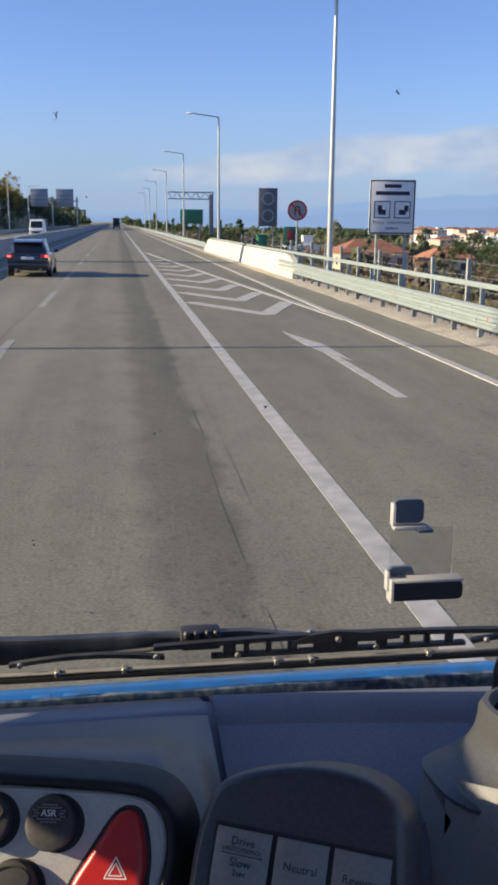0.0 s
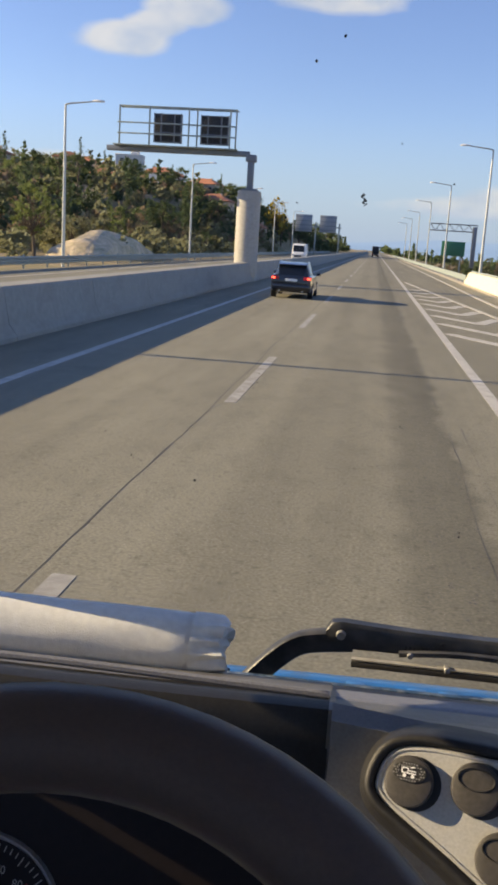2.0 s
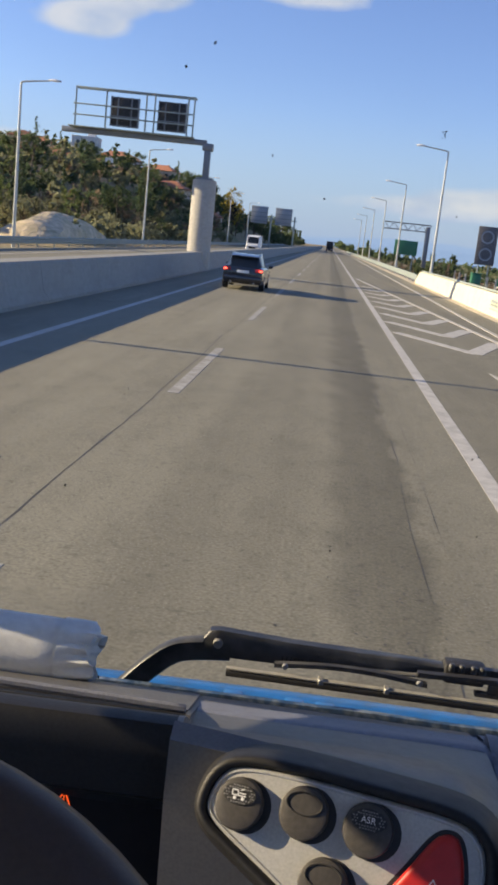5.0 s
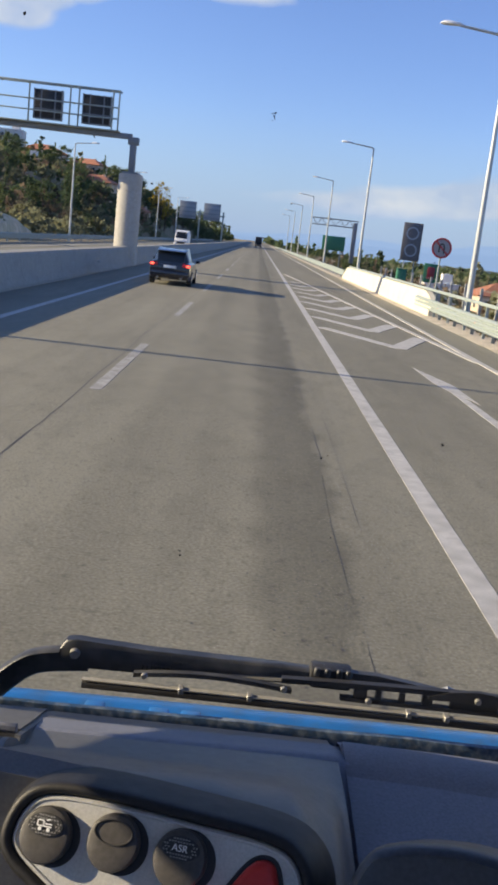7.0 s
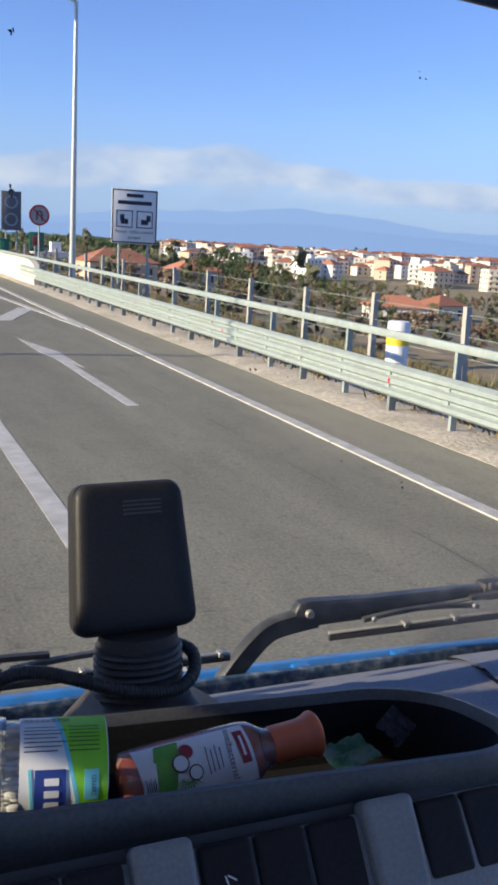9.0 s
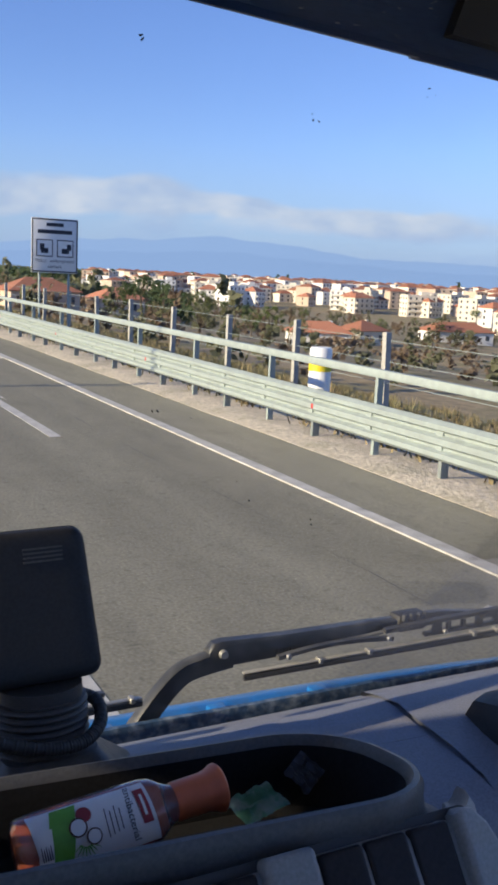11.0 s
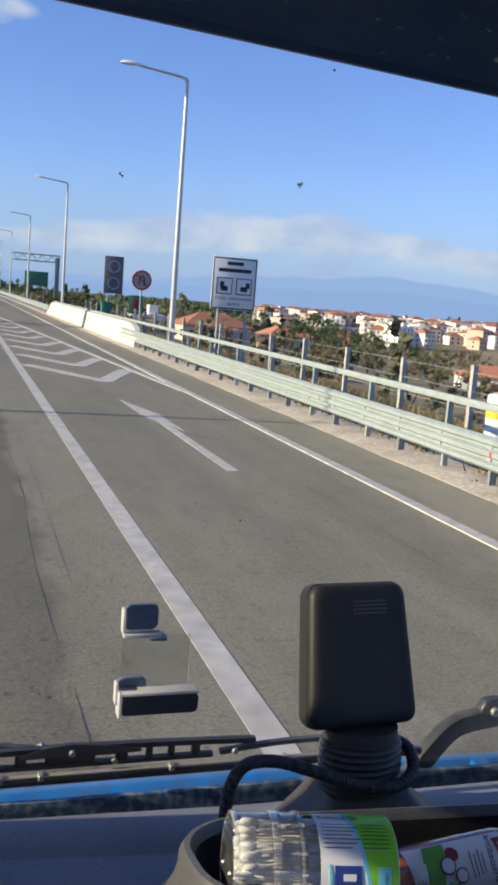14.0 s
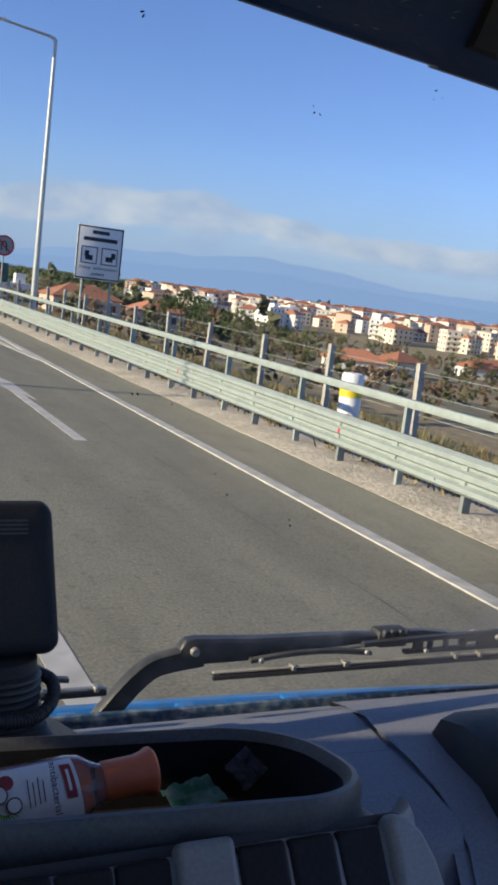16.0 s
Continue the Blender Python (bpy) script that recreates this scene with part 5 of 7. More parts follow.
    # cross-sections from the rear bumper forward: y, half width, sill, waist height
    for y, hw, z0, z1 in ((0.0, 0.72, 0.42, 0.80), (0.05, 0.84, 0.30, 0.98), (0.35, 0.88, 0.24, 1.00), (1.0, 0.905, 0.22, 0.99), (2.6, 0.91, 0.22, 0.96), (3.3, 0.90, 0.22, 0.93), (4.2, 0.86, 0.24, 0.80), (4.55, 0.72, 0.34, 0.66)):
        rings.append([(-hw, y, z0 + 0.12), (-hw * 0.94, y, z0), (hw * 0.94, y, z0), (hw, y, z0 + 0.12), (hw, y, (z0 + z1) / 2), (hw * 0.97, y, z1 - 0.06), (hw * 0.88, y, z1), (-hw * 0.88, y, z1), (-hw * 0.97, y, z1 - 0.06), (-hw, y, (z0 + z1) / 2)])
    loft(bm, rings)
    part("body", bm, M["car_body"], c)
    bm = bmesh.new()
    rings = []
    for y, hw, hw2, z1 in ((0.18, 0.76, 0.55, 1.02), (0.42, 0.78, 0.60, 1.42), (0.9, 0.79, 0.63, 1.475), (1.9, 0.79, 0.64, 1.48), (2.5, 0.78, 0.62, 1.43), (3.35, 0.74, 0.60, 0.96)):
        rings.append([(-hw, y, 0.93), (hw, y, 0.93), (hw2, y, z1), (-hw2, y, z1)])
    loft(bm, rings)
    part("glasshouse", bm, M["car_glass"], c, "dark tinted windows")
    bm = bmesh.new()
    loft(bm, [[(-w, y, z), (w, y, z), (w * 0.96, y, z + 0.035), (-w * 0.96, y, z + 0.035)] for y, w, z in ((0.22, 0.55, 1.40), (0.42, 0.62, 1.44), (0.9, 0.65, 1.49), (1.9, 0.655, 1.495), (2.5, 0.63, 1.445))])
    part("roof", bm, M["car_body"], c)
    for x in (-0.6, 0.6):
        part("roof_rail", tube(bmesh.new(), [(x, 0.5, 1.49), (x, 0.7, 1.55), (x, 2.0, 1.56), (x, 2.3, 1.49)], 0.018, 8), M["car_body"], c)
    for s in (-1, 1):
        bm = box(bmesh.new(), (s * 0.70, 0.03, 0.86), (0.34, 0.1, 0.15), bevel=0.03)
        lamp = part("tail_light", bm, M["tail"], c, "red tail light")
        part("brake_lamp", box(bmesh.new(), (s * 0.76, -0.022, 0.86), (0.14, 0.02, 0.08), bevel=0.008), M["brake_lit"], lamp, "lit brake lamp")
        part("mirror", box(bmesh.new(), (s * 0.98, 3.05, 1.0), (0.2, 0.12, 0.14), bevel=0.04), M["car_body"], c)
        part("exhaust", cyl(bmesh.new(), (s * 0.5, 0.0, 0.32), (s * 0.5, 0.15, 0.32), 0.045, seg=12), M["bolt"], c)
    part("bumper", box(bmesh.new(), (0, 0.03, 0.48), (1.62, 0.16, 0.26), bevel=0.06), M["car_body"], c)
    part("number_plate", box(bmesh.new(), (0, -0.012, 0.78), (0.52, 0.02, 0.11), bevel=0.005), M["white"], c, "white plate with plain bars")
    for y in (0.85, 3.65):
        for s in (-1, 1):
            wheel_at(c, s * 0.80, y, 0.33)
    return c


estate_car(pose(-3.85, 40.0, 0))


def van(m):
    v = thing("delivery_van", m, "white delivery van on the opposite carriageway", "van")
    bm = bmesh.new()
    rings = []
    for y, hw, z0, z1 in ((0.0, 0.85, 0.45, 0.95), (0.1, 0.96, 0.35, 1.15), (0.9, 1.0, 0.32, 1.30), (1.7, 1.0, 0.32, 2.35), (2.3, 1.0, 0.32, 2.55), (5.4, 1.0, 0.35, 2.55), (5.5, 0.96, 0.45, 2.45)):
        rings.append([(-hw, y, z0), (hw, y, z0), (hw, y, z1 * 0.7), (hw * 0.9, y, z1), (-hw * 0.9, y, z1), (-hw, y, z1 * 0.7)])
    loft(bm, rings)
    part("body", bm, M["white"], v)
    bm = bmesh.new()
    loft(bm, [[(-0.82, 0.95, 1.38), (0.82, 0.95, 1.38), (0.78, 1.66, 2.25), (-0.78, 1.66, 2.25)], [(-0.82, 0.90, 1.42), (0.82, 0.90, 1.42), (0.78, 1.60, 2.28), (-0.78, 1.60, 2.28)]])
    part("windscreen", bm, M["car_glass"], v)
    part("grille", box(bmesh.new(), (0, 0.0, 0.75), (1.1, 0.08, 0.3), bevel=0.03), M["black"], v)
    for s in (-1, 1):
        part("headlight", box(bmesh.new(), (s * 0.72, 0.03, 0.9), (0.3, 0.1, 0.2), bevel=0.04), M["alloy"], v)
        for y in (0.95, 4.4):
            wheel_at(v, s * 0.88, y, 0.36)
    return v


van(pose(-11.6, 138.0, 0))


def lorry(m):
    v = thing("lorry", m, "dark box lorry far ahead seen from behind", "lorry")
    part("cargo_box", box(bmesh.new(), (0, 3.5, 2.35), (2.4, 7.0, 2.6), bevel=0.05), M["steel_dark"], v)
    part("rear_door", box(bmesh.new(), (0, -0.03, 2.35), (2.2, 0.06, 2.4), bevel=0.02), M["black"], v)
    part("chassis", box(bmesh.new(), (0, 3.8, 0.85), (1.0, 8.0, 0.3), bevel=0.03), M["black"], v)
    part("cab", box(bmesh.new(), (0, 8.0, 1.8), (2.3, 1.9, 2.4), bevel=0.12), M["white"], v)
    part("rear_bumper", box(bmesh.new(), (0, 0.05, 0.6), (2.3, 0.12, 0.2), bevel=0.02), M["black"], v)
    for s in (-1, 1):
        part("tail_light", box(bmesh.new(), (s * 0.95, 0.0, 0.85), (0.35, 0.1, 0.16), bevel=0.02), M["tail"], v)
        for y in (1.6, 7.6):
            wheel_at(v, s * 1.0, y, 0.48, 0.3)
    return v


lorry(pose(-0.4, 330.0, 0))


# ---- lorry cab: shell ----
cab = thing("cab_shell", Matrix(), "unseen lorry cab shell with pale bounce lining and open window apertures", "vehicle cab", kind="structure")
# unseen roof round an open hatch, added to let sky light in
bm = bmesh.new()
for c, size in (((-0.68, 0.05, 2.93), (0.64, 2.1, 0.06)), ((1.08, 0.05, 2.93), (0.64, 2.1, 0.06)), ((0.2, 0.78, 2.93), (1.12, 0.64, 0.06)), ((0.2, -0.72, 2.93), (1.12, 0.56, 0.06))):
    box(bm, c, size)
part("roof", bm, M["liner"], cab)
# unseen rear wall round a wide rear window, added to brighten the dashboard
bm = bmesh.new()
for c, s in (((0.2, -0.95, 1.32), (2.4, 0.06, 0.94)), ((0.2, -0.95, 2.80), (2.4, 0.06, 0.22)), ((-0.88, -0.95, 2.24), (0.24, 0.06, 0.90)), ((1.28, -0.95, 2.24), (0.24, 0.06, 0.90))):
    box(bm, c, s)
part("rear_wall", bm, M["liner"], cab)
bm = box(bmesh.new(), (0.2, 0.1, 0.85), (2.4, 2.1, 0.06), bevel=0.02)
part("floor", bm, M["liner"], cab)
for x in (-1.0, 1.40):
    bm = box(bmesh.new(), (x, 0.05, 1.275), (0.06, 2.06, 0.81), bevel=0.02)
    part("door_panel", bm, M["liner"], cab)
    bm = bmesh.new()
    if x < 0:  # deep unseen sun block, a small quarter window cut in its front to shape the sun patch
        for yc, ys, zc, zs in ((-0.15, 1.66, 2.495, 0.82), (0.865, 0.23, 2.085, 0.21), (0.715, 0.07, 2.1375, 0.105), (0.82, 0.28, 2.6215, 0.567)):
            box(bm, (x, yc, zc), (0.06, ys, zs))
    else:
        box(bm, (x, 0.02, 2.77), (0.06, 2.0, 0.28), bevel=0.02)
    part("door_header", bm, M["liner"], cab)
    bm = box(bmesh.new(), (x, -0.62 if x < 0 else -0.85, 2.16), (0.06, 0.66 if x < 0 else 0.2, 0.96), bevel=0.02)
    part("rear_pillar", bm, M["liner"], cab)
    s = 1 if x > 0 else -1
    bm = tube(bmesh.new(), [(x, 1.17, 1.55), (x, 1.085, 1.9), (x, 0.955, 2.4), (x - s * 0.02, 0.82, 2.9)], [0.045, 0.04, 0.035, 0.05], 12)
    part("front_pillar", bm, M["grey_dash"], cab)
    # unseen plate beside each pillar, added to keep stray sun off the dash
    bm = loft(bmesh.new(), [[(x - 0.033, y0, z), (x + 0.033, y0, z), (x + 0.033, y1, z), (x - 0.033, y1, z)] for z, y0, y1 in ((1.985, 0.90, 1.05), (2.15, 0.90, 1.01), (2.42, 0.88, 0.94))])
    part("pillar_trim", bm, M["grey_dash"], cab)
bm = box(bmesh.new(), (0.2, 0.90, 2.81), (2.36, 0.12, 0.22), bevel=0.03)
part("header", bm, M["liner"], cab)
bm = box(bmesh.new(), (0.2, 1.05, 1.30), (2.4, 0.05, 0.62), bevel=0.02)
part("bulkhead", bm, M["black_dash"], cab)

# painted outer skin, lower body and front wheels
for x in (-1.0, 1.40):
    s = 1 if x > 0 else -1
    part("door_skin", box(bmesh.new(), (x + s * 0.042, 0.05, 1.02), (0.02, 2.06, 1.30), bevel=0.006), M["blue_paint"], cab, "blue painted door")
    part("upper_skin", box(bmesh.new(), (x + s * 0.042, -0.62 if s < 0 else -0.85, 2.28), (0.02, 0.66 if s < 0 else 0.2, 1.2), bevel=0.006), M["blue_paint"], cab)
    tyre = part("wheel", tube(bmesh.new(), [(x - s * 0.30, 0.1, 0.5), (x - s * 0.27, 0.1, 0.5), (x - s * 0.02, 0.1, 0.5), (x + s * 0.01, 0.1, 0.5)], [0.46, 0.5, 0.5, 0.46], 32), M["tyre"], cab, "black tyre")
    part("rim", tube(bmesh.new(), [(x + s * 0.005, 0.1, 0.5), (x + s * 0.02, 0.1, 0.5)], [0.29, 0.25], 28), M["alloy"], tyre, "steel rim")
part("rear_skin", box(bmesh.new(), (0.2, -0.992, 1.32), (2.42, 0.02, 0.96), bevel=0.006), M["blue_paint"], cab)
part("roof_skin", box(bmesh.new(), (0.2, 0.86, 2.972), (2.42, 0.5, 0.02), bevel=0.006), M["blue_paint"], cab)
part("lower_body", box(bmesh.new(), (0.2, 1.0, 0.62), (2.3, 0.5, 0.5), bevel=0.04), M["black_dash"], cab, "dark bumper")
part("axle_beam", box(bmesh.new(), (0.2, 0.1, 0.55), (1.9, 0.2, 0.16), bevel=0.02), M["steel_dark"], cab)

# blue outer panel below the windscreen
front = thing("front_panel", Matrix(), "bright blue painted cab front panel below the windscreen", "body panel")
bm = bmesh.new()
prof = [(1.19, 1.575), (1.20, 1.588), (1.225, 1.598), (1.25, 1.602), (1.275, 1.599), (1.295, 1.585), (1.305, 1.55), (1.32, 1.30), (1.30, 1.0), (1.22, 1.0)]
loft(bm, [[(x, y - 0.03 * ((x - 0.2) / 1.2) ** 2, z - 0.012 * ((x - 0.2) / 1.2) ** 4) for y, z in prof] for x in spaced(((-1.02, 1.42, 24),))])
part("panel", bm, M["blue_paint"], front)
for x in (-0.36, -0.27, -0.225, 0.62, 0.80, 0.98):
    bm = box(bmesh.new(), (x, 1.21, 1.602), (0.028, 0.05, 0.012), bevel=0.003)
    part("clip", bm, M["blue_paint"], front)

# windscreen, leaning back, with its grimy lower band
screen = thing("windscreen", Matrix(), "large dusty windscreen with a grimy dark lower edge", "windscreen", kind="structure")


def screen_y(z, x=0.2):
    return 1.14 - 0.26 * (z - 1.62) - 0.03 * ((x - 0.2) / 1.2) ** 2


bm = bmesh.new()
loft(bm, [[(x, screen_y(z, x), z) for x in spaced(((-0.96, 1.36, 16),))] for z in (1.625, 1.9, 2.3, 2.72)], closed=False)
pane = part("pane", bm, M["glass"], screen)
pane.visible_shadow = False
bm = bmesh.new()
loft(bm, [[(x, 1.172 + dy - 0.03 * ((x - 0.2) / 1.2) ** 2, z + 0.0025 * noise.noise((x * 9, z * 3, 0))) for dy, z in ((0, 1.50), (0, 1.624), (0.004, 1.631), (0.012, 1.631), (0.014, 1.50))] for x in spaced(((-1.0, 1.40, 60),))])
part("lower_edge", bm, M["grime"], screen, "grimy spotted lower edge")

# dried specks of squashed insects and dirt on the glass
specks = bmesh.new()
for k in range(46):
    x, z = rng.uniform(-0.75, 1.15), rng.uniform(1.9, 2.6)
    for j in range(rng.choice((1, 1, 2, 3))):
        c = Vector((x + rng.gauss(0, 0.004), 0, z + rng.gauss(0, 0.006)))
        c.y = screen_y(c.z, c.x) + 0.002
        r = rng.uniform(0.0006, 0.0016)
        box(specks, c, (r * rng.uniform(0.6, 2.2), 0.0008, r * rng.uniform(0.6, 2.0)), rot=Matrix.Rotation(rng.uniform(0, 3), 4, "Y"))
# larger clusters stand for single insects stuck to the glass
for x, z, s in ((0.319, 2.277, 3.2), (0.136, 2.402, 1.8), (0.313, 2.412, 2.2), (0.535, 2.473, 2.0), (-0.401, 2.28, 3.0), (-0.202, 2.373, 1.6), (-0.432, 2.432, 1.8), (-0.712, 2.24, 2.0)):
    for j in range(6):
        c = Vector((x + rng.gauss(0, 0.0005) * s, 0, z + rng.gauss(0, 0.0008) * s))
        c.y = screen_y(c.z, c.x) + 0.002
        box(specks, c, (0.0006 * s * rng.uniform(0.4, 1.6), 0.0008, 0.0009 * s * rng.uniform(0.4, 1.8)), rot=Matrix.Rotation(rng.uniform(0, 3), 4, "Y"))
tagged(part("dirt_specks", specks, surf("dried_insects_and_dirt", (0.03, 0.028, 0.026), 0.8, grain=(200.0, 0.3)), screen, smooth=0), kind="stuff")

# ---- wipers ----


def wiper(m):
    w = thing("windscreen_wiper", m, "black parked windscreen wiper with dusty arm and long blade", "wiper", "windscreen wipers")
    bm = bmesh.new()
    path = [(-0.562, 1.185, 1.553), (-0.520, 1.19, 1.602), (-0.484, 1.195, 1.643), (-0.450, 1.20, 1.671), (-0.418, 1.20, 1.681), (-0.37, 1.20, 1.687)]
    rings = []
    pts = smooth_line(path, 3)
    for i, p in enumerate(pts):
        d = (pts[min(i + 1, len(pts) - 1)] - pts[max(i - 1, 0)]).normalized()
        up = Vector((0, -1, 0)).cross(d).normalized()
        h = 0.0155
        t = 0.010
        rings.append([p + up * a * h + Vector((0, b * t, 0)) for a, b in ((1, -0.7), (1, 0.8), (0.85, 1), (-0.85, 1), (-1, 0.8), (-1, -0.7), (-0.86, -1), (0.3, -0.82), (0.86, -1))])
    loft(bm, rings)
    part("lower_arm", bm, M["arm"], w, "dusty curved lower arm")
    bm = bmesh.new()
    rings = []
    for x, h, z in ((-0.408, 0.006, 1.697), (-0.40, 0.0165, 1.697), (-0.385, 0.020, 1.696), (-0.36, 0.0195, 1.695), (-0.28, 0.017, 1.694), (-0.20, 0.0145, 1.696), (-0.115, 0.0095, 1.700), (-0.075, 0.007, 1.701), (-0.055, 0.005, 1.701)):
        rings.append([(x, 1.20 + dy, z + dz * h) for dy, dz in ((-0.010, -0.9), (-0.010, 0.7), (-0.007, 1.0), (0.008, 1.0), (0.010, 0.8), (0.010, -0.9))])
    loft(bm, rings)
    arm = part("arm", bm, M["arm"], w, "thick ribbed black arm")
    part("pivot_bolt", cyl(bmesh.new(), (-0.387, 1.192, 1.698), (-0.387, 1.183, 1.698), 0.0075, 0.006, 14), M["bolt"], arm, "worn steel bolt")
    part("hole", cyl(bmesh.new(), (-0.245, 1.19, 1.699), (-0.245, 1.1885, 1.699), 0.0025, seg=10), M["black"], arm)
    bm = bmesh.new()
    for k in range(7):
        box(bm, (-0.295 + 0.006 * k, 1.1895, 1.688), (0.0025, 0.002, 0.008), bevel=0.0006, seg=1)
    part("ribs", bm, M["black"], arm, smooth=0)
    part("spring_rod", tube(bmesh.new(), smooth_line([(-0.20, 1.193, 1.688), (-0.12, 1.19, 1.690), (-0.06, 1.19, 1.695)], 4), 0.0036, 8), M["strip"], arm, "bright rod")
    bm = box(bmesh.new(), (-0.043, 1.20, 1.700), (0.058, 0.03, 0.030), bevel=0.006)
    coupler = part("coupler", bm, M["rubber"], w, "chunky black coupler")
    bm = bmesh.new()
    for dx in (-0.020, -0.006, 0.010, 0.022):
        box(bm, (-0.043 + dx, 1.183, 1.7115), (0.008, 0.008, 0.012), bevel=0.002, seg=1)
    part("teeth", bm, M["arm"], coupler)
    bm = bmesh.new()
    loft(bm, [[(x, 1.198 + dy, z + dz) for dy, dz in ((-0.005, -h), (-0.005, h), (0.006, h), (0.006, -h))] for x, z, h in ((-0.02, 1.703, 0.007), (0.02, 1.7035, 0.006), (0.07, 1.698, 0.005), (0.118, 1.692, 0.004))])
    part("arm_tip", bm, M["arm"], w)
    bm = tube(bmesh.new(), [(0.10, 1.185, 1.697), (0.113, 1.18, 1.706), (0.124, 1.18, 1.702), (0.128, 1.18, 1.694)], [0.005, 0.0065, 0.006, 0.004], 10)
    part("jet", bm, M["bolt"], w, "small washer jet")
    # blade: rubber, bright strip, spine with slots, levers and rivets
    bm = box(bmesh.new(), (0.14, 1.155, 1.672), (1.02, 0.006, 0.008), bevel=0.001)
    blade = part("blade", bm, M["rubber"], w, "long black rubber blade")
    bm = box(bmesh.new(), (0.14, 1.157, 1.679), (1.02, 0.008, 0.0022), bevel=0.0006)
    part("strip", bm, M["strip"], blade, "thin bright strip")
    bm = bmesh.new()
    for x0, x1, zm in ((-0.305, -0.095, 1.694), (0.35, 0.60, 1.695)):
        n = 12
        loft(bm, [[(x0 + (x1 - x0) * k / n, 1.17 + dy, 1.684 + (zm - 1.686) * math.sin(math.pi * k / n) + dz) for dy, dz in ((-0.004, 0.0), (-0.004, 0.006), (0.005, 0.006), (0.005, 0.0))] for k in range(n + 1)])
    part("lever", bm, M["arm"], blade)
    bm = bmesh.new()
    for x, wide in ((-0.004, 0.018), (0.020, 0.008), (0.0515, 0.008), (0.0855, 0.014), (0.148, 0.064), (0.2155, 0.016), (0.2525, 0.009), (0.2825, 0.009), (0.316, 0.012)):
        box(bm, (x, 1.172, 1.6905), (wide, 0.007, 0.020), bevel=0.001, seg=1)
    loft(bm, [[(x, 1.172 + dy, 1.6975 + 0.006 * math.sin(math.pi * (x + 0.11) / 0.51) + dz) for dy, dz in ((-0.005, 0.0), (-0.005, 0.007), (0.005, 0.007), (0.005, 0.0))] for x in spaced(((-0.11, 0.40, 14),))])
    loft(bm, [[(x, 1.172 + dy, 1.6815 + dz) for dy, dz in ((-0.005, 0.0), (-0.005, 0.0055), (0.005, 0.0055), (0.005, 0.0))] for x in spaced(((-0.03, 0.34, 6),))])
    loft(bm, [[(x, 1.168 + dy, z - h + dz * h) for dy, dz in ((-0.005, 0.0), (-0.003, 2.0), (0.004, 2.0), (0.006, 0.0))] for x, z, h in ((0.085, 1.700, 0.002), (0.115, 1.705, 0.006), (0.150, 1.7065, 0.008), (0.195, 1.704, 0.006), (0.24, 1.7015, 0.002))])
    part("slotted_spine", bm, M["rubber"], blade, "slotted black spine")
    for x, z in ((-0.29, 1.689), (-0.106, 1.691), (0.007, 1.687), (0.15, 1.703), (0.205, 1.689), (0.37, 1.690), (0.50, 1.688)):
        part("rivet", cyl(bmesh.new(), (x, 1.164, z), (x, 1.1595, z), 0.0045, 0.0036, 12), M["bolt"], blade)
    for x in (-0.24, -0.15, 0.06, 0.11, 0.28, 0.44, 0.56, 0.635):
        part("clamp", box(bmesh.new(), (x, 1.156, 1.679), (0.007, 0.014, 0.008), bevel=0.001, seg=1), M["bolt"], blade)
    return w


first_wiper = wiper(pose(0, 0, 0))
copy_thing(first_wiper, pose(1.176, 0.0, 0.010, 0, 0, 0))

# ---- dashboard ----
dash = thing("dashboard", Matrix(), "long navy and grey plastic lorry dashboard with dusty edges", "dashboard")
bm = bmesh.new()
prof = [(1.075, 1.56), (1.07, 1.66), (1.05, 1.688), (1.025, 1.697), (1.0, 1.706), (0.972, 1.7075), (0.955, 1.7055), (0.90, 1.704), (0.82, 1.700), (0.765, 1.692), (0.750, 1.682), (0.742, 1.66), (0.74, 1.52)]
loft(bm, [[(x, y, z - 0.010 * min(1, max(0, (x - 0.05) / 0.3))) for y, z in prof] for x in spaced(((-0.0445, 0.2, 8), (0.2, 0.94, 14)))], closed=False)
part("centre_deck", bm, M["navy"], dash, "navy centre deck with a raised lip")
part("deck_ridge", tube(bmesh.new(), smooth_line([(-0.04, 0.768, 1.6925), (0.05, 0.767, 1.692), (0.16, 0.766, 1.6905)], 3), 0.0022, 8), M["grey_dash"], dash, "dusty ridge along the front of the deck")
bm = bmesh.new()
lipp = [(1.010, 1.690), (1.006, 1.7105), (0.99, 1.7125), (0.968, 1.7108), (0.957, 1.7088), (0.949, 1.7068), (0.938, 1.7042), (0.938, 1.7000)]
loft(bm, [[(x, y - 0.05 * (x - 0.1), z - 0.010 * min(1, max(0, (x - 0.05) / 0.3)) - (0.0065 * min(1, max(0, (x - 0.66) / 0.2)) if z > 1.705 else 0)) for y, z in lipp] for x in spaced(((-0.0445, 0.2, 8), (0.2, 0.94, 14)))])
part("top_lip", bm, M["lip_grey"], dash, "pale lilac-grey flat lip along the windscreen")
bm = bmesh.new()
near_lip = [(1.010, 1.690), (1.006, 1.7085), (0.985, 1.7145), (0.968, 1.7205), (0.960, 1.7235), (0.953, 1.7240), (0.948, 1.7232), (0.945, 1.7180)]
loft(bm, [[(x, y + 0.02 * min(0, x + 0.06), z) for y, z in near_lip] for x in spaced(((-0.3885, -0.0565, 10),))])
part("top_lip", bm, M["navy"], dash)
bm = bmesh.new()
loft(bm, [[(x, y, z) for y, z in ((1.075, 1.5), (1.07, 1.65), (1.045, 1.685), (1.00, 1.703), (0.97, 1.7105), (0.95, 1.7035), (0.86, 1.694), (0.80, 1.68), (0.79, 1.5))] for x in (-0.062, -0.040)])
part("seam_gap", bm, M["navy"], dash, "narrow sunken joint")
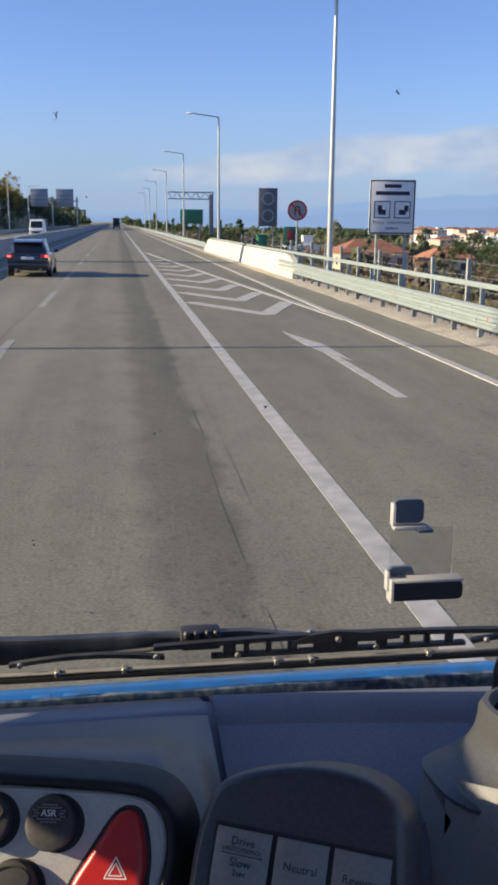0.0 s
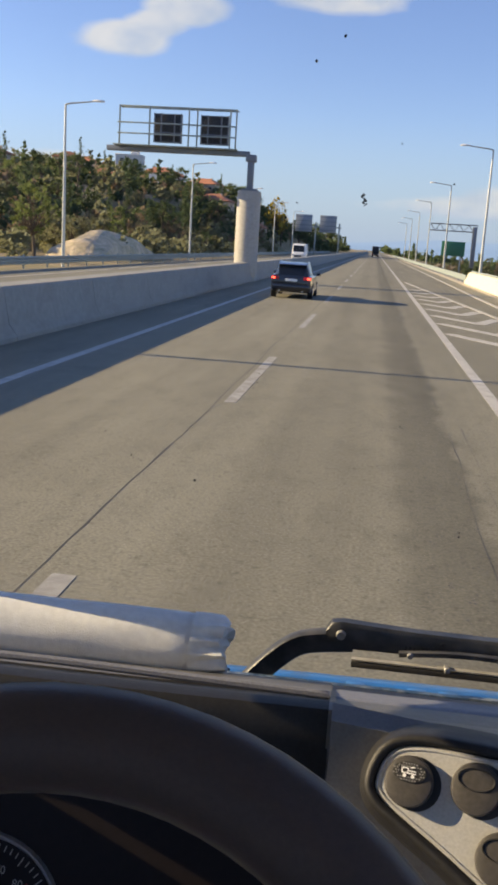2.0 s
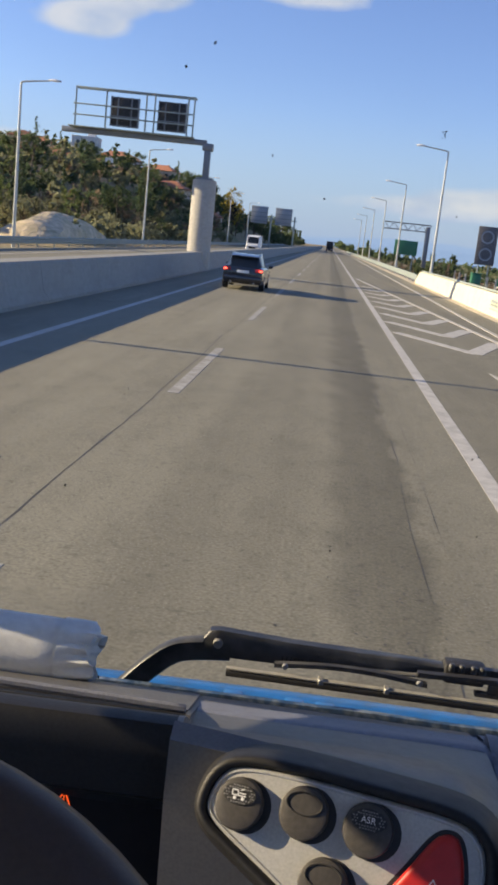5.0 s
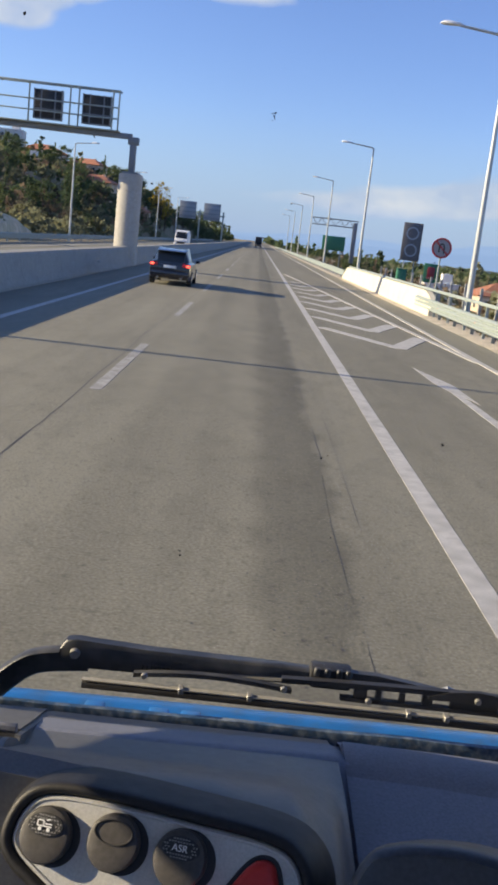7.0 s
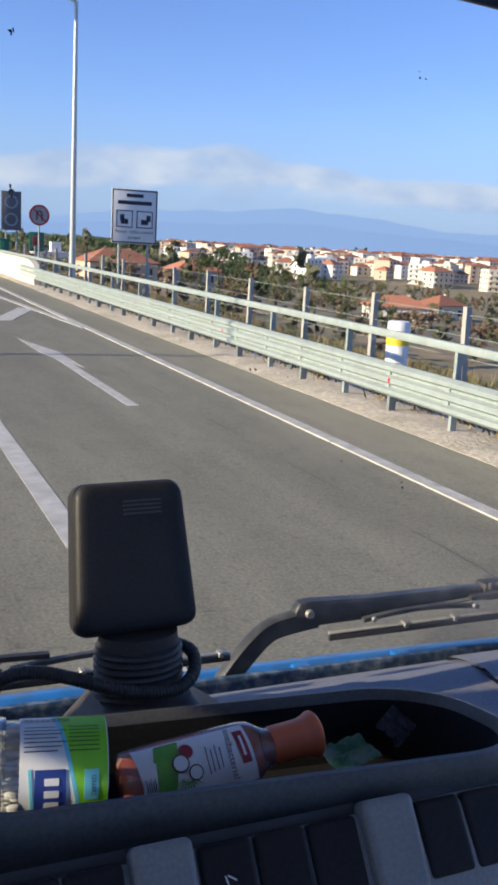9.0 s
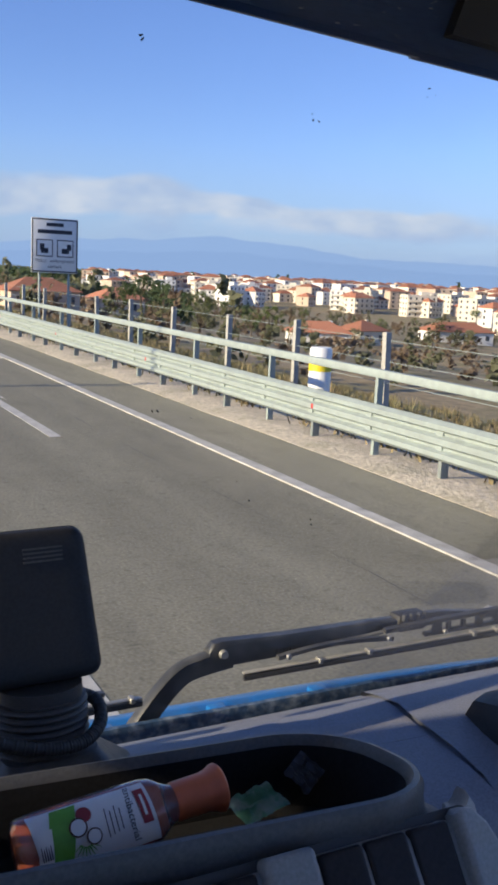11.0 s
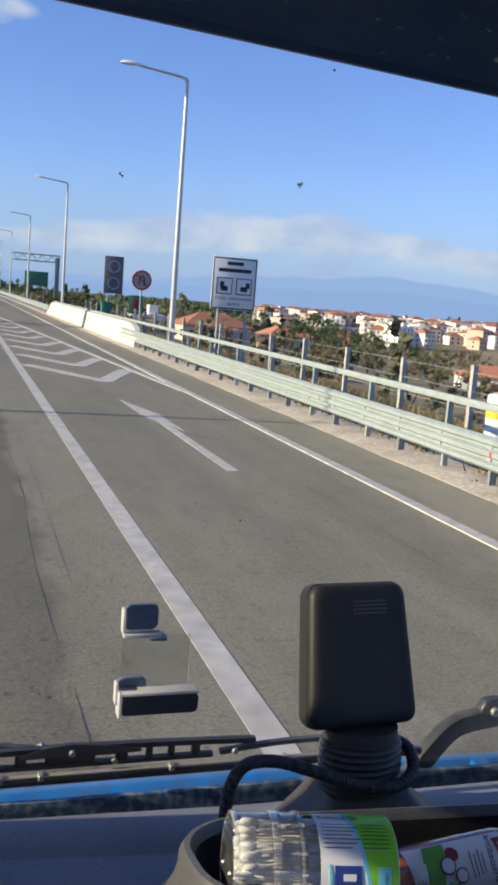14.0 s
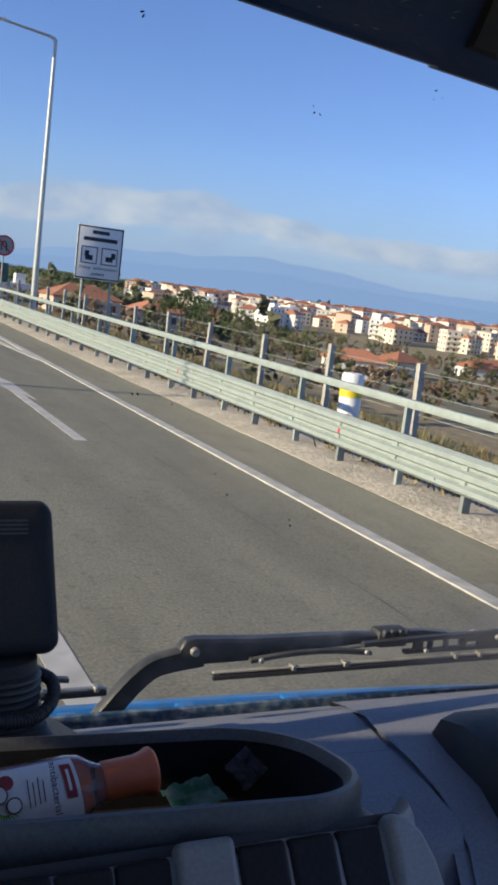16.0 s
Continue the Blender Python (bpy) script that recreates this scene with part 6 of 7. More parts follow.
# left section: back slope and hump that carries the switch panel
bm = bmesh.new()


def hump(x):
    """Profile of the left deck at x: (y, z) from the windscreen towards the cab."""
    t = blend(x, ((-0.40, 1.0), (-0.20, 0.97), (-0.125, 0.86), (-0.080, 0.58), (-0.0565, 0.05)))
    crest = 1.735 + 0.084 * t
    yf = 0.708 - 0.20 * (x + 0.21) * 0.7
    return [(1.075, 1.56), (1.07, 1.66), (1.05, 1.689), (1.02, 1.700), (0.985, 1.712), (0.955, 1.722), (0.90, 1.728 + 0.006 * t), (0.84, 1.728 + 0.038 * t), (0.80, 1.725 + 0.064 * t), (0.77, 1.722 + 0.080 * t), (yf + 0.025, crest - 0.003 - 0.04 * (1 - t)), (yf, crest - 0.008 - 0.05 * (1 - t)), (yf - 0.005, crest - 0.06 - 0.05 * (1 - t)), (yf + 0.03, 1.52)]


loft(bm, [[(x, y, z) for y, z in hump(x)] for x in spaced(((-0.388, -0.14, 10), (-0.14, -0.0565, 9)))], closed=False)
part("switch_hump", bm, M["hump"], dash, "grey rounded hump round the switch panel")
# instrument hood
bm = bmesh.new()
hoodp = [(1.075, 1.56), (1.07, 1.655), (1.05, 1.688), (1.02, 1.700), (0.96, 1.722), (0.91, 1.742), (0.885, 1.752), (0.878, 1.748), (0.872, 1.756), (0.84, 1.776), (0.822, 1.783), (0.808, 1.782), (0.80, 1.772), (0.798, 1.745), (0.800, 1.705), (0.81, 1.695), (0.90, 1.69), (0.93, 1.45)]
loft(bm, [[(x, y, z + 0.004 * math.sin((x + 0.39) * 4)) for y, z in hoodp] for x in spaced(((-0.97, -0.39, 14),))], closed=False)
part("instrument_hood", bm, M["hood"], dash, "black overhanging instrument hood")
bm = bmesh.new()
loft(bm, [[(-0.392, y, z) for y, z in hoodp], [(-0.386, y, z) for y, z in hoodp]])
part("hood_end", bm, M["hump"], dash)
bm = bmesh.new()
loft(bm, [[(x, y, z + 0.004 * math.sin((x + 0.39) * 4)) for y, z in ((1.050, 1.686), (1.050, 1.6910), (1.02, 1.7030), (0.985, 1.7155), (0.96, 1.7250), (0.93, 1.7370), (0.908, 1.7455), (0.906, 1.7370))] for x in spaced(((-0.97, -0.392, 12),))])
part("hood_top", bm, M["hump"], dash, "grey upper skin of the instrument hood")
part("hood_ridge", tube(bmesh.new(), [(-0.95, 0.899, 1.752), (-0.7, 0.899, 1.7545), (-0.393, 0.897, 1.752)], 0.005, 8), M["navy"], dash)
# lower fascia
bm = bmesh.new()
loft(bm, [[(x, y, z) for y, z in ((0.80, 1.66), (0.76, 1.60), (0.74, 1.45), (0.70, 1.2), (0.80, 1.1), (0.98, 1.1), (0.98, 1.66))] for x in (-0.388, 0.2, 1.37)])
part("lower_fascia", bm, M["black_dash"], dash)
bm = box(bmesh.new(), (-0.68, 0.99, 1.38), (0.58, 0.06, 0.6), bevel=0.01)
part("cluster_back", bm, M["black"], dash)
# passenger side
bm = bmesh.new()
pprof = [(1.075, 1.56), (1.07, 1.655), (1.05, 1.683), (1.02, 1.692), (0.97, 1.703), (0.95, 1.700), (0.86, 1.698), (0.80, 1.69), (0.74, 1.66), (0.70, 1.60), (0.69, 1.45)]
loft(bm, [[(x, y - 0.02 * (x - 0.94), z) for y, z in pprof] for x in (0.943, 1.05, 1.2, 1.37)], closed=False)
part("passenger_deck", bm, M["navy"], dash)
bm = bmesh.new()
loft(bm, [[(x, y, z - 0.007) for y, z in pprof] for x in (0.925, 0.96)], closed=False)
part("seam_backing", bm, M["navy"], dash)
bm = bmesh.new()
rings = []
for x, s in ((1.0, 0.4), (1.012, 0.9), (1.04, 1.0), (1.2, 1.0), (1.36, 1.0)):
    rings.append([(x, 0.82 + (y - 0.82) * s, 1.70 + (z - 1.70) * s) for y, z in ((0.93, 1.69), (0.91, 1.728), (0.86, 1.742), (0.78, 1.735), (0.71, 1.69), (0.66, 1.60), (0.68, 1.5), (0.9, 1.5))])
loft(bm, rings)
part("passenger_pod", bm, M["hood"], dash, "black rounded pod at the passenger side")

# centre console block under the tray with its switch bank
bm = bmesh.new()
cons = [(0.800, 1.68), (0.785, 1.735), (0.70, 1.735), (0.640, 1.74), (0.628, 1.795), (0.612, 1.800), (0.602, 1.808), (0.594, 1.820), (0.585, 1.828), (0.575, 1.8255), (0.545, 1.79), (0.50, 1.70), (0.48, 1.55), (0.60, 1.40), (0.80, 1.40)]


def cons_at(x):
    """The console narrows and rounds off at both ends."""
    e = 0.0
    if x < 0.154:
        e = (0.154 - x) / 0.008
    if x > 0.68:
        e = (x - 0.68) / 0.09
    e = min(1.0, e)
    k = (1 - math.sqrt(max(0, 1 - e * e))) * (0.10 if x < 0.3 else 1.0)
    tilt = -0.040 * (x - 0.35)
    cut = min(1.0, max(0.0, (0.197 - x) / 0.056))
    out = []
    for y, z in cons:
        w = min(1.0, max(0.0, (0.70 - y) / 0.09))
        out.append((0.70 + (y - 0.70) * (1 - 0.75 * k) + 0.118 * cut * w, 1.70 + (z - 1.70) * (1 - 0.22 * k) + tilt * 0.55 - (0.050 * cut * w if z > 1.68 else 0.0)))
    return out


loft(bm, [[(x, y, z) for y, z in cons_at(x)] for x in [0.146, 0.1475, 0.150, 0.154, 0.162, 0.171, 0.179, 0.187, 0.194, 0.200, 0.215, 0.3, 0.4, 0.5, 0.6, 0.68, 0.71, 0.735, 0.752, 0.762, 0.768]])
console = part("console", bm, M["grey_dash"], dash, "grey console with a row of switches")



def tray_at(p, z):
    """The tray turns and leans a little towards the windscreen."""
    y = p.y - 0.07 * (p.x - 0.40)
    return (p.x, y, z + 0.006 - 0.026 * (p.x - 0.26) - 0.20 * (y - 0.615))


tray = thing("dash_tray", Matrix(), "deep dark oblong storage tray with a rolled rim", "tray")
bm = bmesh.new()
rings = []
TX, TH = 0.4505, 0.2525
for grow, flare, z in ((0.006, 0.0, 1.758), (0.018, 0.027, 1.767), (0.0235, 0.040, 1.7725), (0.0235, 0.040, 1.7765), (0.0215, 0.031, 1.783), (0.0180, 0.019, 1.792), (0.0150, 0.009, 1.803), (0.0130, 0.003, 1.815), (0.0125, 0, 1.829), (0.012, 0, 1.840), (0.008, 0, 1.847), (0.003, 0, 1.848), (-0.001, 0, 1.842), (-0.006, 0, 1.822), (-0.012, 0, 1.775), (-0.03, 0, 1.768)):
    ring = []
    for p in oblong(TX, 0.705, TH + grow, 0.090 + grow, 0.076 + grow, 10):
        e = min(1, max(0, (abs(p.x - TX) / TH - 0.66) / 0.39)) ** 2
        ring.append(tray_at(Vector((p.x + math.copysign(flare * e, p.x - TX), p.y)), z + 0.08 * flare * e))
    rings.append(ring)
loft(bm, rings, caps=False)
part("shell", bm, M["tray_dark"], tray)
# inner skin and floor in a black that paints the tray's shade
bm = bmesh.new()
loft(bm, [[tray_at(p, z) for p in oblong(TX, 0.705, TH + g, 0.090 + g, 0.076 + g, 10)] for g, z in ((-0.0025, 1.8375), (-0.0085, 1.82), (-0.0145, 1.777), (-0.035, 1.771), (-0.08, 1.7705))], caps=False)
part("liner", bm, M["tray_lining_shade"], tray, "tray lining blackened to stand for the shade inside", smooth=60)
part("mat", box(bmesh.new(), (0.437, 0.70, 1.752), (0.36, 0.06, 0.012)), M["tray_lining_shade"], tray)

# switches in the bank: blank keys between raised dividers
bank_m = local((0.3475, 0.5775, 1.8310), (1, 0.02, -0.022), (0, 0.62, 0.78))
bank = thing("switch_bank", bank_m, "row of black rocker switches between grey dividers", "switch bank")
key = finish("key", slab(bmesh.new(), oblong(0, -0.030, 0.0203, 0.028, 0.004, 3), -0.004, 0.0055, 0.003), M["rocker"], 40)
div = finish("divider", slab(bmesh.new(), oblong(0, -0.028, 0.0222, 0.034, 0.006, 4), -0.004, 0.0125, 0.005), M["grey_dash"], 40)
key_xs = [-0.1217, -0.0790, -0.0363, 0.058, 0.101, 0.1437, 0.238, 0.281, 0.324]
for x in key_xs:
    q = part("rocker_key", key, None, bank)
    q.location = (x, 0, 0)
for x in (0.011, 0.191):
    q = part("divider", div, None, bank)
    q.location = (x, 0, 0)
for x, side in ((-0.171, -1), (0.371, 1)):  # rounded ends of the row
    loop = [Vector((px * side, py)) for px, py in ((-0.022, -0.075), (-0.022, -0.03), (-0.0215, 0.002), (-0.015, 0.0065), (-0.002, 0.004), (0.012, -0.010), (0.021, -0.032), (0.025, -0.055), (0.0255, -0.075))]
    q = part("end_cap", slab(bmesh.new(), loop if side < 0 else loop[::-1], -0.02, 0.0125, 0.005), M["grey_dash"], bank, "rounded grey end cap")
    q.location, q.rotation_euler = (x, -0.002, -0.001 - 0.003 * (side > 0)), (0, 0.17 * side, 0)
bm = slab(bmesh.new(), oblong(0.10, -0.03, 0.275, 0.036, 0.01, 3), -0.012, -0.0035)
part("recess", bm, M["black"], bank)


def icon(parent, loops, m, name="symbol"):
    bm = bmesh.new()
    for lp in loops:
        slab(bm, [Vector(p) for p in lp], 0.0, 0.0003)
    q = part(name, bm, M["mark"], parent, "pale symbol", smooth=0)
    q.matrix_basis = m
    return q


def bar(x0, y0, x1, y1, w):
    d = Vector((x1 - x0, y1 - y0))
    s = Vector((d.y, -d.x)).normalized() * w / 2
    a, b = Vector((x0, y0)), Vector((x1, y1))
    return [a - s, a + s, b + s, b - s]


def dot(x, y, r, n=14):
    return [Vector((x + r * math.cos(2 * math.pi * k / n), y + r * math.sin(2 * math.pi * k / n))) for k in range(n)]


on_key = 0.0057
icon(bank, [dot(0, 0, 0.0065)], Matrix.Translation((-0.1217, -0.0315, on_key)))
icon(bank, [bar(-0.006, 0, 0.006, 0, 0.0016), bar(-0.004, -0.002, -0.007, -0.007, 0.001), bar(0, -0.002, 0, -0.008, 0.001), bar(0.004, -0.002, 0.007, -0.007, 0.001), bar(-0.004, 0.003, 0.004, 0.003, 0.0022)], Matrix.Translation((-0.0790, -0.030, on_key)))
icon(bank, [bar(-0.003, -0.008, -0.003, 0.007, 0.001), bar(0.004, -0.008, 0.004, 0.007, 0.001), bar(-0.003, 0.007, 0.004, 0.007, 0.001), bar(-0.003, -0.008, 0.004, -0.008, 0.001), bar(-0.006, -0.004, -0.006, 0.004, 0.001)], Matrix.Translation((-0.0363, -0.030, on_key)))
icon(bank, [dot(0.003, -0.006, 0.002), bar(-0.004, 0.006, -0.002, -0.002, 0.001), bar(-0.002, 0.006, 0.004, 0.002, 0.001), bar(-0.003, -0.003, 0.004, -0.002, 0.0012)], Matrix.Translation((0.058, -0.030, on_key)))

# ---- switch panel ----
pan_m = local((-0.21, 0.67, 1.80), (0.972, -0.231, 0.04), (0.08, 0.49, 0.868))
panel = thing("dash_switches", pan_m, "silver-grey switch plate with round black buttons in a black bezel", "switches")
outline = smooth_loop([(-0.138, -0.016), (-0.131, 0.007), (-0.112, 0.0185), (-0.068, 0.0215), (0.004, 0.0193), (0.064, 0.0163), (0.087, 0.007), (0.096, -0.014), (0.0935, -0.043), (0.081, -0.067), (0.055, -0.083), (0.02, -0.093), (-0.0164, -0.091), (-0.040, -0.080), (-0.075, -0.060), (-0.111, -0.041), (-0.131, -0.029)], 4)
part("plate", slab(bmesh.new(), outline, -0.01, 0.002, 0.0015), M["silver"], panel, "grained silver plate")
bm = bmesh.new()
rings = []
for g, z in ((0.0005, -0.004), (0.0008, 0.003), (0.0024, 0.0055), (0.0045, 0.0064), (0.0075, 0.0058), (0.0098, 0.0030), (0.0118, -0.004), (0.016, -0.014), (0.022, -0.04)):
    rings.append([(p.x, p.y, z) for p in grown(outline, g)])
loft(bm, rings, caps=False)
part("bezel", bm, M["hood"], panel, "rounded black bezel")
part("inner_rim", loft(bmesh.new(), [[(p.x, p.y, z) for p in grown(outline, g)] for g, z in ((-0.0045, 0.0018), (-0.0035, 0.0032), (-0.002, 0.0032), (-0.001, 0.0018))], caps=False), M["silver"], panel)


def button(x, y, text="", pad=False):
    holder = part("button", slab(bmesh.new(), dot(x + 0.0045, y - 0.001, 0.0225, 30), 0.0, 0.0026), M["black"], panel, "round black push button")
    bm = bmesh.new()
    rings = []
    for r, z, dy in ((0.0205, 0.001, 0), (0.0205, 0.010, 0), (0.0195, 0.0118, 0), (0.017, 0.0125, 0), (0.010, 0.0128, 0), (0.002, 0.013, 0)):
        rings.append([(x + r * math.cos(a), y + r * 1.04 * math.sin(a), z + 0.16 * (-r * math.sin(a)) * (0.5 if math.sin(a) > 0 else 1.0)) for a in (2 * math.pi * k / 30 for k in range(30))])
    loft(bm, rings)
    part("cap", bm, M["black_dash"], holder)
    oval = [Vector((x + 0.015 * math.cos(a), y + 0.0075 + 0.0088 * math.sin(a))) for a in (2 * math.pi * k / 26 for k in range(26))]
    tilt = Matrix.Translation((x, y, 0.0132)) @ Matrix.Rotation(radians(-5), 4, "X") @ Matrix.Translation((-x, -y, 0))
    ov = part("pad", slab(bmesh.new(), oval, -0.002, 0.0006, 0.0005) if not pad else loft(bmesh.new(), [[(p.x, p.y, z) for p in grown(oval, g)] for g, z in ((0.0012, -0.001), (0.0006, 0.0009), (-0.0002, 0.0009), (-0.001, -0.0012))], caps=False), M["rubber"], holder)
    ov.matrix_basis = tilt
    if not pad:
        bm = bmesh.new()
        for i in range(-6, 7):
            for j in range(-3, 4):
                px, py = i * 0.0023 + (0.00115 if j % 2 else 0), j * 0.0022
                if (px / 0.0138) ** 2 + (py / 0.0078) ** 2 < 1 and not (abs(px) < 0.0082 and abs(py) < 0.0036):
                    slab(bm, dot(x + px, y + 0.0075 + py, 0.00075, 6), 0.0004, 0.0014)
        q = part("grip_texture", bm, M["grey_dash"], holder, smooth=0)
        q.matrix_basis = tilt
    if text:
        lettering(text, 0.0072, M["mark"], holder, tilt @ Matrix.Translation((x, y + 0.0075, 0.0022)), thick=0.0004)
    return holder


b1 = button(-0.1085, -0.0105)
icon(b1, [bar(-0.006, -0.001, 0.006, -0.001, 0.001), bar(-0.006, -0.001, -0.006, 0.003, 0.001), bar(-0.006, 0.003, -0.001, 0.003, 0.001), bar(-0.001, 0.003, -0.001, -0.001, 0.001), bar(0.0, 0.001, 0.006, 0.001, 0.001), dot(-0.0035, -0.0032, 0.0015), dot(0.0035, -0.0032, 0.0015), bar(0.001, 0.0035, 0.004, 0.0045, 0.001)], Matrix.Translation((-0.1085, -0.003, 0.0143)))
button(-0.0530, -0.0052, pad=True)
button(0.0012, -0.0060, "ASR")
button(-0.0271, -0.0555, pad=True)
hz = smooth_loop([(0.0536, -0.0010), (0.0647, 0.0055), (0.0745, 0.0005), (0.0806, -0.0230), (0.0804, -0.0443), (0.0745, -0.0575), (0.0278, -0.0725), (0.0178, -0.0670), (0.0215, -0.0510), (0.0385, -0.0240)], 4)
hz_hole = part("hazard_recess", slab(bmesh.new(), grown(hz, 0.0035), 0.0, 0.0026), M["black"], panel)
part("hazard_button", slab(bmesh.new(), hz, 0.0, 0.0115, 0.005), M["hazard"], hz_hole, "rounded triangular red hazard button")
cx, cy = 0.058, -0.040
bm = bmesh.new()
for r0, w in ((0.0105, 0.0008), (0.0062, 0.0007)):
    t3 = [Vector((cx + r0 * math.sin(a), cy + r0 * math.cos(a))) for a in (0, radians(120), radians(240))]
    for i in range(3):
        slab(bm, bar(*t3[i], *t3[(i + 1) % 3], w), 0.0114, 0.0119)
part("triangle_mark", bm, M["mark"], hz_hole, "pale warning triangle", smooth=0)

# ---- gear selector ----
gear_m = local((-0.078, 0.605, 1.825), (0.906, -0.423, 0.0), (0.218, 0.467, 0.857))
gear = thing("gear_selector", gear_m, "push-button gear selector with grey keys in a black housing", "gear selector")
ho = smooth_loop([(-0.0175, -0.12), (-0.0172, -0.06), (-0.0169, -0.0115), (-0.008, 0.024), (0.008, 0.037), (0.03, 0.0455), (0.063, 0.0525), (0.0985, 0.0523), (0.122, 0.0440), (0.1365, 0.028), (0.1430, -0.0114), (0.146, -0.06), (0.150, -0.12), (0.06, -0.125)], 4)
bm = bmesh.new()
rings = []
for g, z in ((0.004, -0.09), (0.003, -0.02), (0.001, -0.004), (-0.002, 0.0035), (-0.006, 0.006), (-0.0095, 0.0045)):
    rings.append([(p.x, p.y, z) for p in grown(ho, g)])
loft(bm, rings)
part("housing", bm, M["gear_black"], gear, "rounded black hood")
bm = slab(bmesh.new(), oblong(0.0665, -0.065, 0.069, 0.068, 0.003, 2), 0.0, 0.0052)
part("well", bm, M["black"], gear)
for a0, a1, word, small, big in ((0.0005, 0.0435, "Drive", True, "D"), (0.0475, 0.0870, "Neutral", False, "N"), (0.0908, 0.1330, "Reverse", False, "R")):
    cxk, hw = (a0 + a1) / 2, (a1 - a0) / 2
    bm = bmesh.new()
    rings = []
    for y, z in ((0.0, 0.0), (0.0, 0.0082), (-0.003, 0.0092), (-0.036, 0.0094), (-0.0385, 0.0082), (-0.041, 0.0078), (-0.043, 0.0098), (-0.075, 0.0112), (-0.095, 0.0100), (-0.097, 0.0)):
        rings.append([(cxk - hw, y, z - 0.0006), (cxk - hw + 0.001, y, z), (cxk + hw - 0.001, y, z), (cxk + hw, y, z - 0.0006)])
    loft(bm, rings, closed=False)
    k = part("gear_key", bm, M["key_grey"], gear, "grey rectangular gear key")
    lettering(word, 0.0082, M["ink"], k, Matrix.Translation((cxk, -0.0085 if small else -0.019, 0.0096)), thick=0.0001)
    if small:
        lettering("(AUTO/DEMO)", 0.0046, M["ink"], k, Matrix.Translation((cxk, -0.0145, 0.0096)), thick=0.0001)
        bm = slab(bmesh.new(), oblong(cxk, -0.0178, 0.0165, 0.00025, 0.0002, 1), 0.0093, 0.0097)
        part("rule", bm, M["ink"], k, smooth=0)
        lettering("Slow", 0.0085, M["ink"], k, Matrix.Translation((cxk, -0.0235, 0.0097)), thick=0.0001)
        lettering("2sec", 0.0062, M["ink"], k, Matrix.Translation((cxk, -0.0305, 0.0097)), thick=0.0001)
    lettering(big, 0.0195, M["ink"], k, Matrix.Translation((cxk - 0.001, -0.058, 0.0108)), thick=0.0001)

# ---- steering wheel ----
wheel = thing("steering_wheel", pose(-0.52, 0.25, 1.785, math.degrees(0.82), 0, 0), "large black leather-grained steering wheel", "steering wheel")
R, r = 0.2345, 0.0300
bm = bmesh.new()
loops = [[((R + r * math.cos(b)) * math.cos(a), (R + r * math.cos(b)) * math.sin(a), r * math.sin(b)) for b in (2 * math.pi * k / 14 for k in range(14))] for a in (2 * math.pi * j / 72 for j in range(73))]
loft(bm, loops, caps=False)
bmesh.ops.remove_doubles(bm, verts=bm.verts, dist=1e-5)
part("rim", bm, M["leather"], wheel, "smooth black leather rim")
for a in (200, 340):
    c, s = math.cos(radians(a)), math.sin(radians(a))
    part("spoke", tube(bmesh.new(), [(0.05 * c, 0.05 * s, -0.04), (0.14 * c, 0.14 * s, -0.03), (0.225 * c, 0.225 * s, 0)], [0.03, 0.02, 0.016], 10), M["black_dash"], wheel)
part("hub", tube(bmesh.new(), [(0, -0.02, -0.08), (0, -0.02, -0.03), (0, -0.02, -0.015)], [0.085, 0.08, 0.06], 28), M["black_dash"], wheel)
part("column", tube(bmesh.new(), [(0, -0.02, -0.06), (0, 0.0, -0.45)], 0.05, 14), M["black_dash"], wheel)

# ---- instrument cluster ----
clus_m = local((-0.66, 0.90, 1.60), (1, 0, 0), (0, 0.45, 0.9))
cluster = thing("instrument_cluster", clus_m, "dark instrument cluster with a round dial", "instrument cluster")
part("face", slab(bmesh.new(), oblong(0.0, -0.08, 0.268, 0.19, 0.03, 4), -0.02, 0.0), M["gauge"], cluster)
DX, DY, DR = -0.112, -0.166, 0.098
dial = part("dial", slab(bmesh.new(), dot(DX, DY, DR, 48), 0.0, 0.003), M["gauge"], cluster, "round black dial")
bm = bmesh.new()
loft(bm, [[(DX + r * math.cos(t), DY + r * math.sin(t), z) for t in (2 * math.pi * k / 48 for k in range(48))] for r, z in ((DR, 0.002), (DR + 0.002, 0.006), (DR + 0.005, 0.006), (DR + 0.007, 0.0))], caps=False)
part("bezel", bm, M["grey_dash"], dial, "grey dial rim")
bm = bmesh.new()
for k in range(53):
    a = radians(-40 + 260 * k / 52)
    r0, r1 = (0.082 if k % 4 == 0 else 0.087), 0.094
    slab(bm, bar(DX + r0 * math.cos(a), DY + r0 * math.sin(a), DX + r1 * math.cos(a), DY + r1 * math.sin(a), 0.0013), 0.0028, 0.0035)
part("scale_marking", bm, M["dial_print"], dial, smooth=0)
for num, a in (("50", 118), ("60", 95), ("70", 72), ("80", 50), ("90", 27), ("100", 5), ("40", 140)):
    lettering(num, 0.013, M["dial_print"], dial, Matrix.Translation((DX + 0.068 * math.cos(radians(a)), DY + 0.068 * math.sin(radians(a)), 0.0033)))
part("needle", slab(bmesh.new(), bar(DX, DY, DX + 0.078 * math.cos(radians(44)), DY + 0.078 * math.sin(radians(44)), 0.0025), 0.0045, 0.0055), M["needle"], dial, smooth=0)
bm = bmesh.new()
t3 = [(0.1285, 0.008), (0.1465, 0.008), (0.1375, 0.025)]
for i in range(3):
    slab(bm, bar(*t3[i], *t3[(i + 1) % 3], 0.0016), 0.0, 0.0006)
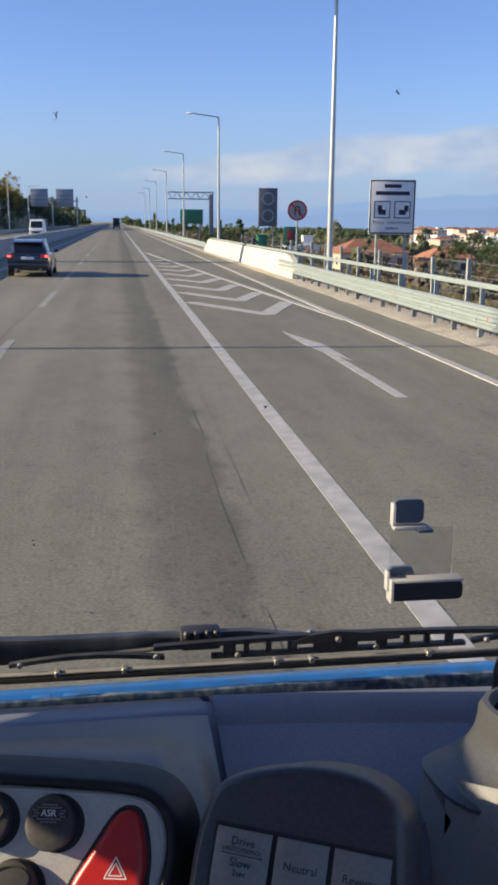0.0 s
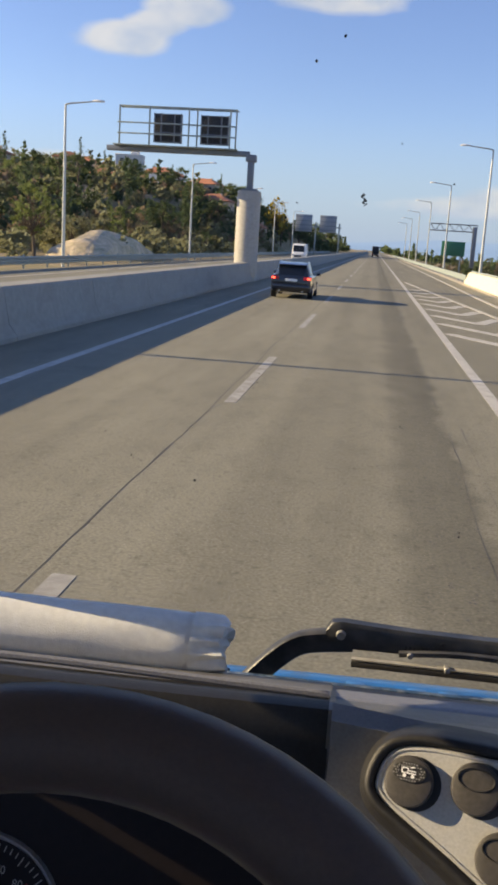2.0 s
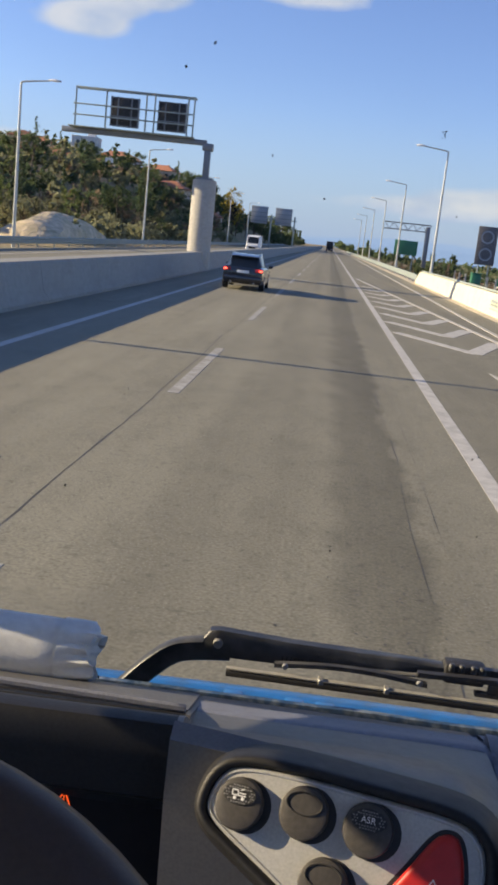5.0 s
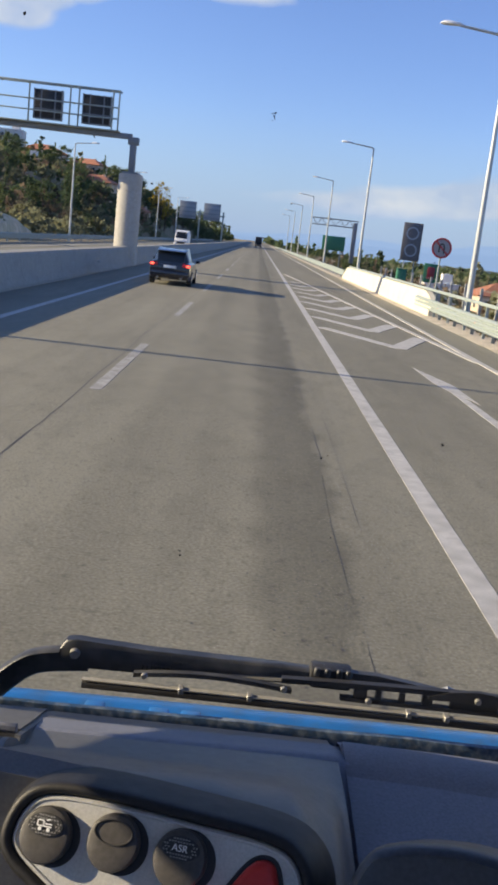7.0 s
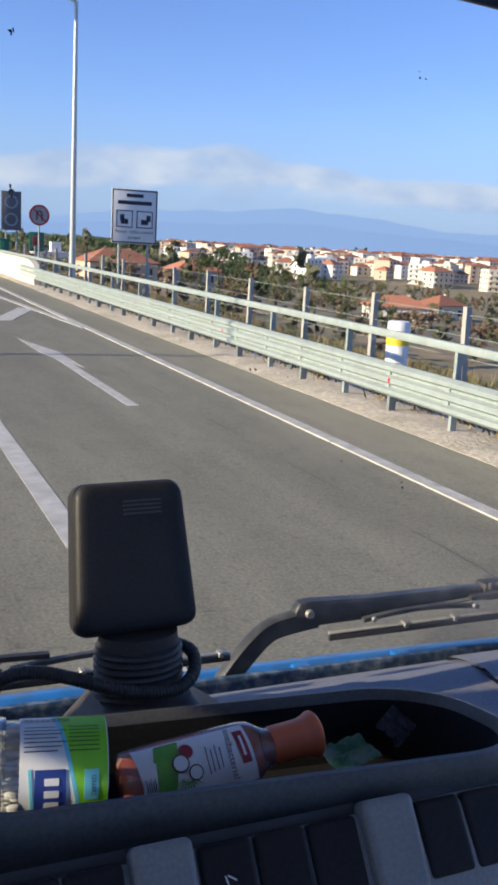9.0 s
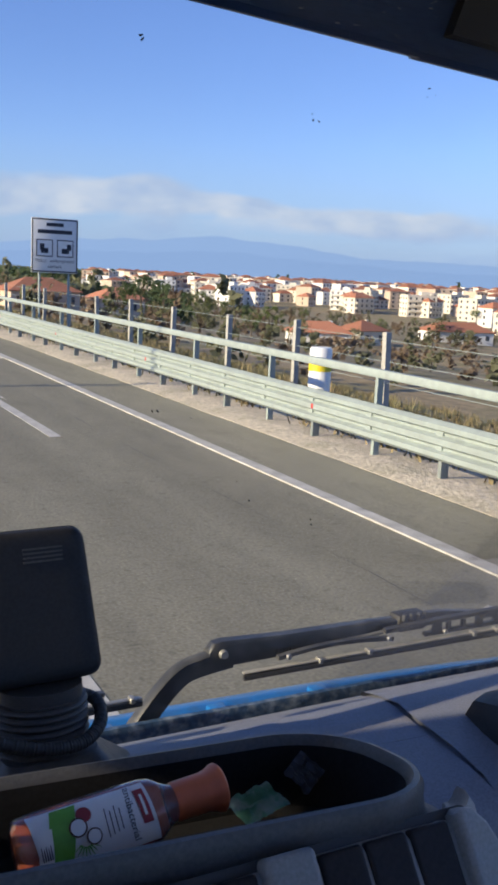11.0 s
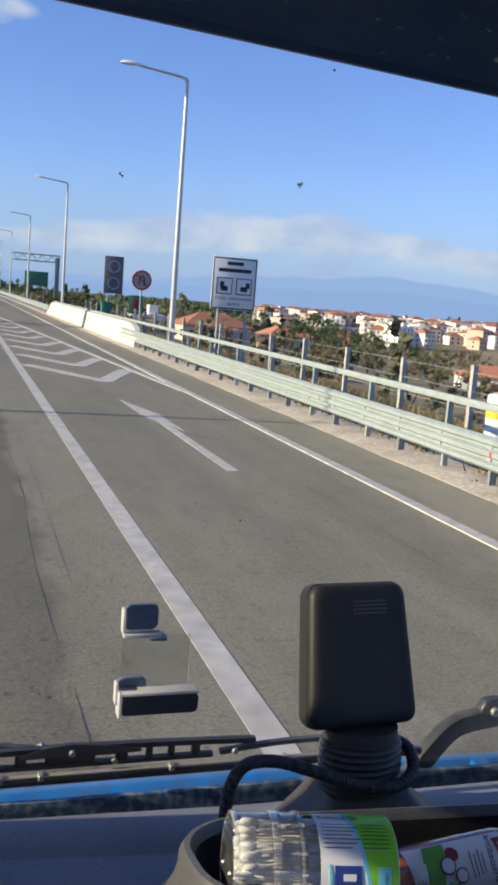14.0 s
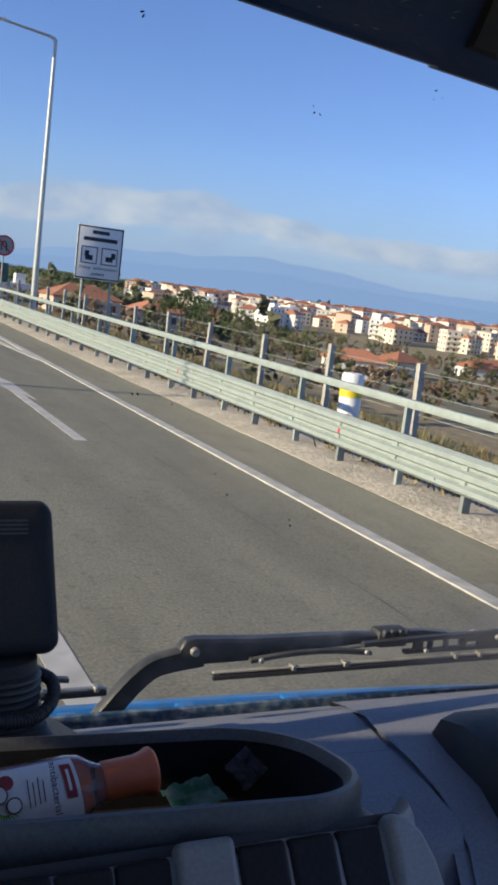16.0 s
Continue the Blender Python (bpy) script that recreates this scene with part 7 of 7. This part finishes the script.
slab(bm, bar(0.1375, 0.013, 0.1375, 0.020, 0.0014), 0.0, 0.0006)
part("warning_lamp", bm, M["warn"], cluster, "small lit orange warning triangle", smooth=0)

# ---- camera monitor on its bellows ----
mon_m = local((0.4555, 0.993, 1.894), (1, 0.05, 0.0), (0.0, 0.31, 0.95))
monitor = thing("camera_monitor", pose(0.4555, 0.985, 1.68), "black plastic monitor on a ribbed rubber neck, seen from behind", "monitor")
inv = monitor.matrix_world.inverted()
shape = [(-0.064, 0.074), (-0.056, 0.082), (0.0, 0.0845), (0.056, 0.082), (0.064, 0.073), (0.0725, -0.060), (0.066, -0.078), (0.05, -0.0825), (0.0, -0.084), (-0.05, -0.0825), (-0.068, -0.077), (-0.0745, -0.060)]
face = [Vector((p.x * (0.0665 - 0.0045 * p.y / 0.083) / 0.07 - 0.002, p.y)) for p in oblong(0, 0, 0.07, 0.083, 0.016, 7)]
bm = bmesh.new()
rings = []
for g, z in ((-0.006, -0.022), (-0.001, -0.018), (0.0, -0.010), (0.0, 0.004), (-0.0015, 0.005), (-0.001, 0.0065), (-0.0015, 0.012), (-0.005, 0.0165), (-0.010, 0.018)):
    rings.append([(p.x * (1 + g / 0.075), p.y * (1 + g / 0.083), z) for p in face])
rings += [[(p.x * s, p.y * s, z) for p in face] for s, z in ((0.8, 0.0184), (0.5, 0.0184))]
loft(bm, rings)
case = part("case", bm, M["hood"], monitor, "rounded black case")
case.matrix_basis = inv @ mon_m
bm = bmesh.new()
for k in range(4):
    slab(bm, oblong(0.010, 0.061 - 0.0046 * k, 0.022, 0.0011, 0.001, 2), 0.0172, 0.0192)
q = part("vents", bm, M["black_dash"], monitor, "raised vent louvres")
q.matrix_basis = inv @ mon_m
bm = bmesh.new()
zs = spaced(((1.692, 1.815, 128),))
rings = []
for k, z in enumerate(zs):
    f = (z - 1.692) / 0.123
    rr = 0.050 - 0.004 * f + (0.0052 * abs(math.sin((z - 1.692) * math.pi / 0.0082)) - 0.001 if f < 0.89 else -0.001)
    c = Vector((0.462 - 0.004 * f, 0.965 + 0.004 * f, z))
    rings.append([inv @ (c + Vector((rr * math.cos(a), rr * 0.7 * math.sin(a), 0))) for a in (2 * math.pi * j / 28 for j in range(28))])
loft(bm, rings)
part("bellows", bm, M["black_dash"], monitor, "ribbed rubber neck")
bm = bmesh.new()
rings = []
for z, hx, hy, cx_, cy_ in ((1.655, 0.115, 0.085, 0.475, 0.945), (1.69, 0.105, 0.07, 0.475, 0.95), (1.722, 0.068, 0.055, 0.467, 0.962), (1.745, 0.052, 0.04, 0.463, 0.966)):
    rings.append([inv @ Vector((p.x, p.y, z)) for p in oblong(cx_, cy_, hx, hy, 0.02, 3)])
loft(bm, rings)
part("foot", bm, M["black_dash"], monitor, "flared black foot")
bm = bmesh.new()
pts = smooth_line([(0.287, 0.93, 1.69), (0.286, 0.93, 1.73), (0.290, 0.935, 1.768), (0.308, 0.94, 1.792), (0.34, 0.935, 1.797), (0.375, 0.925, 1.790), (0.42, 0.917, 1.775), (0.46, 0.914, 1.766), (0.495, 0.922, 1.765), (0.518, 0.945, 1.772), (0.522, 0.975, 1.782), (0.50, 1.0, 1.785)], 24)
tube(bm, [inv @ p for p in pts], [0.0072 + 0.0005 * math.sin(k * 2.6) for k in range(len(pts))], 10)
part("cable", bm, M["rubber"], monitor, "corrugated black cable")

# ---- toll tag holder on the glass ----
tag = thing("tag_holder", Matrix(), "two-part white and slate tag holder stuck to the windscreen", "tag holder")
gy_ = 1.045


def clip_flap(x0, x1, z0, z1, name):
    o = oblong((x0 + x1) / 2, (z0 + z1) / 2, (x1 - x0) / 2, (z1 - z0) / 2, 0.008, 4)
    bm = bmesh.new()
    loft(bm, [[(p.x, gy_ + dy, p.y) for p in grown(o, g)] for g, dy in ((0, 0.003), (0, -0.002), (-0.001, -0.003))])
    q = part(name, bm, M["tag_blue"], tag, "slate flap")
    bm = box(bmesh.new(), (x0 - 0.0015, gy_ - 0.006, (z0 + z1) / 2 - 0.002), (0.0038, 0.013, (z1 - z0) * 0.92), bevel=0.0012)
    part("edge", bm, M["tag_white"], q, "white edge")
    return q


up_flap = clip_flap(0.184, 0.2235, 1.913, 1.944, "upper_flap")
part("shelf", box(bmesh.new(), (0.204, gy_ - 0.008, 1.910), (0.044, 0.014, 0.0055), bevel=0.0018), M["tag_white"], up_flap, "white shelf")
part("lip", box(bmesh.new(), (0.222, gy_ - 0.008, 1.9065), (0.020, 0.018, 0.005), bevel=0.0015), M["tag_blue"], up_flap)
clip_flap(0.180, 0.214, 1.828, 1.856, "lower_flap")
bm = bmesh.new()
o = oblong(0.2285, 1.8275, 0.046, 0.0125, 0.007, 4)
loft(bm, [[(p.x, gy_ - d, p.y) for p in grown(o, g)] for g, d in ((-0.001, 0.0), (0, 0.002), (0, 0.016), (-0.0015, 0.018))])
holder = part("tag_body", bm, M["black_dash"], tag, "black tag body")
part("top_edge", box(bmesh.new(), (0.2275, gy_ - 0.0115, 1.8425), (0.090, 0.021, 0.0040), bevel=0.0015), M["tag_white"], holder, "white top edge")
part("side_edge", box(bmesh.new(), (0.1815, gy_ - 0.0115, 1.829), (0.0040, 0.021, 0.031), bevel=0.0014), M["tag_white"], holder, "white side edge")
bm = box(bmesh.new(), (0.2245, gy_ + 0.004, 1.872), (0.082, 0.0016, 0.064), bevel=0.0006)
part("adhesive_pad", bm, M["pad"], tag, "clear adhesive pad").visible_shadow = False

# ---- paper towel roll on the dash ----
roll = thing("paper_roll", Matrix(), "roll of white textured paper towel with a crumpled end", "paper roll")
bm = bmesh.new()
rings = []
for k in range(46):
    x = -0.955 + (0.955 - 0.535) * k / 45
    ring = []
    for j in range(48):
        a = 2 * math.pi * j / 48
        e = max(0, (x + 0.60) / 0.065)
        rr = 0.0430 + 0.0012 * noise.noise((x * 9, math.cos(a) * 2, math.sin(a) * 2)) + e * 0.003 * noise.noise((x * 7, math.cos(a) * 5.5, math.sin(a) * 5.5)) - 0.016 * e * e
        ring.append((x + e * 0.012 * noise.noise((math.cos(a) * 3, math.sin(a) * 3, 7)), 1.066 + rr * math.cos(a), 1.7135 + rr * math.sin(a) + 0.004 * (x + 0.75)))
    rings.append(ring)
inner = [[(x, 1.066 + (y - 1.066) * s, 1.7135 + (z - 1.7135) * s) for x, y, z in rings[-1]] for s in (0.8, 0.5, 0.25)]
inner = [[(x - d + 0.012 * noise.noise((y * 60, z * 60, 3)), y, z) for x, y, z in ring] for ring, d in zip(inner, (0.004, 0.018, 0.03))]
loft(bm, rings + inner)
part("sheet", bm, M["paper"], roll)
bm = bmesh.new()
rings = []
for j in range(9):
    f = j / 8
    ring = []
    for k in range(96):
        a = 2 * math.pi * k / 96
        p = abs(((a * 10 / (2 * math.pi) + 0.45 * math.sin(2 * a + 0.7) + 0.25 * f) % 1) * 2 - 1)
        rad = 0.0437 - 0.0175 * f * (1 - p) * (0.75 + 0.25 * math.sin(3 * a))
        ring.append((-0.576 + 0.043 * f + 0.006 * f * math.sin(4 * a + 1), 1.066 + rad * math.cos(a), 1.7138 + rad * math.sin(a) + 0.0007))
    rings.append(ring)
loft(bm, rings, caps=False)
part("crumpled_end", bm, M["paper"], roll, "crumpled loose end")

# ---- cotton bud jar lying in the tray ----
jar = thing("cotton_bud_jar", local((0.280, 0.683, 1.842), (0.985, -0.16, -0.035), (0, 0.1, 1)) @ Matrix.Scale(0.85, 4), "clear round jar of cotton buds with a lime label", "jar")


def drum_rings(spec, seg=40):
    return [[(x, r * math.cos(a), r * math.sin(a)) for a in (2 * math.pi * k / seg for k in range(seg))] for x, r in spec]


bm = loft(bmesh.new(), drum_rings(((-0.036, 0.0445), (-0.034, 0.0465), (0.072, 0.0465), (0.075, 0.0455), (0.0755, 0.043))))
part("jar_body", bm, M["clear_jar"], jar)
bm = loft(bmesh.new(), drum_rings(((-0.080, 0.038), (-0.0795, 0.044), (-0.077, 0.0475), (-0.070, 0.0485), (-0.046, 0.0485), (-0.043, 0.0497), (-0.033, 0.0497), (-0.032, 0.0482), (-0.020, 0.0482), (-0.018, 0.0495), (-0.012, 0.0495), (-0.011, 0.047))))
lid = part("lid", bm, M["clear_jar"], jar, "clear ribbed plastic lid")
for x0, x1, r0 in ((-0.0795, -0.075, 0.0492), (-0.044, -0.036, 0.0506), (-0.018, -0.0135, 0.0500)):
    bm = loft(bmesh.new(), [drum_rings(((x, rr),))[0] for x, rr in ((x0, r0 - 0.0022), (x0 + 0.001, r0), (x1 - 0.001, r0), (x1, r0 - 0.0022))], caps=False)
    part("rim", bm, M["jar_ring"], lid, "thick clear rim")


def wrap(x0, x1, a0, a1, r, seg=24, slant=0.0):
    """A strip of label round the drum, from angle a0 to a1 in degrees (90 is up)."""
    rows = []
    for k in range(seg + 1):
        a = radians(a0 - 90 + (a1 - a0) * k / seg)
        f = k / seg - 0.5
        rows.append([(x0 + slant * f, r * math.cos(a), r * math.sin(a)), (x1 + (slant * f if x1 < 0.0745 else 0), r * math.cos(a), r * math.sin(a)), (x1 + (slant * f if x1 < 0.0745 else 0), (r - 0.0006) * math.cos(a), (r - 0.0006) * math.sin(a)), (x0 + slant * f, (r - 0.0006) * math.cos(a), (r - 0.0006) * math.sin(a))])
    return loft(bmesh.new(), rows)


lab = part("label", wrap(0.0005, 0.0755, 0, 360, 0.0474, 48), M["label_white"], jar, "white wrap label")
part("lime_band", wrap(0.046, 0.0747, 60, 250, 0.0479, 30, 0.035), M["lime"], lab, "lime green sweep")
part("cyan_line", wrap(0.0425, 0.0462, 60, 250, 0.0480, 30, 0.035), M["cyan"], lab)
part("badge", wrap(0.0135, 0.0395, 151, 204, 0.0481, 12), M["brand_blue"], lab, "dark blue badge")
part("badge_sweep", wrap(0.0095, 0.0122, 150, 204, 0.0480, 12, 0.004), M["cyan"], lab)
part("cyan_badge", wrap(0.055, 0.067, 152, 182, 0.0484, 10), M["cyan"], lab)
rows_bm = bmesh.new()
for k in range(7):
    a = 42 - 5.0 * k
    for x0, x1 in ((0.004, 0.032 + 0.004 * (k % 3)), (0.042, 0.068)):
        rr = 0.0484
        p = [Vector((x, rr * math.cos(radians(a + d)), rr * math.sin(radians(a + d)))) for x in (x0, x1) for d in (0, 1.1)]
        rows_bm.faces.new([rows_bm.verts.new(q) for q in (p[0], p[1], p[3], p[2])])
part("small_print", rows_bm, M["ink"], lab, "thin bars of small print", smooth=0)
bars_bm = bmesh.new()
for k in range(26):
    x = 0.002 + 0.0016 * k
    rr = 0.0484
    w = 0.0005 + 0.0004 * (k * 7 % 3) / 2
    p = [Vector((xx, rr * math.cos(radians(d)), rr * math.sin(radians(d)))) for xx in (x, x + w) for d in (-6, 3)]
    bars_bm.faces.new([bars_bm.verts.new(q) for q in (p[0], p[1], p[3], p[2])])
part("bar_marks", bars_bm, M["ink"], lab, "row of thin dark bars", smooth=0)


def on_drum(x, a, r, spin=0):
    a = radians(a - 90)
    n = Vector((0, math.cos(a), math.sin(a)))
    xx = Vector((1, 0, 0))
    yy = n.cross(xx)
    m = Matrix(((xx.x, yy.x, n.x, x), (xx.y, yy.y, n.y, n.y * r), (xx.z, yy.z, n.z, n.z * r), (0, 0, 0, 1)))
    return m @ Matrix.Rotation(radians(spin), 4, "Z")


for a in (163, 175, 187):
    part("badge_bar", slab(bmesh.new(), oblong(0, 0, 0.0062, 0.0030, 0.0008, 2), 0.0, 0.0004), M["label_white"], lab, "white bar on the badge", smooth=0).matrix_basis = on_drum(0.0275, a, 0.0482)
lettering("TESTED", 0.0052, M["ink"], lab, on_drum(0.0632, 168, 0.0486, 90), thick=0.0001)
stick_mesh = bmesh.new()
tube(stick_mesh, [(0, 0, -0.034), (0, 0, 0.034)], 0.0011, 6)
stick = finish("stick", stick_mesh, M["cotton"], 60)
tip_bm = bmesh.new()
tube(tip_bm, [(0, 0, 0.024), (0, 0, 0.026), (0, 0, 0.031), (0, 0, 0.036), (0, 0, 0.0385)], [0.0012, 0.0026, 0.0031, 0.0026, 0.0008], 8)
tube(tip_bm, [(0, 0, -0.024), (0, 0, -0.026), (0, 0, -0.031), (0, 0, -0.036), (0, 0, -0.0385)], [0.0012, 0.0026, 0.0031, 0.0026, 0.0008], 8)
bud_tip = finish("cotton_tip", tip_bm, M["cotton"], 60)
for k in range(95):
    rad = 0.040 * math.sqrt(rng.random())
    a = rng.uniform(0, 2 * math.pi)
    lean = rng.gauss(0, 0.30)
    m = Matrix.Translation((-0.0345 + rng.gauss(0, 0.0035), rad * math.cos(a), rad * math.sin(a) * 0.98 - 0.002)) @ Matrix.Rotation(rng.uniform(0, 6.28), 4, "X") @ Matrix.Rotation(radians(90) + lean * (1 - rad / 0.05), 4, "Y")
    q = part("cotton_bud", stick, None, jar)
    q.matrix_basis = m
    part("tip", bud_tip, None, q)

# ---- soap bottle lying in the tray ----
bot = thing("soap_bottle", local((0.364, 0.694, 1.808), (0.99, 0.045, 0.070), (-0.10, 0.6, 0.75)) @ Matrix.Scale(0.955, 4), "clear bottle of orange antibacterial soap with a coconut label", "bottle")
spec = ((0.0, 0.020, 0.014), (0.003, 0.027, 0.019), (0.02, 0.0285, 0.020), (0.06, 0.0285, 0.0205), (0.095, 0.0285, 0.0204), (0.112, 0.0283, 0.0202), (0.122, 0.0268, 0.0192), (0.131, 0.0205, 0.0172), (0.138, 0.0165, 0.0155), (0.146, 0.0155, 0.0155))


def flask(spec, lift=0.0, seg=28):
    return loft(bmesh.new(), [[(x, ry * math.cos(a), lift + rz * math.sin(a)) for a in (2 * math.pi * k / seg for k in range(seg))] for x, ry, rz in spec])


part("flask", flask(spec), M["bottle"], bot).visible_shadow = False
bm = bmesh.new()
loft(bm, [[(x, ry * 0.94 * math.cos(a), min(rz * 0.93 * math.sin(a), 0.3 * rz) ) for a in (2 * math.pi * k / 28 for k in range(28))] for x, ry, rz in spec[:-2]])
part("soap", bm, M["soap"], bot, "orange liquid soap")
bm = flask(((0.140, 0.0160, 0.0160), (0.143, 0.0172, 0.0172), (0.172, 0.0175, 0.0175), (0.180, 0.0195, 0.0195), (0.183, 0.0215, 0.0215), (0.186, 0.0218, 0.0218), (0.188, 0.0200, 0.0200), (0.187, 0.016, 0.016)))
part("cap", bm, M["cap"], bot, "flared orange cap")


def decal(x0, x1, u0, u1, lift, skew=0.0):
    """A label patch on the upper side of the flask; u runs across it from -1 to 1."""
    rows = []
    for i in range(13):
        x = x0 + (x1 - x0) * i / 12
        row = []
        for j in range(11):
            u = u0 + (u1 - u0) * j / 10
            a = radians(90 - 62 * u)
            row.append((x + skew * u, (0.0285 + lift) * math.cos(a), (0.0203 + lift) * math.sin(a)))
        rows.append(row)
    return loft(bmesh.new(), rows, closed=False)


lb = part("label", decal(0.013, 0.116, -0.92, 0.88, 0.0006, -0.003), M["label_white"], bot, "white label")
part("green_field", decal(0.024, 0.046, -0.92, 0.80, 0.0014, 0.008), M["label_green"], lb, "green leafy field")
part("notice_patch", decal(0.0145, 0.027, -0.88, 0.30, 0.0020, 0.004), M["label_white"], lb, "white notice patch")
part("brand_patch", decal(0.1035, 0.1125, -0.30, 0.62, 0.0016, -0.003), M["maroon"], lb, "dark red lozenge")
part("brand_bar", decal(0.1065, 0.1090, -0.10, 0.45, 0.0021, -0.002), M["label_white"], lb)
lettering("antibacterial", 0.0088, M["ink"], lb, Matrix.Translation((0.0955, 0.001, 0.0215)) @ Matrix.Rotation(radians(-90), 4, "Z"), thick=0.0001)
part("red_spot", slab(bmesh.new(), dot(0.0, 0, 0.0066, 18), 0.0, 0.0005), M["maroon"], lb).matrix_basis = Matrix.Translation((0.056, 0.0125, 0.0203)) @ Matrix.Rotation(radians(-22), 4, "X")
bm = bmesh.new()
for k in range(9):
    a = radians(-150 + 16 * k)
    slab(bm, [Vector((0.053, -0.007)) + Vector((math.cos(a + d), math.sin(a + d))) * r for d, r in ((0.14, 0.005), (0.0, 0.013 + 0.002 * (k % 2)), (-0.14, 0.005))], 0.0207, 0.0213)
part("palm_leaves", bm, M["label_green"], lb, "green palm leaf picture", smooth=0)
for x, y, s in ((0.049, 0.004, 1.0), (0.0605, -0.006, 0.85)):
    nut = part("coconut", slab(bmesh.new(), dot(0, 0, 0.0078 * s, 20), 0.0, 0.0007), M["coco_brown"], lb, "halved coconut picture")
    nut.matrix_basis = Matrix.Translation((x, y, 0.0221)) @ Matrix.Rotation(radians(-y * 900), 4, "X")
    part("flesh", slab(bmesh.new(), dot(0, 0, 0.0064 * s, 20), 0.0006, 0.0011), M["label_white"], nut)
bm = bmesh.new()
for k in range(4):
    slab(bm, bar(0.0735 + 0.0042 * k, -0.011 + 0.001 * k, 0.0735 + 0.0042 * k, 0.012 - 0.003 * (k % 2), 0.0008), 0.0212, 0.0215)
part("small_print", bm, M["ink"], lb, "thin bars of small print", smooth=0)
bm = bmesh.new()
for k in range(5):
    slab(bm, bar(0.0165 + 0.0019 * k, -0.013, 0.0165 + 0.0019 * k, -0.002 - 0.002 * (k % 2), 0.0006), 0.0209, 0.0223)
part("small_print", bm, M["ink"], lb, smooth=0)

# ---- sachets at the end of the tray ----


def crumpled(name, size, m, material, label, category, seed):
    bm = bmesh.new()
    rows = []
    for i in range(15):
        rows.append([((i / 14 - 0.5) * size[0], (j / 10 - 0.5) * size[1], size[2] * (noise.noise((i * 0.35, j * 0.4, seed)) + 0.6 * noise.noise((i * 0.9, j * 0.8, seed + 4)))) for j in range(11)])
    loft(bm, rows, closed=False)
    bmesh.ops.solidify(bm, geom=bm.faces[:], thickness=0.0012)
    ob = part(name, bm, material, None)
    ob.matrix_world = m
    return tagged(ob, label, category)


crumpled("sachet", (0.052, 0.036, 0.005), pose(0.598, 0.732, 1.775, 8, -4, 12), M["bag_green"], "crumpled green and white plastic sachet in the tray", "sachet", 1.0)
crumpled("foil_wrapper", (0.034, 0.030, 0.005), pose(0.652, 0.738, 1.791, 34, -15, 30), M["foil"], "crumpled dark foil wrapper in the tray", "wrapper", 6.0)

# ---- outer sun visor above the windscreen ----
visor = thing("sun_visor", Matrix(), "scratched dark navy sun visor along the top of the windscreen", "sun visor")
VISOR = ((0.0, 0.0), (0.012, 0.004), (0.060, -0.022), (0.130, -0.060), (0.230, -0.112), (0.395, -0.190))


def visor_at(x, u, out=0.0):
    """A point of the visor's inner side at x, u metres above its lower edge."""
    for (u0, d0), (u1, d1) in zip(VISOR, VISOR[1:]):
        if u <= u1:
            break
    d = d0 + (d1 - d0) * (u - u0) / (u1 - u0)
    return Vector((x, 1.10 + 0.10 * (x - 0.5) + d - out, 2.575 - 0.018 * (x - 0.5) + u))


bm = bmesh.new()
loft(bm, [[visor_at(x, u) for u, d in VISOR] + [visor_at(x, u, -0.007) for u, d in reversed(VISOR)] for x in spaced(((-0.95, 1.035, 20),))])
part("flap", bm, M["visor"], visor, smooth=30)
bm = bmesh.new()
loft(bm, [[visor_at(x, u, -0.009) for u, d in VISOR] + [visor_at(x, u, -0.016) for u, d in reversed(VISOR)] for x in spaced(((1.026, 1.42, 5),))])
part("end_flap", bm, M["visor"], visor, smooth=30)
bm = bmesh.new()
loft(bm, [[visor_at(x, u, 0.012) for u in (0.035, 0.10, 0.38)] + [visor_at(x, u, -0.012) for u in (0.38, 0.10, 0.035)] for x in (1.075, 1.10, 1.25, 1.40)])
part("end_pad", bm, M["hood"], visor, "black corner pad", smooth=30)
marks, smears = bmesh.new(), bmesh.new()
for k in range(150):
    x, u = rng.uniform(-0.1, 1.03), 0.016 + 0.19 * rng.random() ** 1.4
    a = rng.gauss(0.12, 0.3)
    ln, w = rng.uniform(0.002, 0.012), rng.uniform(0.0003, 0.0007)
    p, q = visor_at(x, u, 0.0006), visor_at(x + ln * math.cos(a), u + ln * math.sin(a), 0.0006)
    up_w = Vector((0, 0, w))
    (marks if k % 3 == 0 else smears).faces.new([(marks if k % 3 == 0 else smears).verts.new(c) for c in (p - up_w, q - up_w, q + up_w, p + up_w)])
for x, u in ((0.35, 0.055), (0.62, 0.035), (0.86, 0.05), (0.47, 0.075)):
    for j in range(7):
        a = rng.uniform(0.2, 2.9)
        p = visor_at(x + 0.003 * math.cos(a), u + 0.002 * math.sin(a), 0.0007)
        q = visor_at(x + 0.010 * math.cos(a), u + 0.008 * math.sin(a), 0.0007)
        up_w = Vector((0.0006, 0, 0.0005))
        marks.faces.new([marks.verts.new(c) for c in (p - up_w, q - up_w, q + up_w, p + up_w)])
tagged(part("scratches", marks, M["sign_grey"], visor, "pale scratches and splashes", smooth=0), "pale scratches and splashes", kind="stuff")
tagged(part("scuffs", smears, M["steel_dark"], visor, "fine dull scuffs", smooth=0), "fine dull scuffs", kind="stuff")
part("seam", box(bmesh.new(), visor_at(0.735, 0.15, 0.001), (0.0012, 0.004, 0.20), rot=Matrix.Rotation(radians(27), 4, "X")), M["sign_grey"], visor, smooth=0)
